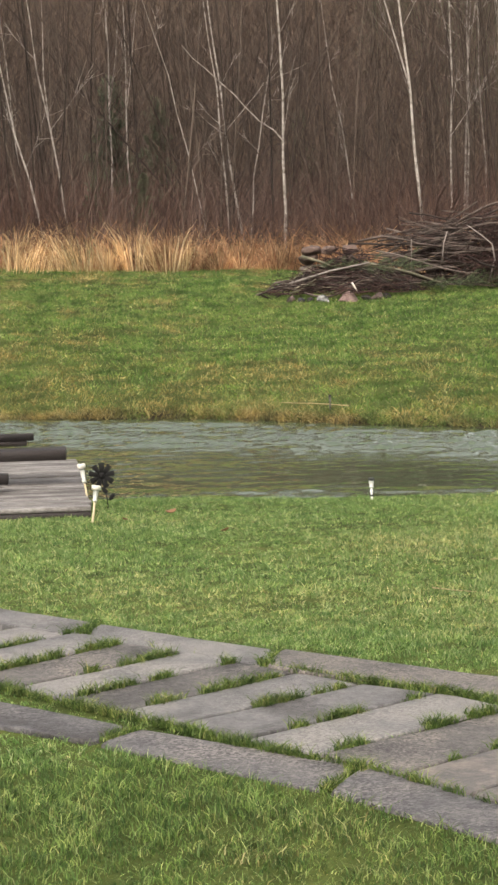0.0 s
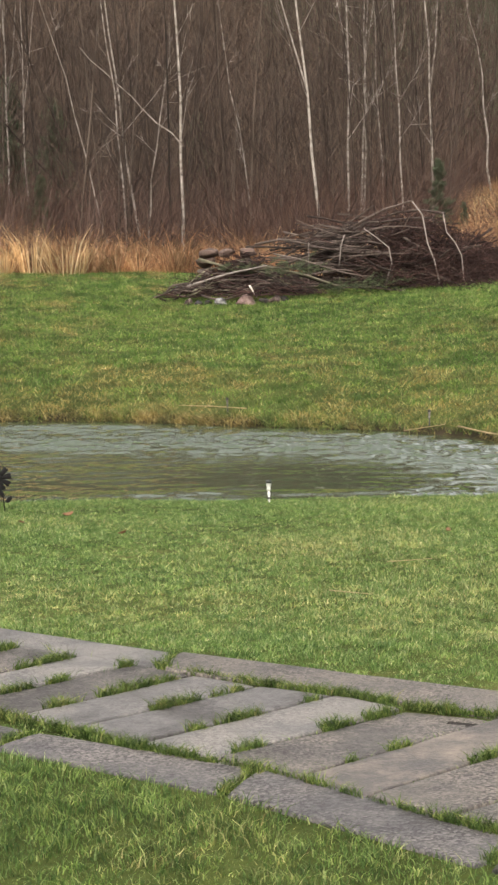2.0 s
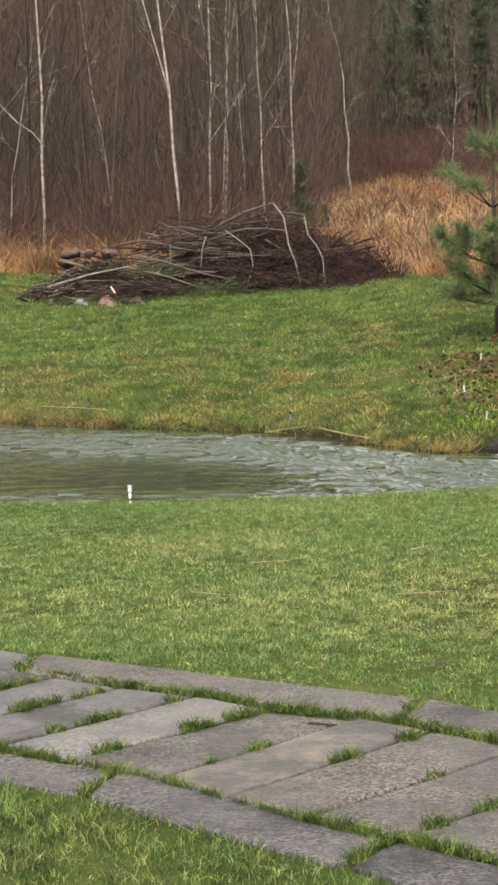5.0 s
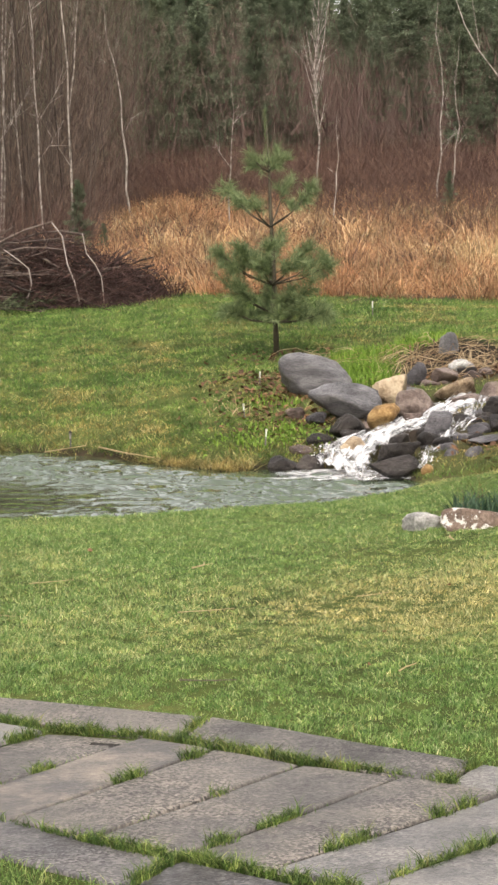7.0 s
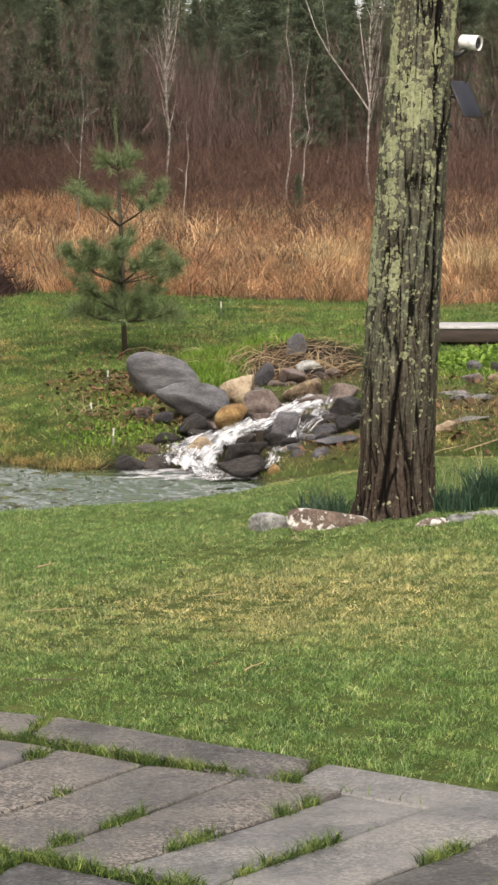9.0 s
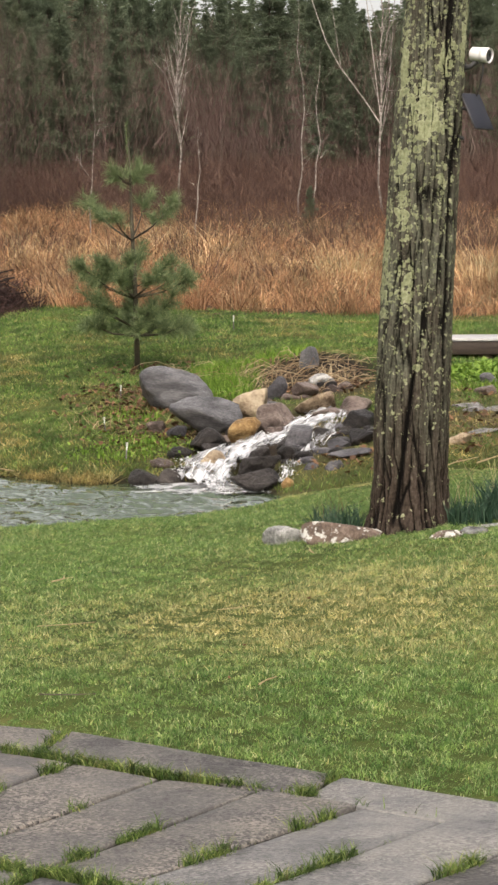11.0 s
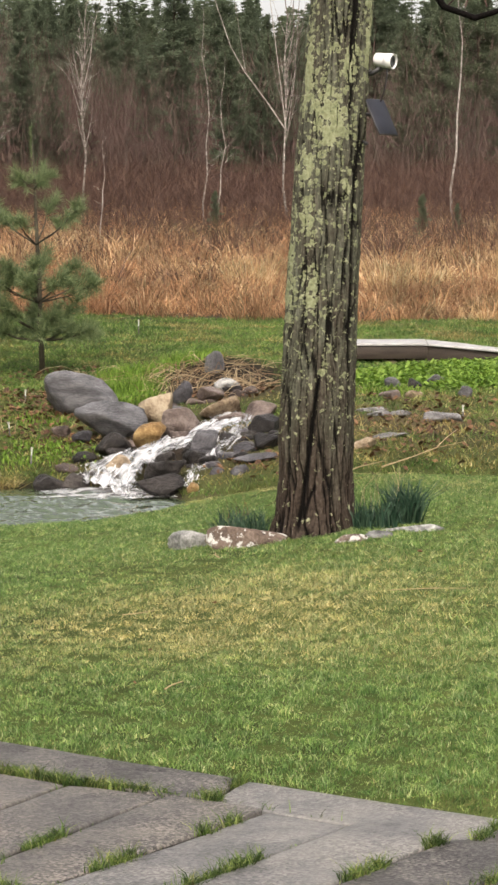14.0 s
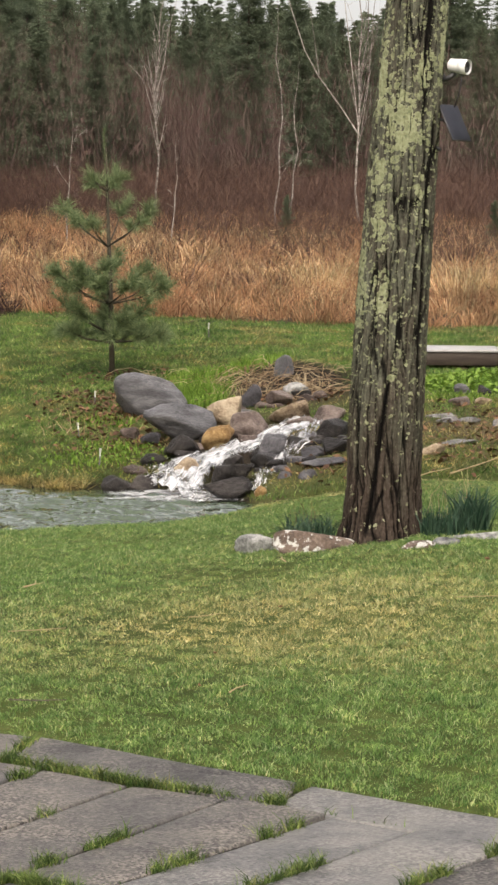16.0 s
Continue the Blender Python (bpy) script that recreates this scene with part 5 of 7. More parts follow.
# ---- falling water ----
def falling_water():
    """Two runs of broken white water between the stones, and the foam that spreads on the pond below them."""
    at = np.array([6.1, 21.2, -0.3])
    ob = thing("waterfall", at, "white foaming water tumbling over stones into the pond", "waterfall")
    main = ([(7.57, 23.71, 0.23), (7.1, 22.99, 0.09), (6.75, 22.67, 0.0), (6.39, 22.36, -0.08), (6.05, 22.22, -0.12), (5.7, 21.95, -0.16), (5.42, 21.66, -0.23), (5.28, 21.46, -0.36)],
            [(7.39, 22.58, 0.1), (7.0, 22.32, 0.02), (6.65, 22.09, -0.06), (6.32, 21.87, -0.14), (6.06, 21.56, -0.2), (5.78, 21.04, -0.29), (5.51, 20.46, -0.39), (5.41, 20.23, -0.41)])
    side = ([(7.54, 23.12, 0.17), (7.22, 22.49, 0.07), (6.93, 22.02, -0.02), (6.63, 21.54, -0.11), (6.35, 21.05, -0.2), (6.15, 20.62, -0.27), (6.0, 20.33, -0.37)],
            [(7.57, 22.66, 0.14), (7.21, 21.86, 0.01), (6.89, 21.44, -0.08), (6.6, 20.99, -0.16), (6.35, 20.69, -0.23), (6.17, 20.33, -0.29), (6.04, 20.02, -0.38)])
    grids = []
    for seed, (left, right) in enumerate((main, side)):
        left, right = np.array(left), np.array(right)
        left, right = left + (left - right) * 0.2, right + (right - left) * 0.2
        n, rows, cols = len(left), 120, 48
        s, u = np.linspace(0, n - 1, rows), np.linspace(0, 1, cols)
        a = np.stack([np.interp(s, np.arange(n), left[:, k]) for k in range(3)], 1)
        b = np.stack([np.interp(s, np.arange(n), right[:, k]) for k in range(3)], 1)
        v = a[:, None] + (b - a)[:, None] * u[None, :, None]
        flow = np.array([[noise.noise(Vector((j * 0.22, i * 0.05, 3 + 5 * seed))) + 0.4 * noise.noise(Vector((j * 0.5, i * 0.14, 9))) for j in range(cols)] for i in range(rows)])
        steps = 0.045 * (0.5 - (s * 0.62 + 0.35) % 1.0)[:, None]
        v[..., 2] += 0.05 + 0.05 * flow + steps - 0.06 * (np.abs(u - 0.5) * 2)[None] ** 4
        v[..., 2] = np.maximum(v[..., 2], WATER + 0.02)
        i, j = np.meshgrid(np.arange(rows - 1), np.arange(cols - 1), indexing="ij")
        p = (i * cols + j).ravel()
        f = np.concatenate([np.stack([p, p + cols, p + 1], 1), np.stack([p + 1, p + cols, p + cols + 1], 1)])
        uu, ss = np.meshgrid(u * 12 + 40 * seed, s * 1.5)
        edge = (1 - np.abs(2 * u - 1)[None] ** 3) * np.full((rows, 1), (1.0, 0.8)[seed])
        sheet = new("water_sheet", Build().add(v.reshape(-1, 3) - at, f).data("water_sheet", FOAM, True, {"across": uu.ravel(), "along": ss.ravel(), "edge": edge.ravel()}))
        sheet.parent = ob
        grids.append(v - at)
    right_v, deep_v = np.array([0.965, -0.26, 0]), np.array([0.26, 0.965, 0])
    n = 60
    q = np.linspace(-1, 1, n)
    uu, vv = np.meshgrid(q, q)
    rag = np.array([[noise.noise(Vector((a * 3, b * 3, 2))) for a in q] for b in q])
    v = np.array([5.48, 20.78, WATER + 0.02]) + right_v * (uu * 1.05)[..., None] + deep_v * (vv * 0.9)[..., None]
    v[..., 2] += 0.012 * rag
    i, j = np.meshgrid(np.arange(n - 1), np.arange(n - 1), indexing="ij")
    p = (i * n + j).ravel()
    f = np.concatenate([np.stack([p, p + 1, p + n], 1), np.stack([p + 1, p + n + 1, p + n], 1)])
    edge = np.clip(1.35 - 1.3 * np.hypot(uu, vv) ** 2 + 0.6 * rag, 0, 1)
    apron = new("foam_apron", Build().add(v.reshape(-1, 3) - at, f).data("foam_apron", FOAM, True, {"across": (uu * 9).ravel(), "along": (vv * 4).ravel(), "edge": edge.ravel()}))
    apron.parent = ob

    def on_sheet(g, t, w):
        rows, cols = g.shape[:2]
        return g[min(int(t * rows), rows - 1), min(int(min(max(w, 0), 1) * cols), cols - 1)]

    strands = Build()
    for k in range(26):
        g, t0, w = grids[k % 3 // 2], rng.uniform(0, 0.85), rng.beta(1.6, 1.6)
        length, r0, drift = rng.uniform(0.05, 0.15), rng.uniform(0.002, 0.006), rng.normal(0, 0.03)
        pts = [on_sheet(g, min(t0 + length * a / 6, 0.99), w + drift * a / 6) + np.array([0, 0, 0.012 + 0.012 * math.sin(a * 1.1 + k)]) for a in range(7)]
        if np.linalg.norm(pts[0] - pts[-1]) > 0.04:
            strands.tube(pts, r0 * np.array([0.4, 0.9, 1.1, 1.0, 1.1, 0.9, 0.3]), 4, False)
    tagged(part("streak_tangle", strands, WHITEWATER, ob, "white streaks of falling water"), kind="stuff")
    froth = Build()
    v0, f0 = BALL[1]
    for k in range(420):
        g = grids[0] if k % 4 else grids[1]
        t = 1 - abs(rng.normal(0, 0.1)) if k % 6 else rng.choice([0.12, 0.36, 0.58, 0.8]) + rng.normal(0, 0.03)
        c = on_sheet(g, min(max(t, 0), 0.99), rng.beta(0.8, 0.8))
        w = rng.uniform(0.002, 0.0055)
        froth.add(v0 * np.array([w * 1.8, w * 1.8, w * 0.7]) + c + [rng.normal(0, 0.03), rng.normal(0, 0.03), abs(rng.normal(0, 0.02))], f0)
    tagged(part("froth", froth, WHITEWATER, ob, "white froth where the water breaks"), kind="stuff")


falling_water()


# ---- the big tree ----
TX, TY = 5.26, 14.46


def trunk_axis(z):
    """Middle and radius of the big trunk at a height over its foot."""
    x = np.interp(z, [0, 0.4, 0.9, 1.7, 2.65, 3.6, 6.5], [-0.005, 0.008, 0.018, 0.056, 0.118, 0.20, 0.42])
    r = np.interp(z, [-0.2, 0, 0.12, 0.4, 0.9, 1.7, 2.65, 3.6, 6.5], [0.37, 0.325, 0.29, 0.266, 0.26, 0.243, 0.231, 0.218, 0.18])
    return x, r


FRONT = math.atan2(-TY, -TX)


def facing(u):
    """Angle from the side of the trunk that looks to the path."""
    return (u - FRONT + math.pi) % (2 * math.pi) - math.pi


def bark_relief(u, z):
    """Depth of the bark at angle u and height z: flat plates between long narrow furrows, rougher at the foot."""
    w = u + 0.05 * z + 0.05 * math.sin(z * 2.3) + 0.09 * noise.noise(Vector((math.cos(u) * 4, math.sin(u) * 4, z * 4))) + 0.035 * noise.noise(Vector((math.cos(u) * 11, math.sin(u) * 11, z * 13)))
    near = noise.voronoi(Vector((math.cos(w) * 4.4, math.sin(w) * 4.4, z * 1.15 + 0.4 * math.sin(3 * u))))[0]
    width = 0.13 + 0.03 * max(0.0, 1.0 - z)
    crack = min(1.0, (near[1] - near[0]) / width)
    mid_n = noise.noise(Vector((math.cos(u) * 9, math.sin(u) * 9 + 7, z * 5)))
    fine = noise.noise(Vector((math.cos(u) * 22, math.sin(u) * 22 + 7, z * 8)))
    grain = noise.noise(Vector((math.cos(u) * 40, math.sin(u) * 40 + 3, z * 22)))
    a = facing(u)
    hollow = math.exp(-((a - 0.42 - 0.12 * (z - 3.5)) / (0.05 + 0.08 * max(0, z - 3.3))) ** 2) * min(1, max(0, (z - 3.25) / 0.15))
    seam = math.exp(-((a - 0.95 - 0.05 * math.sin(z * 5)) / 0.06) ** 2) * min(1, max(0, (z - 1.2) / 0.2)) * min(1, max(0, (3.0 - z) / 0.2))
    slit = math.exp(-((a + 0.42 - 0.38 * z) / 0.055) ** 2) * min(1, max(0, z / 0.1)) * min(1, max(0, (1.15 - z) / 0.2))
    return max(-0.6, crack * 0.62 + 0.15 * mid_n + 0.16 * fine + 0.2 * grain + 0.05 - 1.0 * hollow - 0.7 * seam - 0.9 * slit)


LICHEN_SPOTS = ((0.45, 3.3, 0.25, 0.14), (-0.2, 3.0, 0.5, 0.16), (0.1, 2.82, 0.45, 0.12), (-0.75, 2.55, 0.3, 0.14), (0.55, 2.45, 0.16, 0.08), (-0.6, 2.22, 0.28, 0.1), (-0.35, 1.74, 0.28, 0.17), (-1.2, 1.8, 0.3, 0.35), (1.15, 3.5, 0.2, 0.35), (-1.1, 3.3, 0.25, 0.3), (0.1, 1.15, 0.1, 0.06), (2.6, 2.4, 0.6, 0.7))


def crust_share(u, z):
    """How thickly lichen grows there."""
    a = facing(u)
    s = sum(math.exp(-((a - p) / w) ** 2 - ((z - q) / h) ** 2) for p, q, w, h in LICHEN_SPOTS)
    return min(1.0, 0.20 + 0.06 * min(z, 3) + 0.44 * min(1.0, s)) * min(1.0, max(0.0, (z - 0.25) / 0.6))


def trunk_point(u, z, out=0.0, relief=None):
    cx, r = trunk_axis(z)
    flare = 1 + 0.10 * max(0, 0.5 - z) * math.sin(3 * u + 0.6) + 0.05 * math.sin(2 * u + z)
    rr = r * flare + (0.032 + 0.006 * max(0.0, 1 - z)) * ((bark_relief(u, z) if relief is None else relief) - 0.7) + out
    return cx + rr * math.cos(u), rr * math.sin(u), z


def big_tree():
    ob = thing("lawn_tree", (TX, TY, ground_z(TX, TY)), "old tree with furrowed bark and pale green lichen", "tree")
    around, zs = 260, np.concatenate([np.arange(-0.2, 4.2, 0.016), np.arange(4.2, 6.6, 0.1)])
    v, ridge, lichen, film = [], [], [], []
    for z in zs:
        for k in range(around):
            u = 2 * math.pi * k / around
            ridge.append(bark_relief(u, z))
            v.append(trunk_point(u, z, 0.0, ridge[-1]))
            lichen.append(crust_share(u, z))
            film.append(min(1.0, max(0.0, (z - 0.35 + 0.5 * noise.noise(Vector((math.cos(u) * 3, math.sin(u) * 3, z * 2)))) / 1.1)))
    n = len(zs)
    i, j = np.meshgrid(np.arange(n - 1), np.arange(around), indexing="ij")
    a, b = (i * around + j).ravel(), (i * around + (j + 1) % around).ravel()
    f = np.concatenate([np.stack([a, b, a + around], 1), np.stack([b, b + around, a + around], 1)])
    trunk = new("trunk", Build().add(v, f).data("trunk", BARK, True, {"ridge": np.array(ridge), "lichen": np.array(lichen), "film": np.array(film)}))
    trunk.parent = ob
    for pts, r0, r1 in (([(0.34, 0, 6.3), (0.1, 0.2, 8), (-0.7, 0.3, 10.5), (-1.2, 0.2, 13)], 0.17, 0.03), ([(0.36, 0, 6.2), (0.9, -0.1, 8.2), (1.6, 0.1, 10.6), (2.0, 0, 12.5)], 0.15, 0.03),
                        ([(0.25, 0, 5.0), (0.42, -0.25, 4.65), (0.62, -0.36, 3.95), (0.80, -0.42, 3.66), (1.0, -0.5, 3.58), (1.25, -0.6, 3.66), (1.6, -0.72, 3.72), (2.1, -0.9, 3.6)], 0.034, 0.012),
                        ([(0.2, 0, 5.6), (-0.4, 0.6, 6.6), (-1.5, 1.3, 7.8)], 0.07, 0.02), ([(0.3, 0, 5.8), (1.1, 0.7, 6.9), (2.4, 1.4, 7.9)], 0.08, 0.02)):
        pts = np.array(pts)
        m = Build().tube(pts, np.linspace(r0, r1, len(pts)), 8, True)
        for k in range(12):
            i = int(rng.integers(1, len(pts)))
            t0 = pts[i - 1] + (pts[i] - pts[i - 1]) * rng.random()
            if t0[2] < 4.5:
                continue
            q = np.array([rng.normal(0, 0.8), rng.normal(0, 0.8), rng.uniform(0.2, 1.2)])
            m.tube([t0, t0 + q * 0.5, t0 + q * 1.1], [0.016, 0.01, 0.004], 5, False)
        part("limb", m, BARK, ob, "bare dark limb")
    twigs = Build()
    for k in range(9):
        t0 = np.array([0.80 + 0.14 * k, -0.42 - 0.05 * k, 3.64 + 0.02 * math.sin(k)])
        q = np.array([rng.uniform(-0.1, 0.25), rng.uniform(-0.1, 0.1), rng.uniform(0.1, 0.4)])
        twigs.tube([t0, t0 + q * 0.5 + [0, 0, 0.03], t0 + q], [0.006, 0.004, 0.002], 4, False)
    part("twigs", twigs, TWIG, ob)
    return ob


big_tree()

# ---- camera and solar panel fixed to the tree ----
WHITE = surface("white_plastic", [(0.3, (0.7, 0.7, 0.69)), (0.7, (0.82, 0.82, 0.81))], 3, 40, rough=0.4, spec=0.5, relief=0.03)
BLACK = surface("black_plastic", [(0.3, (0.012, 0.012, 0.013)), (0.7, (0.03, 0.03, 0.032))], 3, 40, rough=0.45, spec=0.5, relief=0.05)
PANEL = surface("solar_cells", [(0.3, (0.010, 0.011, 0.016)), (0.7, (0.022, 0.025, 0.036))], 6, 90, rough=0.5, spec=0.3, relief=0.02)


def spin(profile, sides=24):
    """A body turned round the x axis from (x, radius) pairs, with flat ends."""
    v, f = [], []
    for x, r in profile:
        v += [(x, r * math.cos(2 * math.pi * k / sides), r * math.sin(2 * math.pi * k / sides)) for k in range(sides)]
    for i in range(len(profile) - 1):
        for k in range(sides):
            a, b = i * sides + k, i * sides + (k + 1) % sides
            f += [(a, b, a + sides), (b, b + sides, a + sides)]
    for i, flip in ((0, False), (len(profile) - 1, True)):
        for k in range(1, sides - 1):
            t = (i * sides, i * sides + k, i * sides + k + 1)
            f.append(t if flip else t[::-1])
    return Build().add(v, f)


guard = thing("security_camera", (5.64, 14.33, 3.17), "white cylindrical outdoor security camera on a black mount", "camera")
guard.matrix_world = pose(5.71, 14.28, 3.19, 0, 8, -50) @ Matrix.Scale(0.86, 4)
body = part("body", spin([(-0.075, 0.020), (-0.073, 0.046), (-0.064, 0.056), (0.04, 0.058), (0.078, 0.056), (0.080, 0.048)]), WHITE, guard, "white plastic housing")
part("lens_ring", spin([(0.0805, 0.048), (0.086, 0.044), (0.0865, 0.012), (0.083, 0.011)]), BLACK, body, "dark lens face")
part("hood", spin([(0.02, 0.0595), (0.095, 0.0615), (0.095, 0.059), (0.02, 0.0585)]), WHITE, body)
mount = Build()
mount.tube([(-0.13, -0.03, -0.125), (-0.06, -0.02, -0.105), (-0.01, 0, -0.055)], [0.026, 0.022, 0.02], 10)
mount.add(*[(x if i else x * np.array([0.03, 0.04, 0.055]) + np.array([-0.125, -0.02, -0.115])) for i, x in enumerate(BALL[2])])
mount.add(*[(x if i else x * 0.02 + np.array([-0.035, 0, -0.055])) for i, x in enumerate(BALL[2])])
part("mount", mount, BLACK, guard, "black ball mount")
part("cable", Build().tube([(0.04, 0.0, -0.05), (0.05, 0.0, -0.12), (0.045, 0.0, -0.22), (0.02, 0.0, -0.33)], 0.006, 6), BLACK, guard, "thin black cable")

cell = thing("solar_panel", (5.70, 14.30, 2.80), "small black tilted solar panel on a bracket", "solar panel")
tilt_m = pose(0, 0, 0, 0, 0, 27) @ pose(0, 0, 0, -28, 0, 0)
frame_ob = part("panel_frame", Build().box((-0.10, -0.006, -0.145), (0.10, 0.006, 0.145), 0.004).move(tilt_m), BLACK, cell)
part("cell_face", Build().box((-0.093, -0.0085, -0.137), (0.093, -0.0062, 0.137), 0.0008).move(tilt_m), PANEL, frame_ob, "dark cell face")
arm = Build().tube([(-0.16, 0.05, 0.03), (-0.08, 0.03, 0.02), (-0.01, 0.012, 0.0)], 0.012, 10)
arm.tube([(-0.13, 0.05, -0.16), (-0.09, 0.03, -0.19)], 0.014, 10)
arm.tube([(-0.15, 0.06, -0.05), (-0.13, 0.05, -0.17)], 0.008, 8)
part("bracket", arm, BLACK, cell, "black bracket")


# ---- young pine on the bank ----
def needle_spray(b, p, q, length, count, reach, r):
    """Needles set round a shoot from p along q."""
    t = r.random(count) ** 0.8
    c = p + q * (length * t)[:, None]
    d = r.normal(0, 1, (count, 3))
    d -= (d @ q)[:, None] * q
    d /= np.linalg.norm(d, axis=1)[:, None]
    tip = c + d * (reach * r.uniform(0.5, 1, count))[:, None] + q * (reach * r.uniform(0.5, 1.1, count))[:, None]
    w = np.cross(tip - c, r.normal(0, 1, (count, 3)))
    w *= (r.uniform(0.0025, 0.005, count) / np.linalg.norm(w, axis=1))[:, None]
    v = np.stack([c - w, c + w, tip], 1).reshape(-1, 3)
    b.add(v, np.arange(count * 3).reshape(-1, 3))


def young_pine(x, y):
    r = np.random.default_rng(31)
    ob = thing("young_pine", (x, y, ground_z(x, y)), "young white pine with open whorls of soft needles", "tree")
    zs = np.array([-0.1, 0.6, 1.3, 2.0, 2.7, 3.2])
    part("trunk", Build().tube(np.stack([[0.03, 0.02, 0.0, -0.03, -0.05, -0.08], [0] * 6, zs], 1), [0.04, 0.036, 0.03, 0.024, 0.015, 0.008], 9), PINE_BARK, ob, "thin dark brown trunk")
    whorls = [(0.44, 7, 0.78, 0.12, 0.0), (0.56, 6, 0.72, 0.5, 0.5), (0.95, 8, 0.86, 0.3, 0.35), (1.08, 5, 0.6, 0.75, 0.9), (1.72, 6, 0.80, 0.6, 0.2), (2.46, 6, 0.2, 0.7, 0.5)]
    for h, count, length, rise, a0 in whorls:
        for k in range(count):
            a = a0 + 2 * math.pi * k / count + r.uniform(-0.3, 0.3)
            q = np.array([math.cos(a), math.sin(a), rise * r.uniform(0.5, 1.3)])
            q /= np.linalg.norm(q)
            n = length * r.uniform(0.6, 1.25)
            p = np.array([-0.02 * h, 0, h])
            e1, e2 = p + q * n * 0.5, p + q * n + np.array([0, 0, 0.12 * n])
            br = part("branch", Build().tube([p, e1, e2], [0.013, 0.010, 0.004], 6), PINE_BARK, ob)
            b = Build()
            for j in range(int((4 + 10 * n) * (1.6 if h < 1.3 else 1.0))):
                t = r.uniform(0.42 if h < 1.3 else 0.55, 1.0)
                s0 = p + (e2 - p) * t
                q2 = q + r.normal(0, 0.6, 3) + np.array([0, 0, 0.15])
                q2 /= np.linalg.norm(q2)
                needle_spray(b, s0, q2, 0.16 * r.uniform(0.6, 1.3), 46, 0.135, r)
            part("needles", b, NEEDLE, br, "soft blue-green needles", smooth_shade=False)
    b = Build()
    needle_spray(b, np.array([-0.06, 0, 2.62]), np.array([-0.05, 0, 1.0]), 0.66, 260, 0.045, r)
    part("leader", b, NEEDLE, ob, "pale green leading shoot", smooth_shade=False)


young_pine(6.50, 28.59)


# ---- heaps of cut branches ----
def stick_data(length, r, seed, material):
    q = np.random.default_rng(seed)
    s = np.linspace(0, 1, 7)
    pts = np.stack([(s - 0.5) * length, 0.05 * length * np.sin(s * q.uniform(2, 6) + q.uniform(0, 6)), 0.04 * length * np.sin(s * q.uniform(2, 7) + q.uniform(0, 6))], 1)
    b = Build().tube(pts, r * np.linspace(1, 0.45, 7), 6)
    for k in range(2):
        i = int(q.integers(2, 6))
        e = np.array([q.uniform(0.1, 0.3), q.normal(0, 0.15), q.normal(0.05, 0.12)]) * length * 0.6
        b.tube([pts[i], pts[i] + e * 0.5, pts[i] + e], [r * 0.5, r * 0.4, r * 0.15], 5, False)
    return b.data("stick", material)


BROWN_LOG = surface("weathered_log", [(0.3, (0.025, 0.016, 0.012)), (0.5, (0.07, 0.046, 0.036)), (0.7, (0.15, 0.108, 0.088))], 5, 40, vary=0.3, stretch=(1, 4, 4))
WHITE_STICK = surface("peeled_white_stick", [(0.3, (0.5, 0.46, 0.4)), (0.7, (0.68, 0.64, 0.58))], 6, 40, relief=0.2)
GREEN_STICK = surface("fresh_cut_branch", [(0.2, (0.05, 0.05, 0.03)), (0.5, (0.14, 0.13, 0.09)), (0.8, (0.27, 0.25, 0.19))], 3, 30, vary=0.4)
PALE_STICK = surface("pale_grey_branch", [(0.2, (0.1, 0.085, 0.075)), (0.5, (0.22, 0.195, 0.175)), (0.8, (0.36, 0.33, 0.3))], 6, 40, vary=0.2)
STICKS = [stick_data(L, r, k, STICK) for k, (L, r) in enumerate(((2.4, 0.018), (2.0, 0.013), (1.6, 0.016), (1.2, 0.011), (2.6, 0.023), (1.8, 0.010)))]
PALE_STICKS = [stick_data(L, r, 40 + k, GREEN_STICK) for k, (L, r) in enumerate(((1.6, 0.017), (1.2, 0.014), (2.0, 0.019)))]


def lay(parent, data, m):
    ob = new("stick", data)
    ob.parent = parent
    ob.matrix_basis = m
    return ob


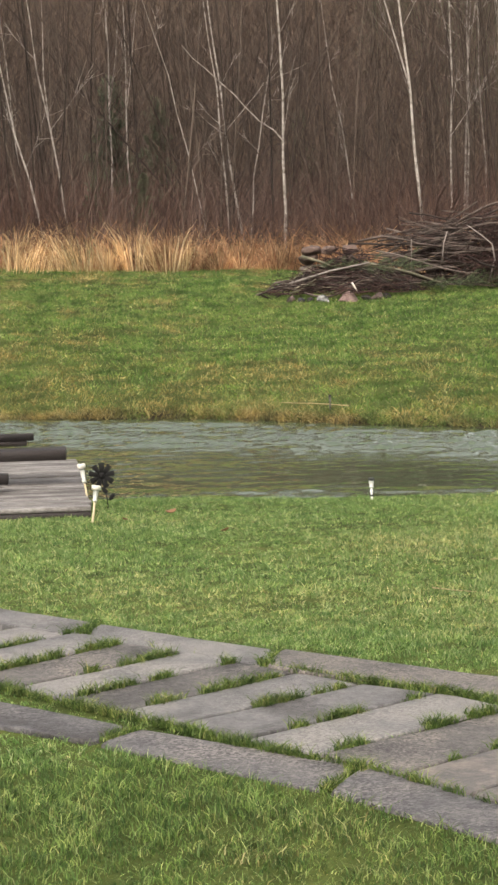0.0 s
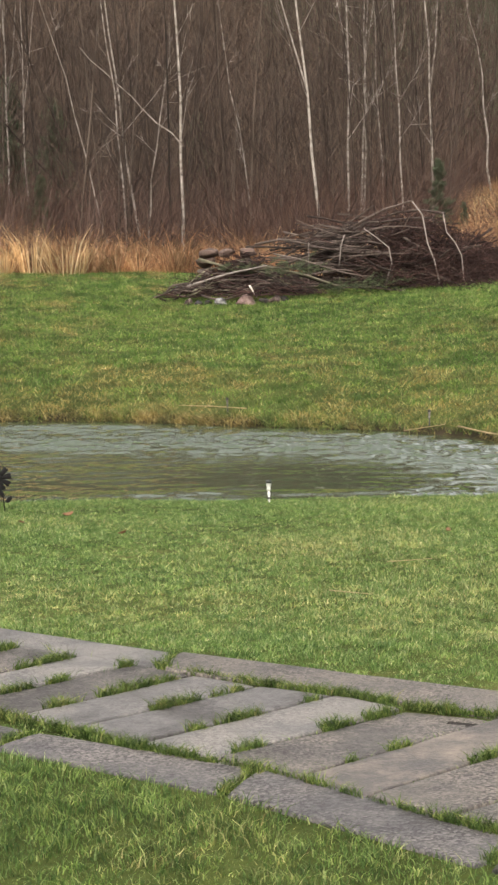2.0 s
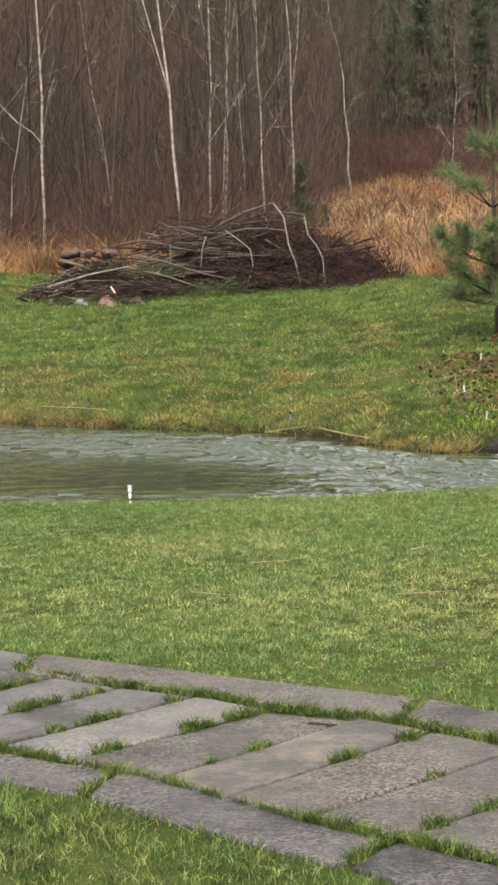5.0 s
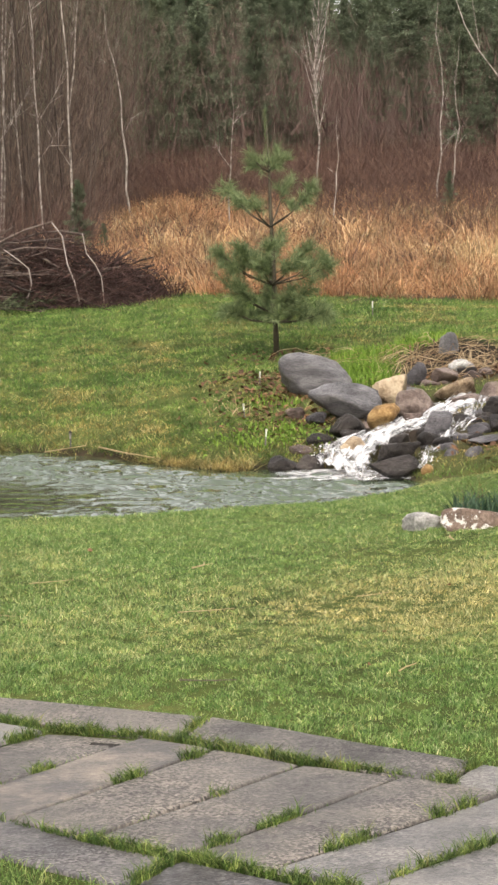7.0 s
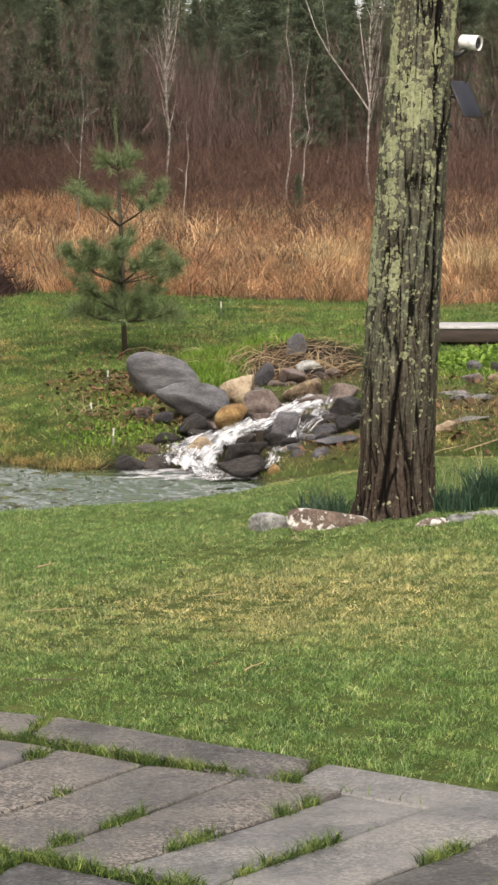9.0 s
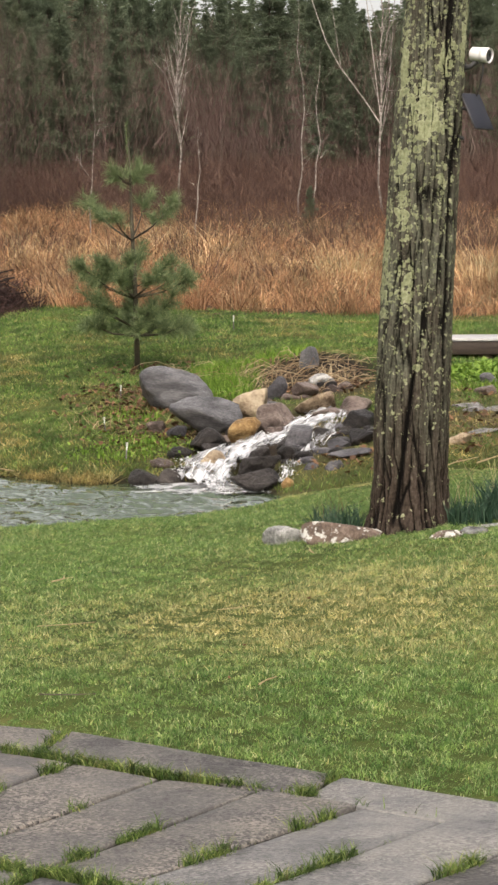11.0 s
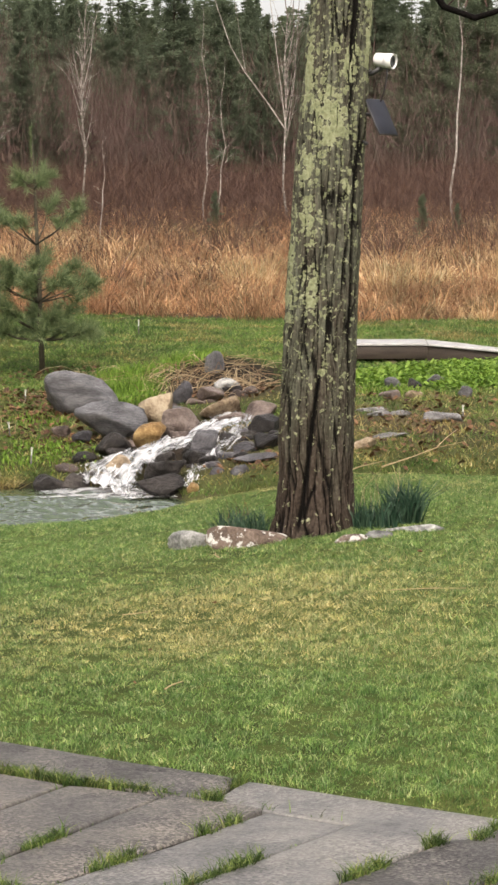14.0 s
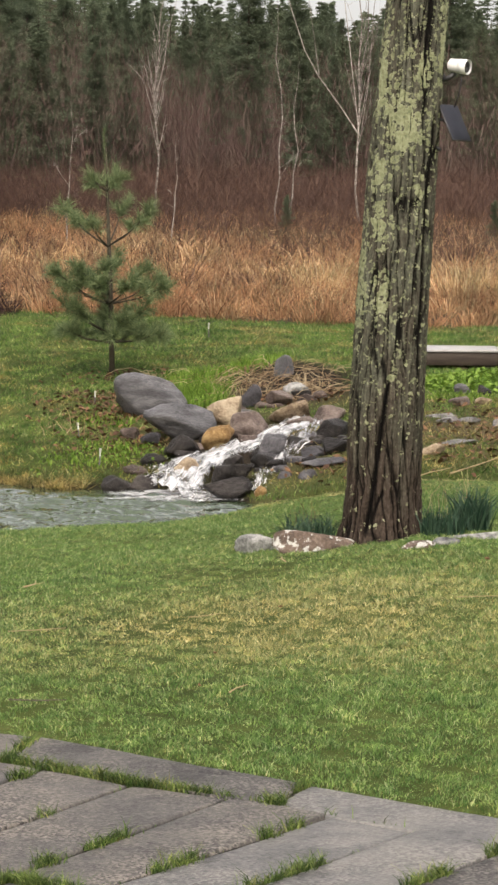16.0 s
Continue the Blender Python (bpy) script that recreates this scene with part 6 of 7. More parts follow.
def brush_pile():
    a, b = np.array([2.75, 39.9]), np.array([6.95, 37.0])
    mid_p = (a + b) / 2
    z0 = ground_z(*mid_p)
    yaw = math.degrees(math.atan2(b[1] - a[1], b[0] - a[0]))
    ob = thing("brush_pile", (*mid_p, z0 - 0.03), "long heap of dead cut branches and brushwood", "brush pile", turn=yaw)
    top = lambda u: np.interp(u, [-3.1, -2.7, -2.26, -1.05, -0.1, 0.32, 1.25, 1.78, 2.3], [0.3, 0.85, 1.15, 1.22, 1.2, 1.08, 0.78, 0.5, 0.1])
    for k in range(250):
        u, w = (rng.uniform(-1.95, -0.55) if k < 190 else rng.uniform(-0.8, 1.2)), rng.normal(0, 0.42)
        z = top(u) * rng.uniform(0.06, 1.0) * math.exp(-(w / 0.9) ** 2)
        lay(ob, STICKS[int(rng.integers(0, 6))], pose(u, w, max(z, 0.03), rng.uniform(0, 360), rng.normal(0, 6) + (9 if u > 0 else 0), rng.normal(0, 14) + (180 if rng.random() < 0.4 else 0)))
    for path, r0 in (([(0.83, 0.05), (0.72, 0.48), (0.6, 0.76), (0.51, 1.24), (0.32, 1.47)], 0.015), ([(1.29, 0.08), (1.25, 0.53), (1.13, 0.75), (0.97, 0.93), (0.9, 1.28)], 0.012), ([(-0.23, 0.03), (-0.1, 0.42), (-0.15, 0.69), (-0.39, 0.87), (-0.64, 1.03)], 0.014),
                     ([(-1.14, 0.4), (-1.11, 0.71), (-1.03, 0.93)], 0.012), ([(-1.78, 0.1), (-1.76, 0.54), (-1.76, 0.81)], 0.010)):
        part("bent_branch", Build().tube([(u, -0.8, z) for u, z in path], np.linspace(r0, r0 * 0.6, len(path)), 6), PALE_STICK, ob, "bent pale grey branch")
    part("long_branch", Build().tube([(-1.5, 0, 0.95), (-1.16, 0, 1.15), (-0.64, 0, 1.37), (-0.08, 0, 1.51)], [0.03, 0.026, 0.022, 0.014], 7), STICK, ob, "long branch sticking out of the heap")
    t = Build()
    for k in range(6200):
        u = rng.uniform(-2.6, 2.4) if k < 1200 else rng.uniform(-0.7, 2.45)
        w = rng.normal(0, 0.45)
        c = np.array([u, w, top(u) * rng.uniform(0.02, 1.04) * math.exp(-(w / 0.9) ** 2)])
        q = np.array([rng.normal(0.3, 1), rng.normal(0, 0.5), rng.normal(0, 0.55)])
        q /= np.linalg.norm(q)
        n = rng.uniform(0.15, 0.6)
        e = c + q * n
        e[2] = max(e[2], 0.0)
        t.tube([c, c + q * n * 0.5 + rng.normal(0, 0.03, 3), e], [0.007, 0.005, 0.002], 3, False)
    twigs = part("twig_tangle", t, TWIG, ob, "tangle of fine dark red-brown twigs")
    tagged(twigs, kind="stuff")


brush_pile()


def bough(name, x, y, z, turn, length, label, seed):
    """A cut pine bough lying down."""
    r = np.random.default_rng(seed)
    ob = thing(name, (x, y, z), label, "branch", "cut pine boughs", turn=turn)
    part("stem", Build().tube([(0, 0, 0.05), (length * 0.5, 0.05, 0.09), (length, 0, 0.03)], [0.02, 0.014, 0.006], 6), PINE_BARK, ob)
    b = Build()
    for k in range(int(26 * length)):
        p = np.array([length * r.uniform(0.15, 1), 0, 0.06])
        q = np.array([r.uniform(0.2, 1), r.normal(0, 0.9), r.normal(0.05, 0.25)])
        q /= np.linalg.norm(q)
        n = r.uniform(0.1, 0.4)
        b.tube([p, p + q * n], [0.004, 0.002], 3, False)
        needle_spray(b, p + q * n * 0.3, q, n * 0.8, 40, 0.08, r)
    part("needles", b, DRY_NEEDLE, ob, "grey-green drying needles", smooth_shade=False)


def fire_pit():
    cx, cy = 1.75, 38.3
    z0 = ground_z(cx, cy)
    ob = thing("branch_heap", (cx, cy, z0 - 0.02), "heap of cut branches on a ring of stones", "brush pile")
    top = lambda d: 0.7 * max(0.0, 1 - (d / 1.35) ** 1.2)
    for k in range(130):
        a, d = rng.uniform(0, 6.28), 1.05 * math.sqrt(rng.random())
        z = top(d) * rng.uniform(0.2, 1.0)
        lay(ob, (STICKS * 3 + PALE_STICKS)[int(rng.integers(0, 21))], pose(d * math.cos(a), d * math.sin(a), max(0.05, z), rng.uniform(0, 360), rng.normal(0, 6) + 14 * math.cos(a), rng.uniform(-50, 40)) @ Matrix.Diagonal((0.48, 0.9, 0.9, 1)))
    for dy, path, r0, m, text in ((-0.5, [(-0.78, 0.66), (-0.45, 0.56), (-0.1, 0.40)], 0.03, GREEN_STICK, "thick greenish branch"), (-0.8, [(-1.0, 0.2), (-0.3, 0.40), (0.38, 0.53)], 0.022, PALE_STICK, "long pale branch"),
                                  (-0.7, [(0.3, 0.52), (1.0, 0.36), (1.72, 0.11)], 0.03, GREEN_STICK, "long greenish branch"), (-0.65, [(0.5, 0.5), (1.1, 0.3), (1.5, 0.15)], 0.018, STICK, "long dark branch"), (-0.95, [(-1.53, 0.02), (-1.25, 0.14), (-0.7, 0.18)], 0.016, STICK, "dark branch"), (-1.22, [(0.05, 0.2), (0.17, 0.0)], 0.016, WHITE_STICK, "short freshly cut white stick")):
        part("branch", Build().tube([(x, dy, z) for x, z in path], np.linspace(r0, r0 * 0.55, len(path)), 7), m, ob, text)
    t = Build()
    for k in range(1100):
        a, d = rng.uniform(0, 6.28), rng.uniform(0, 1.4)
        c = np.array([d * math.cos(a), d * math.sin(a), top(d) * rng.uniform(0.05, 1.1) + 0.02])
        q = np.array([rng.normal(0, 1), rng.normal(0, 0.5), rng.normal(0, 0.3)])
        e = c + q / np.linalg.norm(q) * rng.uniform(0.15, 0.5)
        e[2] = max(e[2], 0.01)
        t.tube([c, e], [0.008, 0.003], 3, False)
    tagged(part("twig_tangle", t, TWIG, ob, "tangle of fine dark twigs"), kind="stuff")
    for dx, dy, w, h, m, text in ((-0.98, -1.05, 0.15, 0.14, ROCK_BROWN, "brown"), (-0.82, -1.1, 0.15, 0.1, ROCK_GREY, "small grey"), (-0.45, -1.14, 0.21, 0.14, ROCK_PALE, "pale rounded"), (-0.02, -1.17, 0.36, 0.21, ROCK_PINK, "large pinkish"), (0.3, -1.1, 0.18, 0.12, ROCK_DARK, "dark"),
                                  (0.47, -1.1, 0.22, 0.15, ROCK_BROWN, "brown"), (0.64, -1.0, 0.16, 0.12, ROCK_DARK, "dark"), (0.8, -0.92, 0.28, 0.16, ROCK_GREY, "grey"), (-0.65, -1.08, 0.13, 0.1, ROCK_DARK, "dark"), (1.1, 0.1, 0.3, 0.18, ROCK_GREY, "grey"), (-1.1, 0.5, 0.3, 0.18, ROCK_GREY, "grey")):
        x, y = cx + dx, cy + dy
        rock(x, y, ground_z(x, y) + h * 0.3, w, h, m, text + " stone in the ring round the heap", group="fire ring stones", name="fire_ring_stone")
    for k in range(15):
        row, col = k // 3, k % 3
        x, y, w = cx - 0.72 + 0.34 * col + rng.normal(0, 0.03) + 0.04 * row, cy + 0.3 + rng.normal(0, 0.03), rng.uniform(0.28, 0.36)
        h = 0.165
        chunk = boulder(w, 0.5, h * rng.uniform(0.95, 1.25), 700 + k, 3, 5, 0.12)
        log = solid("split_log", chunk, BROWN_LOG if k in (4, 8, 9, 12, 13, 14) else STICK, "weathered split log stacked behind the branch heap", "log", "split logs")
        log.matrix_world = pose(x, y, ground_z(cx - 0.4, y) + 0.05 + h * row, rng.normal(0, 4), rng.normal(0, 8), rng.uniform(-20, 20))
    bough("pine_bough", cx + 0.1, cy - 0.75, z0 + 0.38, -20, 1.1, "cut pine bough with drying green needles on the heap", 5)
    bough("pine_bough", cx - 0.6, cy - 0.6, z0 + 0.42, 30, 0.9, "cut pine bough with drying green needles on the heap", 6)
    bough("pine_bough", cx + 1.0, cy - 0.55, z0 + 0.06, -8, 1.4, "cut pine bough with drying green needles on the grass", 7)
    bough("pine_bough", cx + 1.9, cy - 0.3, z0 + 0.12, 4, 1.0, "cut pine bough with drying green needles on the grass", 8)
    bough("pine_bough", cx + 2.0, cy + 0.1, z0 + 0.35, 25, 0.8, "cut pine bough leaning on the brush pile", 9)


fire_pit()

# ---- dock at the pond, with a low bench ----
GREYWOOD = surface("weathered_boards", [(0.3, (0.04, 0.036, 0.032)), (0.5, (0.13, 0.122, 0.112)), (0.7, (0.3, 0.29, 0.275))], 5, 40, rough=0.6, vary=0.2, stretch=(1, 3, 3), relief=0.5)
DARKWOOD = surface("black_stained_wood", [(0.3, (0.010, 0.008, 0.008)), (0.6, (0.028, 0.023, 0.021)), (0.8, (0.055, 0.046, 0.042))], 3, 40, rough=0.5, vary=0.2, stretch=(1, 8, 8), relief=0.4)


def dock():
    ob = thing("dock", (-1.20, 16.25, -0.24), "low weathered grey board dock reaching into the pond", "dock", turn=6)
    depth, wide = 3.9, 2.6
    n = 27
    w = depth / n
    for k in range(n):
        y0 = k * w
        j = rng.normal(0, 0.008)
        part("board", Build().box((-wide + j, y0 + 0.004, -0.015 + rng.normal(0, 0.003)), (j, y0 + w - 0.004, 0.02 + rng.normal(0, 0.002)), 0.004), GREYWOOD, ob)
    for x in (-wide + 0.1, -wide / 2, -0.1):
        part("beam", Build().box((x - 0.04, 0.06, -0.14), (x + 0.04, depth - 0.05, -0.017), 0.004), DARKWOOD, ob)
    # black board added in place of the shadow beneath the front edge
    part("skirt", Build().box((-wide, 0.0, -0.10), (0.0, 0.035, -0.019), 0.004), DARKWOOD, ob, "dark board standing for the shade under the dock")
    for x in (-wide + 0.1, -0.1):
        for y in (1.9, depth - 0.2):
            part("post", Build().tube([(x + 0.06, y, -0.9), (x + 0.06, y, -0.03)], 0.05, 10), DARKWOOD, ob)


dock()


def bench(x, y, z):
    ob = thing("bench", (x, y, z), "low black-stained plank bench on the dock", "bench", turn=4)
    part("seat", Build().box((-1.5, -0.16, 0.20), (0.0, 0.16, 0.285), 0.006), DARKWOOD, ob)
    part("back_plank", Build().box((-1.6, 0.30, 0.33), (-0.27, 0.36, 0.39), 0.006), DARKWOOD, ob)
    part("back_plank", Build().box((-1.6, 0.31, 0.285), (-0.33, 0.35, 0.327), 0.004), DARKWOOD, ob)
    part("foot_plank", Build().box((-1.6, -0.62, 0.06), (-0.46, -0.46, 0.14), 0.006), DARKWOOD, ob)
    for lx in (-1.3, -0.62):
        part("leg", Build().box((lx - 0.05, -0.12, 0), (lx + 0.05, 0.12, 0.198), 0.005), DARKWOOD, ob)
        part("leg", Build().box((lx - 0.04, 0.20, 0), (lx + 0.04, 0.295, 0.36), 0.005), DARKWOOD, ob)
        part("leg", Build().box((lx - 0.04, -0.60, 0), (lx + 0.04, -0.48, 0.058), 0.005), DARKWOOD, ob)


bench(-1.52, 18.0, -0.215)

# ---- garden lights and ornament ----
BRASS = surface("pale_metal", [(0.3, (0.45, 0.44, 0.38)), (0.7, (0.68, 0.67, 0.6))], 6, 60, rough=0.4, spec=0.5, relief=0.1)
CLEAR = surface("milky_plastic", [(0.3, (0.38, 0.4, 0.36)), (0.7, (0.58, 0.6, 0.56))], 6, 60, rough=0.3, spec=0.5, relief=0.05)
TAN_STAKE = surface("tan_stake", [(0.3, (0.4, 0.34, 0.2)), (0.7, (0.6, 0.53, 0.36))], 6, 60, rough=0.6, relief=0.1)


def upright(profile, sides=14):
    """A body turned round the z axis from (z, radius) pairs."""
    return spin(profile, sides).move(Matrix(((0, 1, 0, 0), (0, 0, 1, 0), (1, 0, 0, 0), (0, 0, 0, 1))))


def path_light(x, y, h, label, lean=(0, 0), cap=0.035, stake=TAN_STAKE, striped=False, dark_cap=False, s=1.0, body=None):
    ob = thing("path_light", (x, y, ground_z(x, y) - 0.03), label, "garden light", "garden lights")
    ob.matrix_world = pose(x, y, ground_z(x, y) - 0.03, lean[0], lean[1], 0)
    part("stake", upright([(-0.05, 0.003), (0.0, 0.008), (h * 0.62, 0.008)], 8), stake, ob)
    part("lamp_body", upright([(h * 0.60, 0.010 * s), (h * 0.62, 0.018 * s), (h * 0.66, 0.018 * s), (h * 0.67, 0.014 * s), (h * 0.86, 0.020 * s), (h * 0.88, 0.02 * s)]), body or CLEAR, ob, "milky lens" if body is None else "dark lens")
    head = part("cap", upright([(h * 0.885, 0.022 * s), (h * 0.89, cap), (h * 0.97, cap), (h * 0.99, cap * 0.85)]), BLACK if dark_cap else BRASS, ob)
    part("solar_cell", Build().box((-0.014, -0.014, h * 0.99), (0.014, 0.014, h * 0.993), 0.0005), PANEL, head)
    if striped:
        for k in range(3):
            part("band", upright([(h * (0.12 + 0.16 * k), 0.0085), (h * (0.12 + 0.16 * k) + 0.001, 0.0125), (h * (0.19 + 0.16 * k), 0.0125), (h * (0.19 + 0.16 * k) + 0.001, 0.0085)], 10), BLACK if k % 2 else WHITE, ob)


path_light(-1.15, 15.6, 0.31, "small garden light on a tan stake beside the dock", (0, 8), 0.034)
path_light(-1.27, 17.1, 0.40, "small garden light leaning over by the dock", (0, -9), 0.034)
path_light(0.965, 17.4, 0.21, "slim white and black banded garden light in the grass", cap=0.024, stake=WHITE, striped=True, dark_cap=True)
path_light(3.16, 24.25, 0.24, "small dark garden light on the far shore", cap=0.017, stake=BLACK, dark_cap=True, s=0.7, body=GREYWOOD)
path_light(0.98, 26.3, 0.22, "small dark garden light on the far shore", cap=0.017, stake=BLACK, dark_cap=True, s=0.7, body=GREYWOOD)
path_light(4.98, 22.4, 0.22, "small white garden light among the bank weeds", (0, 4), 0.013, GREYWOOD, s=0.5)
path_light(5.07, 23.83, 0.20, "small white garden light among the bank weeds", (0, -5), 0.013, GREYWOOD, s=0.5)
path_light(5.71, 25.96, 0.2, "small white garden light among the bank weeds", (0, 3), 0.013, GREYWOOD, s=0.5)
path_light(8.76, 31.83, 0.26, "small white garden light on the grass bank", (0, 0), 0.013, GREYWOOD, s=0.5)
path_light(9.29, 21.0, 0.2, "small white garden light beside the slab stone", (0, 0), 0.013, GREYWOOD, s=0.5)
path_light(12.15, 26.3, 0.2, "small white garden light beside the footbridge", (0, 0), 0.016, CLEAR, s=0.6)


BLACK_METAL = surface("black_metal", [(0.3, (0.006, 0.006, 0.006)), (0.7, (0.014, 0.014, 0.014))], 6, 60, rough=0.8, spec=0.15, relief=0.1)


def metal_flower(x, y, z):
    ob = thing("metal_flower", (x, y, ground_z(x, y)), "black metal flower ornament with paddle petals on a stem", "garden ornament")
    zc = z - ground_z(x, y)
    part("stem", Build().tube([(0.05, 0, -0.05), (0.03, 0, zc * 0.5), (0, 0, zc)], 0.005, 6), BLACK_METAL, ob)
    head = part("hub", spin([(-0.008, 0.01), (-0.006, 0.026), (0.006, 0.026), (0.008, 0.01)], 16).move(pose(0, 0, zc, 0, 0, 90)), BLACK_METAL, ob)
    for k in range(9):
        b = Build().box((-0.019, -0.003, 0.016), (0.019, 0.003, 0.1), 0.002)
        b.v[-1][:, 0] *= 0.75 + 6.0 * np.clip(b.v[-1][:, 2] - 0.02, 0, 1)
        b.move(pose(0, 0, zc, 0, 360 / 9 * k, 0))
        part("petal", b, BLACK_METAL, head)
    for dx, dz, turn in ((0.02, -0.12, -40), (0.075, -0.17, 40)):
        v, f = BALL[2]
        part("leaf", Build().add(v * [0.018, 0.004, 0.034], f).move(pose(dx, 0, zc + dz, 0, turn, 0)), BLACK_METAL, ob)


metal_flower(-1.16, 16.96, -0.06)

# ---- footbridge over the stream ----
BROWNWOOD = surface("brown_timber", [(0.3, (0.018, 0.013, 0.010)), (0.6, (0.05, 0.037, 0.028)), (0.8, (0.095, 0.074, 0.06))], 3, 30, rough=0.7, stretch=(1, 8, 8), relief=0.4)


# grey deck boards, base colour lightened to carry the sky's sheen on wet wood
WET_SHEEN_WOOD = surface("wet_sheen_boards", [(0.25, (0.16, 0.155, 0.15)), (0.5, (0.34, 0.335, 0.33)), (0.75, (0.5, 0.5, 0.5))], 3, 30, rough=0.35, spec=0.6, vary=0.08, stretch=(2, 1, 2), relief=0.3)


def footbridge():
    ob = thing("footbridge", (11.0, 26.0, 0.835), "low weathered plank footbridge over the stream", "bridge", turn=-22)
    for k in range(7):
        y = -0.05 + 0.29 * k
        part("plank", Build().box((-1.62 + rng.normal(0, 0.006), y + 0.003, rng.normal(0, 0.002)), (0.0, y + 0.287, 0.035), 0.003), WET_SHEEN_WOOD, ob)
    part("side_beam", Build().box((-1.62, -0.03, -0.17), (0.0, 0.04, -0.002), 0.005), BROWNWOOD, ob, "dark brown side beam")
    part("side_beam", Build().box((-1.62, 1.9, -0.17), (0.0, 1.97, -0.002), 0.005), BROWNWOOD, ob, "dark brown side beam")
    for k in range(7):
        y = -0.04 + 0.285 * k
        part("ramp_plank", Build().box((0.012, y + 0.003, 0), (0.99, y + 0.282, 0.03), 0.003).move(pose(0, 0, 0, 0, 5.5, 0)), WET_SHEEN_WOOD, ob)
    part("ramp_beam", Build().box((0.0, 0.0, -0.2), (1.0, 0.06, -0.005), 0.004).move(pose(0, 0, 0, 0, 5.5, 0)), BROWNWOOD, ob)
    for x in (-1.57, -0.05):
        part("footing", Build().box((x - 0.1, 0.0, -0.45), (x + 0.1, 1.1, -0.172), 0.01), BROWNWOOD, ob)


footbridge()

# ---- plants at the tree and on the bank ----
DAFFODIL = leafy("daffodil_leaf", [(0.0, (0.012, 0.04, 0.022)), (0.5, (0.03, 0.075, 0.045)), (1.0, (0.075, 0.13, 0.08))], [(0.0, (0.04, 0.08, 0.04)), (1.0, (0.1, 0.15, 0.08))], None, 3, 0.45, 0.4)
WEED = leafy("bank_weeds", [(0.0, (0.06, 0.12, 0.015)), (0.5, (0.13, 0.24, 0.03)), (1.0, (0.24, 0.36, 0.07))], [(0.0, (0.1, 0.14, 0.03)), (1.0, (0.3, 0.3, 0.1))], None, 1.5)
STRAW = leafy("straw_stalk", [(0.0, (0.24, 0.15, 0.09)), (0.5, (0.4, 0.305, 0.18)), (1.0, (0.58, 0.47, 0.31))], [(0.0, (0.2, 0.11, 0.05)), (1.0, (0.5, 0.36, 0.2))], None, 1.5)
LEAF_BROWN = surface("dead_leaf", [(0.2, (0.04, 0.02, 0.01)), (0.5, (0.1, 0.05, 0.025)), (0.8, (0.2, 0.11, 0.055))], 6, 60, vary=0.6, island=True, relief=0.3)


def clump(name, x, y, count, radius, h0, h1, w, reach, material, label, category="plant", group="", flat=1.0):
    a, d = rng.uniform(0, 6.28, count), radius * np.sqrt(rng.random(count))
    px, py = d * np.cos(a), d * np.sin(a) * flat
    base = np.stack([px, py, height(x + px, y + py) - ground_z(x, y) - 0.02], 1)
    h = rng.uniform(h0, h1, count)
    out_v, out_f, m = blades(base, h, w * rng.uniform(0.6, 1.2, count), h * rng.uniform(0.02, reach, count), 0.5)
    ob = solid(name, Build().add(out_v, out_f), material, label, category, group, "" if name == "daffodil_clump" else "stuff", smooth_shade=False)
    ob.matrix_world = pose(x, y, ground_z(x, y))
    return ob


clump("daffodil_clump", 4.76, 14.6, 240, 0.2, 0.16, 0.3, 0.013, 0.9, DAFFODIL, "low clump of blue-green daffodil leaves behind the stone", "plant", "daffodil clumps", 0.6)
clump("daffodil_clump", 5.98, 14.55, 240, 0.13, 0.2, 0.36, 0.015, 1.0, DAFFODIL, "tall dense clump of blue-green daffodil leaves", "plant", "daffodil clumps")
clump("daffodil_clump", 5.62, 14.25, 200, 0.17, 0.12, 0.26, 0.013, 1.0, DAFFODIL, "clump of blue-green daffodil leaves at the trunk", "plant", "daffodil clumps", 0.7)
clump("dry_shrub", 4.80, 14.95, 26, 0.14, 0.25, 0.5, 0.005, 0.8, LEAF_BROWN, "thin leafless reddish twigs behind the stones", "shrub")
clump("dry_shrub", 6.0, 15.1, 22, 0.2, 0.25, 0.5, 0.005, 0.9, STRAW, "thin dry yellowish stalks behind the tree", "shrub")
def leaf_carpet(x, y, n, r, h, label, size=1.0):
    """Low leafy weeds: many small cupped leaves on short stems."""
    px, py = rng.normal(0, r, n), rng.normal(0, r * 0.8, n)
    z = height(x + px, y + py) - ground_z(x, y) + h * rng.random(n) * np.exp(-(px ** 2 + py ** 2) / (2 * (1.6 * r) ** 2))
    a, t = rng.uniform(0, 6.28, n), rng.normal(0, 0.5, (2, n))
    s = rng.uniform(0.018, 0.042, n) * size
    c = np.stack([px, py, z], 1)
    e1 = np.stack([np.cos(a), np.sin(a), t[0]], 1) * s[:, None]
    e2 = np.stack([-np.sin(a), np.cos(a), t[1]], 1) * (s * 0.55)[:, None]
    v = np.stack([c - e1, c - e2, c + e1, c + e2], 1).reshape(-1, 3)
    f = ((np.arange(n) * 4)[:, None, None] + np.array([[0, 1, 2], [0, 2, 3]])[None]).reshape(-1, 3)
    ob = solid("bank_weed", Build().add(v, f), WEED, label, "weeds", "bank weeds", "stuff", smooth_shade=False)
    ob.matrix_world = pose(x, y, ground_z(x, y))


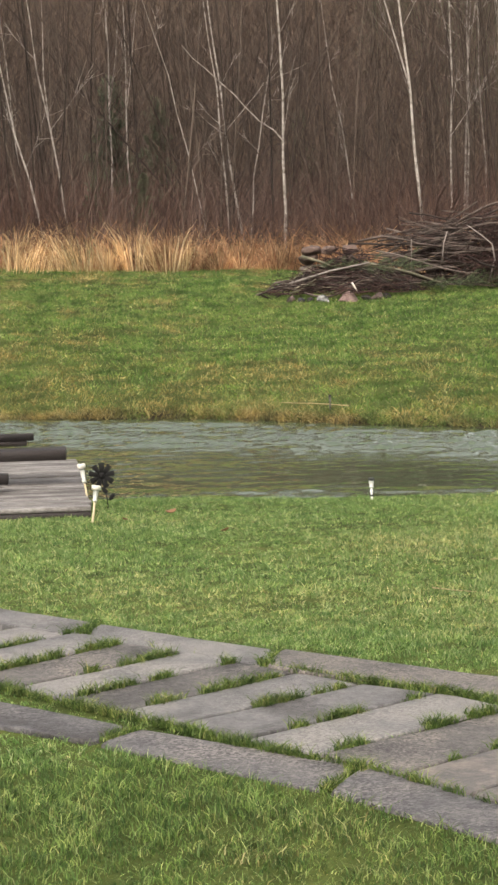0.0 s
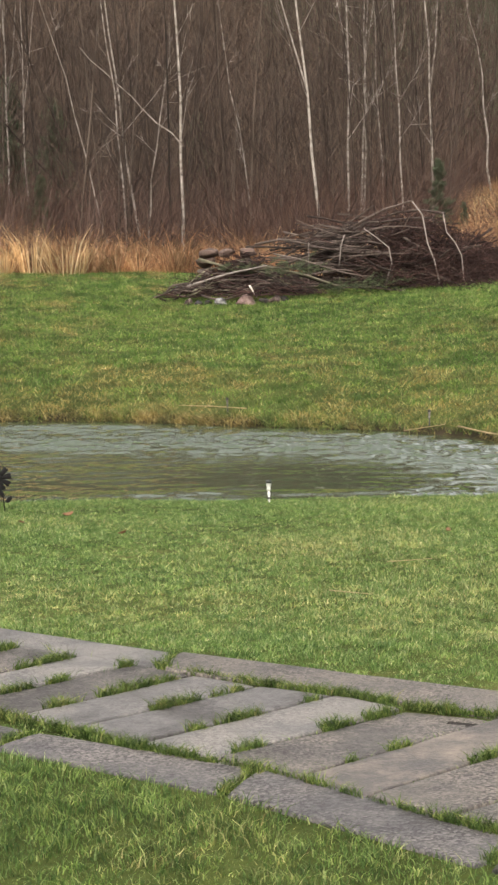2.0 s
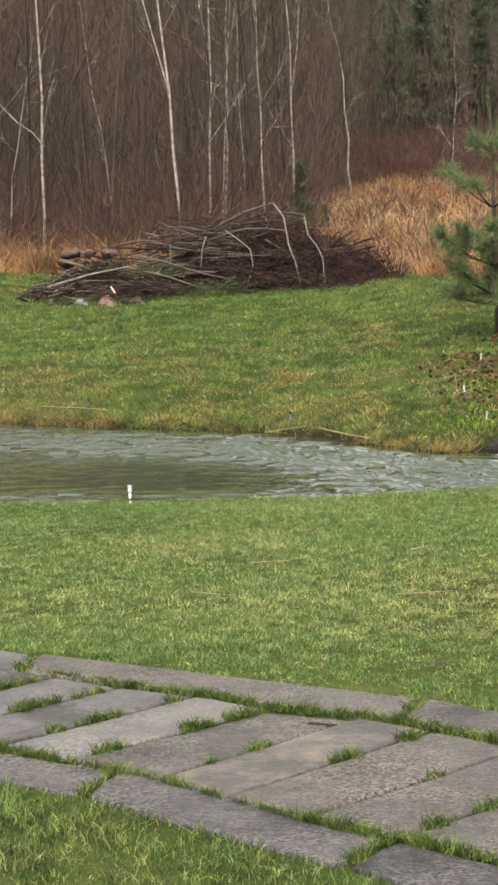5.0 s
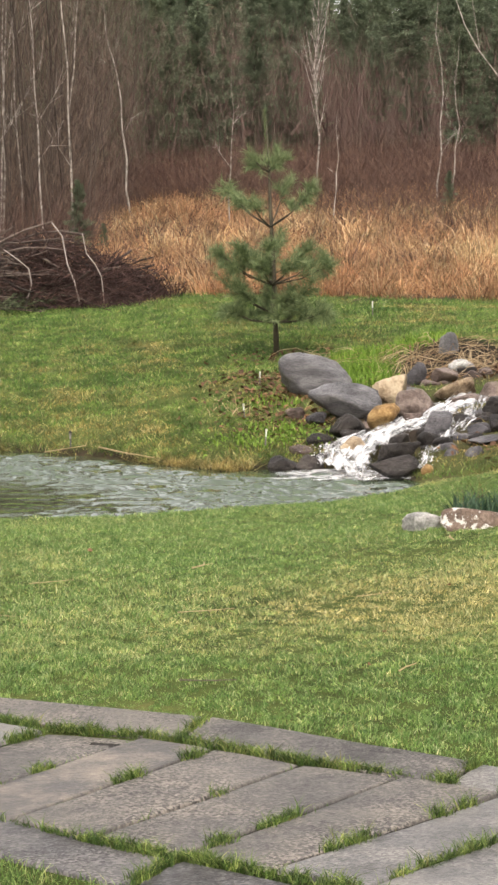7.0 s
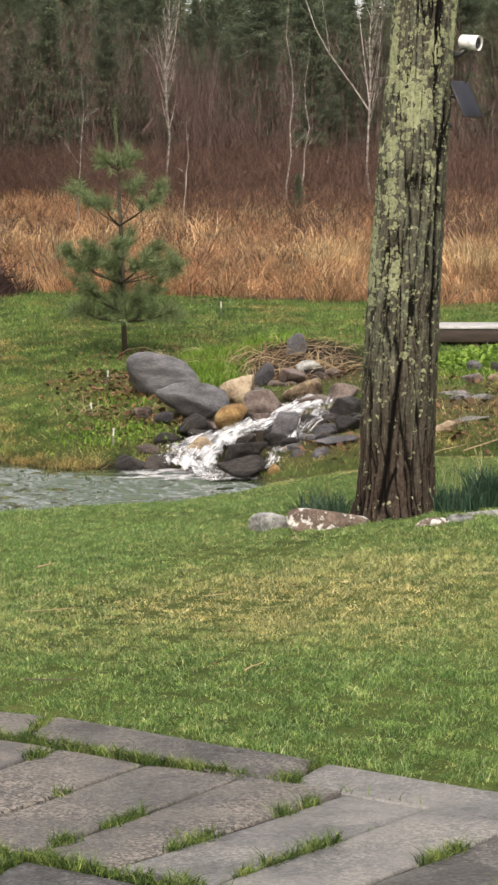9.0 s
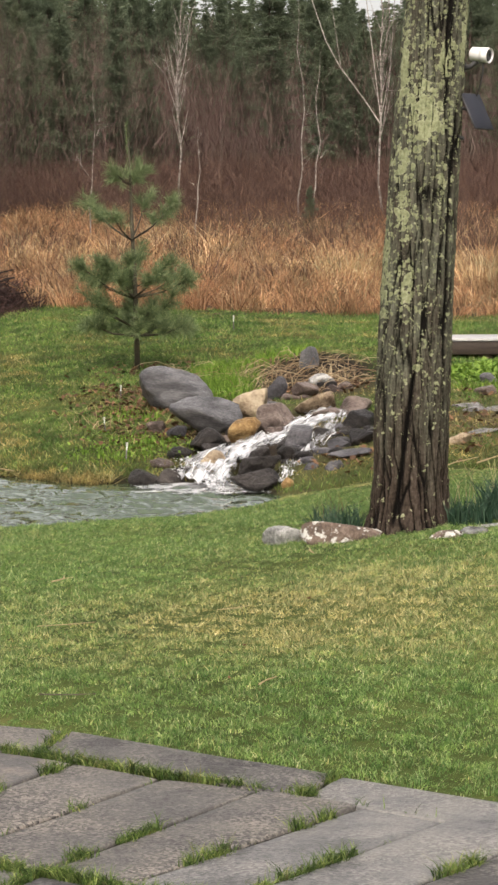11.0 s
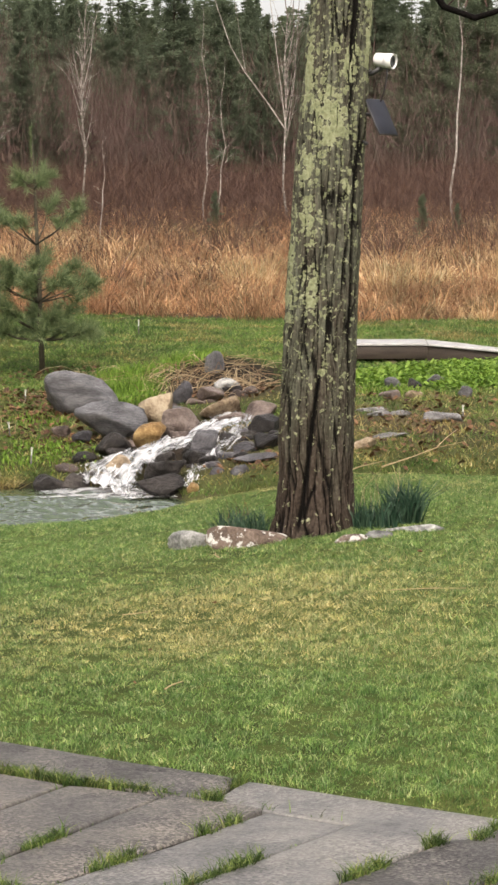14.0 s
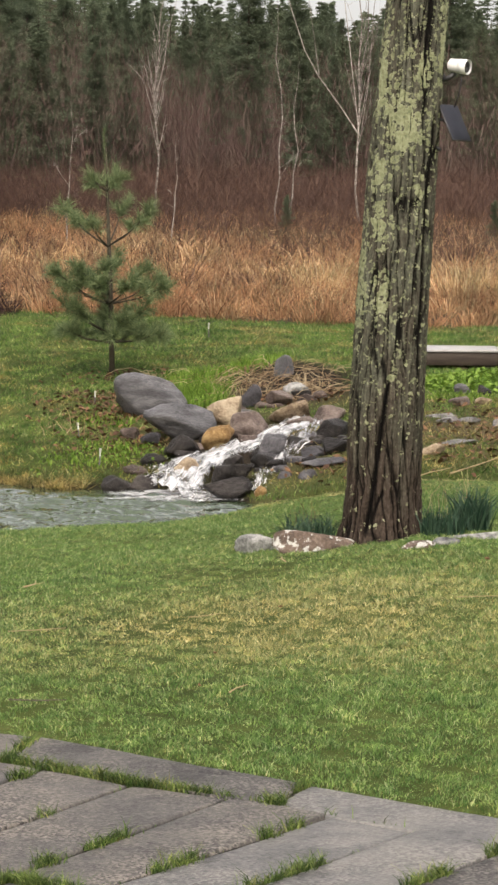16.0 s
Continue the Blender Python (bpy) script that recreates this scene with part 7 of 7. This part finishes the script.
for x, y, n, r, h in ((10.1, 24.5, 2600, 0.42, 0.14), (10.8, 24.8, 3000, 0.45, 0.15), (11.5, 24.5, 2600, 0.45, 0.14), (10.5, 23.8, 1600, 0.38, 0.1), (9.6, 24.5, 1300, 0.28, 0.12), (11.1, 23.8, 1400, 0.4, 0.1), (12.0, 25.0, 1600, 0.4, 0.12)):
    leaf_carpet(x, y, n, r, h, "low carpet of bright green leafy weeds on the bank")
for x, y, n, r, h in ((5.2, 23.0, 420, 0.38, 0.09), (5.5, 22.5, 320, 0.28, 0.09), (4.9, 22.6, 240, 0.35, 0.08), (6.95, 25.5, 600, 0.2, 0.12)):
    leaf_carpet(x, y, n, r, h, "leafy green weeds among the boulders", 0.6)
for x, y, n, r, h in ((6.95, 25.4, 260, 0.28, 0.22), (7.1, 26.3, 300, 0.5, 0.2), (6.6, 25.9, 160, 0.3, 0.18), (7.9, 27.2, 240, 0.5, 0.16), (5.55, 24.6, 160, 0.35, 0.13), (5.3, 23.2, 90, 0.35, 0.12), (5.0, 22.6, 80, 0.32, 0.11), (5.5, 22.9, 90, 0.3, 0.12), (4.7, 22.6, 50, 0.3, 0.09),
                      (10.1, 24.6, 250, 0.6, 0.13), (10.9, 24.9, 250, 0.6, 0.14), (11.3, 24.4, 250, 0.6, 0.13), (9.4, 23.3, 220, 0.4, 0.12), (11.8, 25.0, 350, 0.5, 0.14)):
    clump("bank_weed", x, y, n, r, h * 0.4, h, 0.022, 0.9, WEED, "fresh bright green weeds on the bank", "weeds", "bank weeds")
for x, y, n, r, h in ((7.5, 25.6, 50, 0.4, 0.35), (8.3, 25.6, 30, 0.3, 0.3), (5.1, 24.3, 26, 0.4, 0.25)):
    clump("stalk_clump", x, y, n, r, h * 0.3, h, 0.012, 2.4, STRAW, "bent pale dead stalks above the stream", "stalks", "dead stalks")


def stalk_tangle(x, y, n, rx, ry, label):
    """Dead stalks lying bent over one another."""
    b = Build()
    for k in range(n):
        px, py = rng.normal(0, rx), rng.normal(0, ry)
        a, length = rng.uniform(0, 6.28), rng.uniform(0.25, 0.75)
        q = np.array([math.cos(a), math.sin(a) * 0.7]) * length
        z0, z1 = ground_z(x + px, y + py), ground_z(x + px + q[0], y + py + q[1])
        rise = rng.uniform(0.01, 0.13)
        b.tube([(px, py, z0 - ground_z(x, y)), (px + q[0] * 0.4, py + q[1] * 0.4, z0 + rise - ground_z(x, y)), (px + q[0] * 0.75, py + q[1] * 0.75, (z0 + z1) / 2 + rise * 0.9 - ground_z(x, y)), (px + q[0], py + q[1], z1 + 0.02 - ground_z(x, y))], rng.uniform(0.0018, 0.0045) * np.array([1, 0.9, 0.8, 0.5]), 4, False)
    ob = solid("stalk_tangle", b, STRAW, label, "stalks", "dead stalks", "stuff")
    ob.matrix_world = pose(x, y, ground_z(x, y))


clump("bank_weed", 6.98, 25.9, 700, 0.24, 0.1, 0.3, 0.016, 0.8, WEED, "dense tuft of bright green blades behind the boulders", "weeds", "bank weeds")
clump("bank_weed", 7.35, 27.4, 500, 0.4, 0.08, 0.22, 0.016, 0.9, WEED, "fresh bright green weeds on the bank", "weeds", "bank weeds")
clump("bank_weed", 8.3, 27.6, 500, 0.45, 0.06, 0.18, 0.016, 0.9, WEED, "fresh bright green weeds on the bank", "weeds", "bank weeds")
stalk_tangle(7.75, 26.5, 75, 0.26, 0.35, "bent tan dead stalks fallen over the stream bank")
stalk_tangle(8.6, 26.3, 34, 0.3, 0.3, "bent tan dead stalks lying over dark soil")
stalk_tangle(7.1, 27.6, 40, 0.3, 0.4, "bent tan dead stalks lying in the weeds")
stalk_tangle(7.25, 25.3, 22, 0.32, 0.35, "bent tan dead stalks lying in a tangle above the stream")
stalk_tangle(8.25, 25.3, 60, 0.22, 0.3, "bent tan dead stalks lying over dark soil")
stalk_tangle(6.7, 26.6, 40, 0.3, 0.3, "bent tan dead stalks lying in the weeds")


def litter(name, spots, size, label):
    b = Build()
    for cx, cy, r, n in spots:
        for k in range(n):
            x, y = cx + rng.normal(0, r), cy + rng.normal(0, r)
            s = size * rng.uniform(0.6, 1.3)
            a, t = rng.uniform(0, 6.28), rng.normal(0, 0.35, 2)
            e1 = np.array([math.cos(a), math.sin(a), t[0]]) * s
            e2 = np.array([-math.sin(a), math.cos(a), t[1]]) * s * 0.6
            c = np.array([x, y, ground_z(x, y) + 0.03])
            lift = np.array([0, 0, 0.2 * s])
            b.add([c - e1, c - e2 * 0.9 + lift, c + e1 * 0.3 - e2, c + e1, c + e2 + lift, c - e1 * 0.3 + e2 * 0.8], [(0, 1, 5), (1, 2, 5), (2, 4, 5), (2, 3, 4)])
    solid(name, b, LEAF_BROWN, label, "leaves", kind="stuff", smooth_shade=False)


litter("fallen_leaves", [(6.0, 26.4, 0.4, 320), (5.65, 25.0, 0.32, 260), (5.5, 23.4, 0.35, 160), (6.6, 28.2, 0.4, 110), (5.4, 24.0, 0.4, 70), (8.6, 20.8, 0.6, 150), (8.0, 19.8, 0.5, 120), (9.5, 22.3, 0.5, 120), (6.9, 20.4, 0.3, 60), (7.9, 24.9, 0.35, 160)], 0.04, "reddish brown fallen leaves on the bank")


def lawn_leaf(x, y, s, label="single curled brown leaf lying on the lawn"):
    v, f = BALL[2]
    v = v * np.array([s, s * 0.6, s * 0.16])
    v[:, 2] += 0.35 * (v[:, 0] ** 2 + 0.5 * v[:, 1] ** 2) / s
    ob = solid("fallen_leaf", Build().add(v, f), LEAF_BROWN, label, "leaf", "leaves on the lawn")
    ob.matrix_world = pose(x, y, ground_z(x, y) + 0.045, rng.uniform(-20, 20), rng.uniform(-20, 20), rng.uniform(0, 360))


for x, y, s in ((-0.60, 16.15, 0.045), (-0.18, 14.32, 0.035), (2.29, 8.42, 0.012), (1.95, 14.1, 0.03), (-0.9, 15.4, 0.03), (2.6, 9.3, 0.016), (3.4, 10.9, 0.02), (5.2, 12.4, 0.03)):
    lawn_leaf(x, y, s)


def fallen_twig(x0, y0, x1, y1, r, label="dry pale twig lying in the grass", lift=0.035, m=STRAW):
    a, b = np.array([x0, y0, ground_z(x0, y0) + lift]), np.array([x1, y1, ground_z(x1, y1) + lift])
    bend = np.array([-(y1 - y0), x1 - x0, 0]) * rng.uniform(-0.12, 0.12)
    c = (a + b) / 2
    pts = np.array([a, (a + c) / 2 + bend * 0.6, c + bend, (b + c) / 2 + bend * 0.4, b]) - c
    bld = Build().tube(pts, r * np.linspace(1, 0.5, 5), 6)
    q = pts[2] + bend * 1.5 + (pts[4] - pts[2]) * 0.4
    bld.tube([pts[2], q], [r * 0.5, r * 0.2], 5)
    ob = solid("fallen_twig", bld, m, label, "twig", "twigs on the lawn")
    ob.location = Vector(c)


fallen_twig(1.50, 8.36, 1.72, 8.30, 0.003, m=STICK)
fallen_twig(2.38, 8.30, 2.50, 8.45, 0.004)
fallen_twig(1.35, 12.3, 1.62, 12.4, 0.003, lift=0.02)
fallen_twig(0.9, 10.9, 1.1, 10.7, 0.003, lift=0.02)
fallen_twig(2.35, 12.6, 2.5, 13.0, 0.006)
fallen_twig(2.9, 10.9, 3.1, 11.0, 0.003, lift=0.02)
fallen_twig(4.4, 10.9, 4.8, 10.8, 0.003, lift=0.02)
fallen_twig(1.9, 10.6, 2.2, 10.65, 0.003, lift=0.02)
fallen_twig(3.41, 23.75, 3.85, 22.75, 0.010, "pale stick lying along the far shore", 0.06)
fallen_twig(2.9, 24.5, 3.3, 24.0, 0.007, "pale stick lying along the far shore", 0.05)
fallen_twig(7.5, 18.8, 8.85, 20.14, 0.008, "long bare pole lying on the bank", 0.05)
fallen_twig(7.0, 18.5, 7.6, 19.0, 0.007, "long bare pole lying on the bank", 0.05)
fallen_twig(1.2, 26.2, 0.4, 26.9, 0.008, "pale stick lying along the far shore", 0.05)
fallen_twig(4.15, 13.2, 4.22, 13.5, 0.006, "short pale forked twig in the grass", 0.06)


# ---- the slab path ----
def slab_mesh(c, thick, seed):
    """One paving slab: uneven rim, rounded arris and a slightly hollow face."""
    r = np.random.default_rng(seed)
    mid_c, rim = c.mean(0), []
    for i in range(4):
        a, b = c[i], c[(i + 1) % 4]
        n = max(4, int(np.hypot(*(b - a)) / 0.07))
        for k in range(n):
            p = a + (b - a) * k / n
            pull = 0.012 if k == 0 else 0.0
            rim.append(p + (mid_c - p) / np.linalg.norm(mid_c - p) * (pull + abs(r.normal(0, 0.003))))
    rim = np.array(rim)
    n = len(rim)
    inward = (mid_c - rim) / np.linalg.norm(mid_c - rim, axis=1)[:, None]
    tilt = r.normal(0, 0.006, 2)
    top = thick + (rim - mid_c) @ tilt
    rings = [np.c_[rim, np.full(n, -0.06)], np.c_[rim, top - 0.009], np.c_[rim + inward * 0.003, top - 0.003], np.c_[rim + inward * 0.010, top], np.c_[rim + inward * 0.06, top + r.normal(0, 0.0012, n)]]
    v = np.concatenate(rings + [np.array([[*mid_c, thick]])])
    f = []
    for k in range(4):
        for i in range(n):
            a, b = k * n + i, k * n + (i + 1) % n
            f += [(a, b, a + n), (b, b + n, a + n)]
    f += [(4 * n + i, 4 * n + (i + 1) % n, 5 * n) for i in range(n)]
    if sum(c[i][0] * c[(i + 1) % 4][1] - c[(i + 1) % 4][0] * c[i][1] for i in range(4)) < 0:
        f = [t[::-1] for t in f]
    return Build().add(v, f)


path = thing("pavement", (0.6, 7.2, 0), "weathered concrete slab path with grassy joints", "path", kind="structure")
bed = Build()
for p, q in zip(JOINTS, JOINTS[1:]):
    bed.add([(p[0] - 0.6, p[1] - 7.2, 0.004), (q[0] - 0.6, q[1] - 7.2, 0.004), (q[2] - 0.6, q[3] - 7.2, 0.004), (p[2] - 0.6, p[3] - 7.2, 0.004)], [(0, 1, 2), (0, 2, 3)])
part("bedding", bed, SOIL, path, "dark damp soil in the joints")
for i, (c, sort) in enumerate(SLABS):
    sm = SLAB_WARM if i == 9 else SLAB_SMOOTH if i in (0, 1, 3, 5, 6, 7, 13, 14, 17, 18, 21) else SLAB_DARK if i >= 23 else SLAB_COARSE
    part("paving_slab", slab_mesh(c - np.array([0.6, 7.2]), 0.012 + 0.007 * rng.random(), i), sm, path)
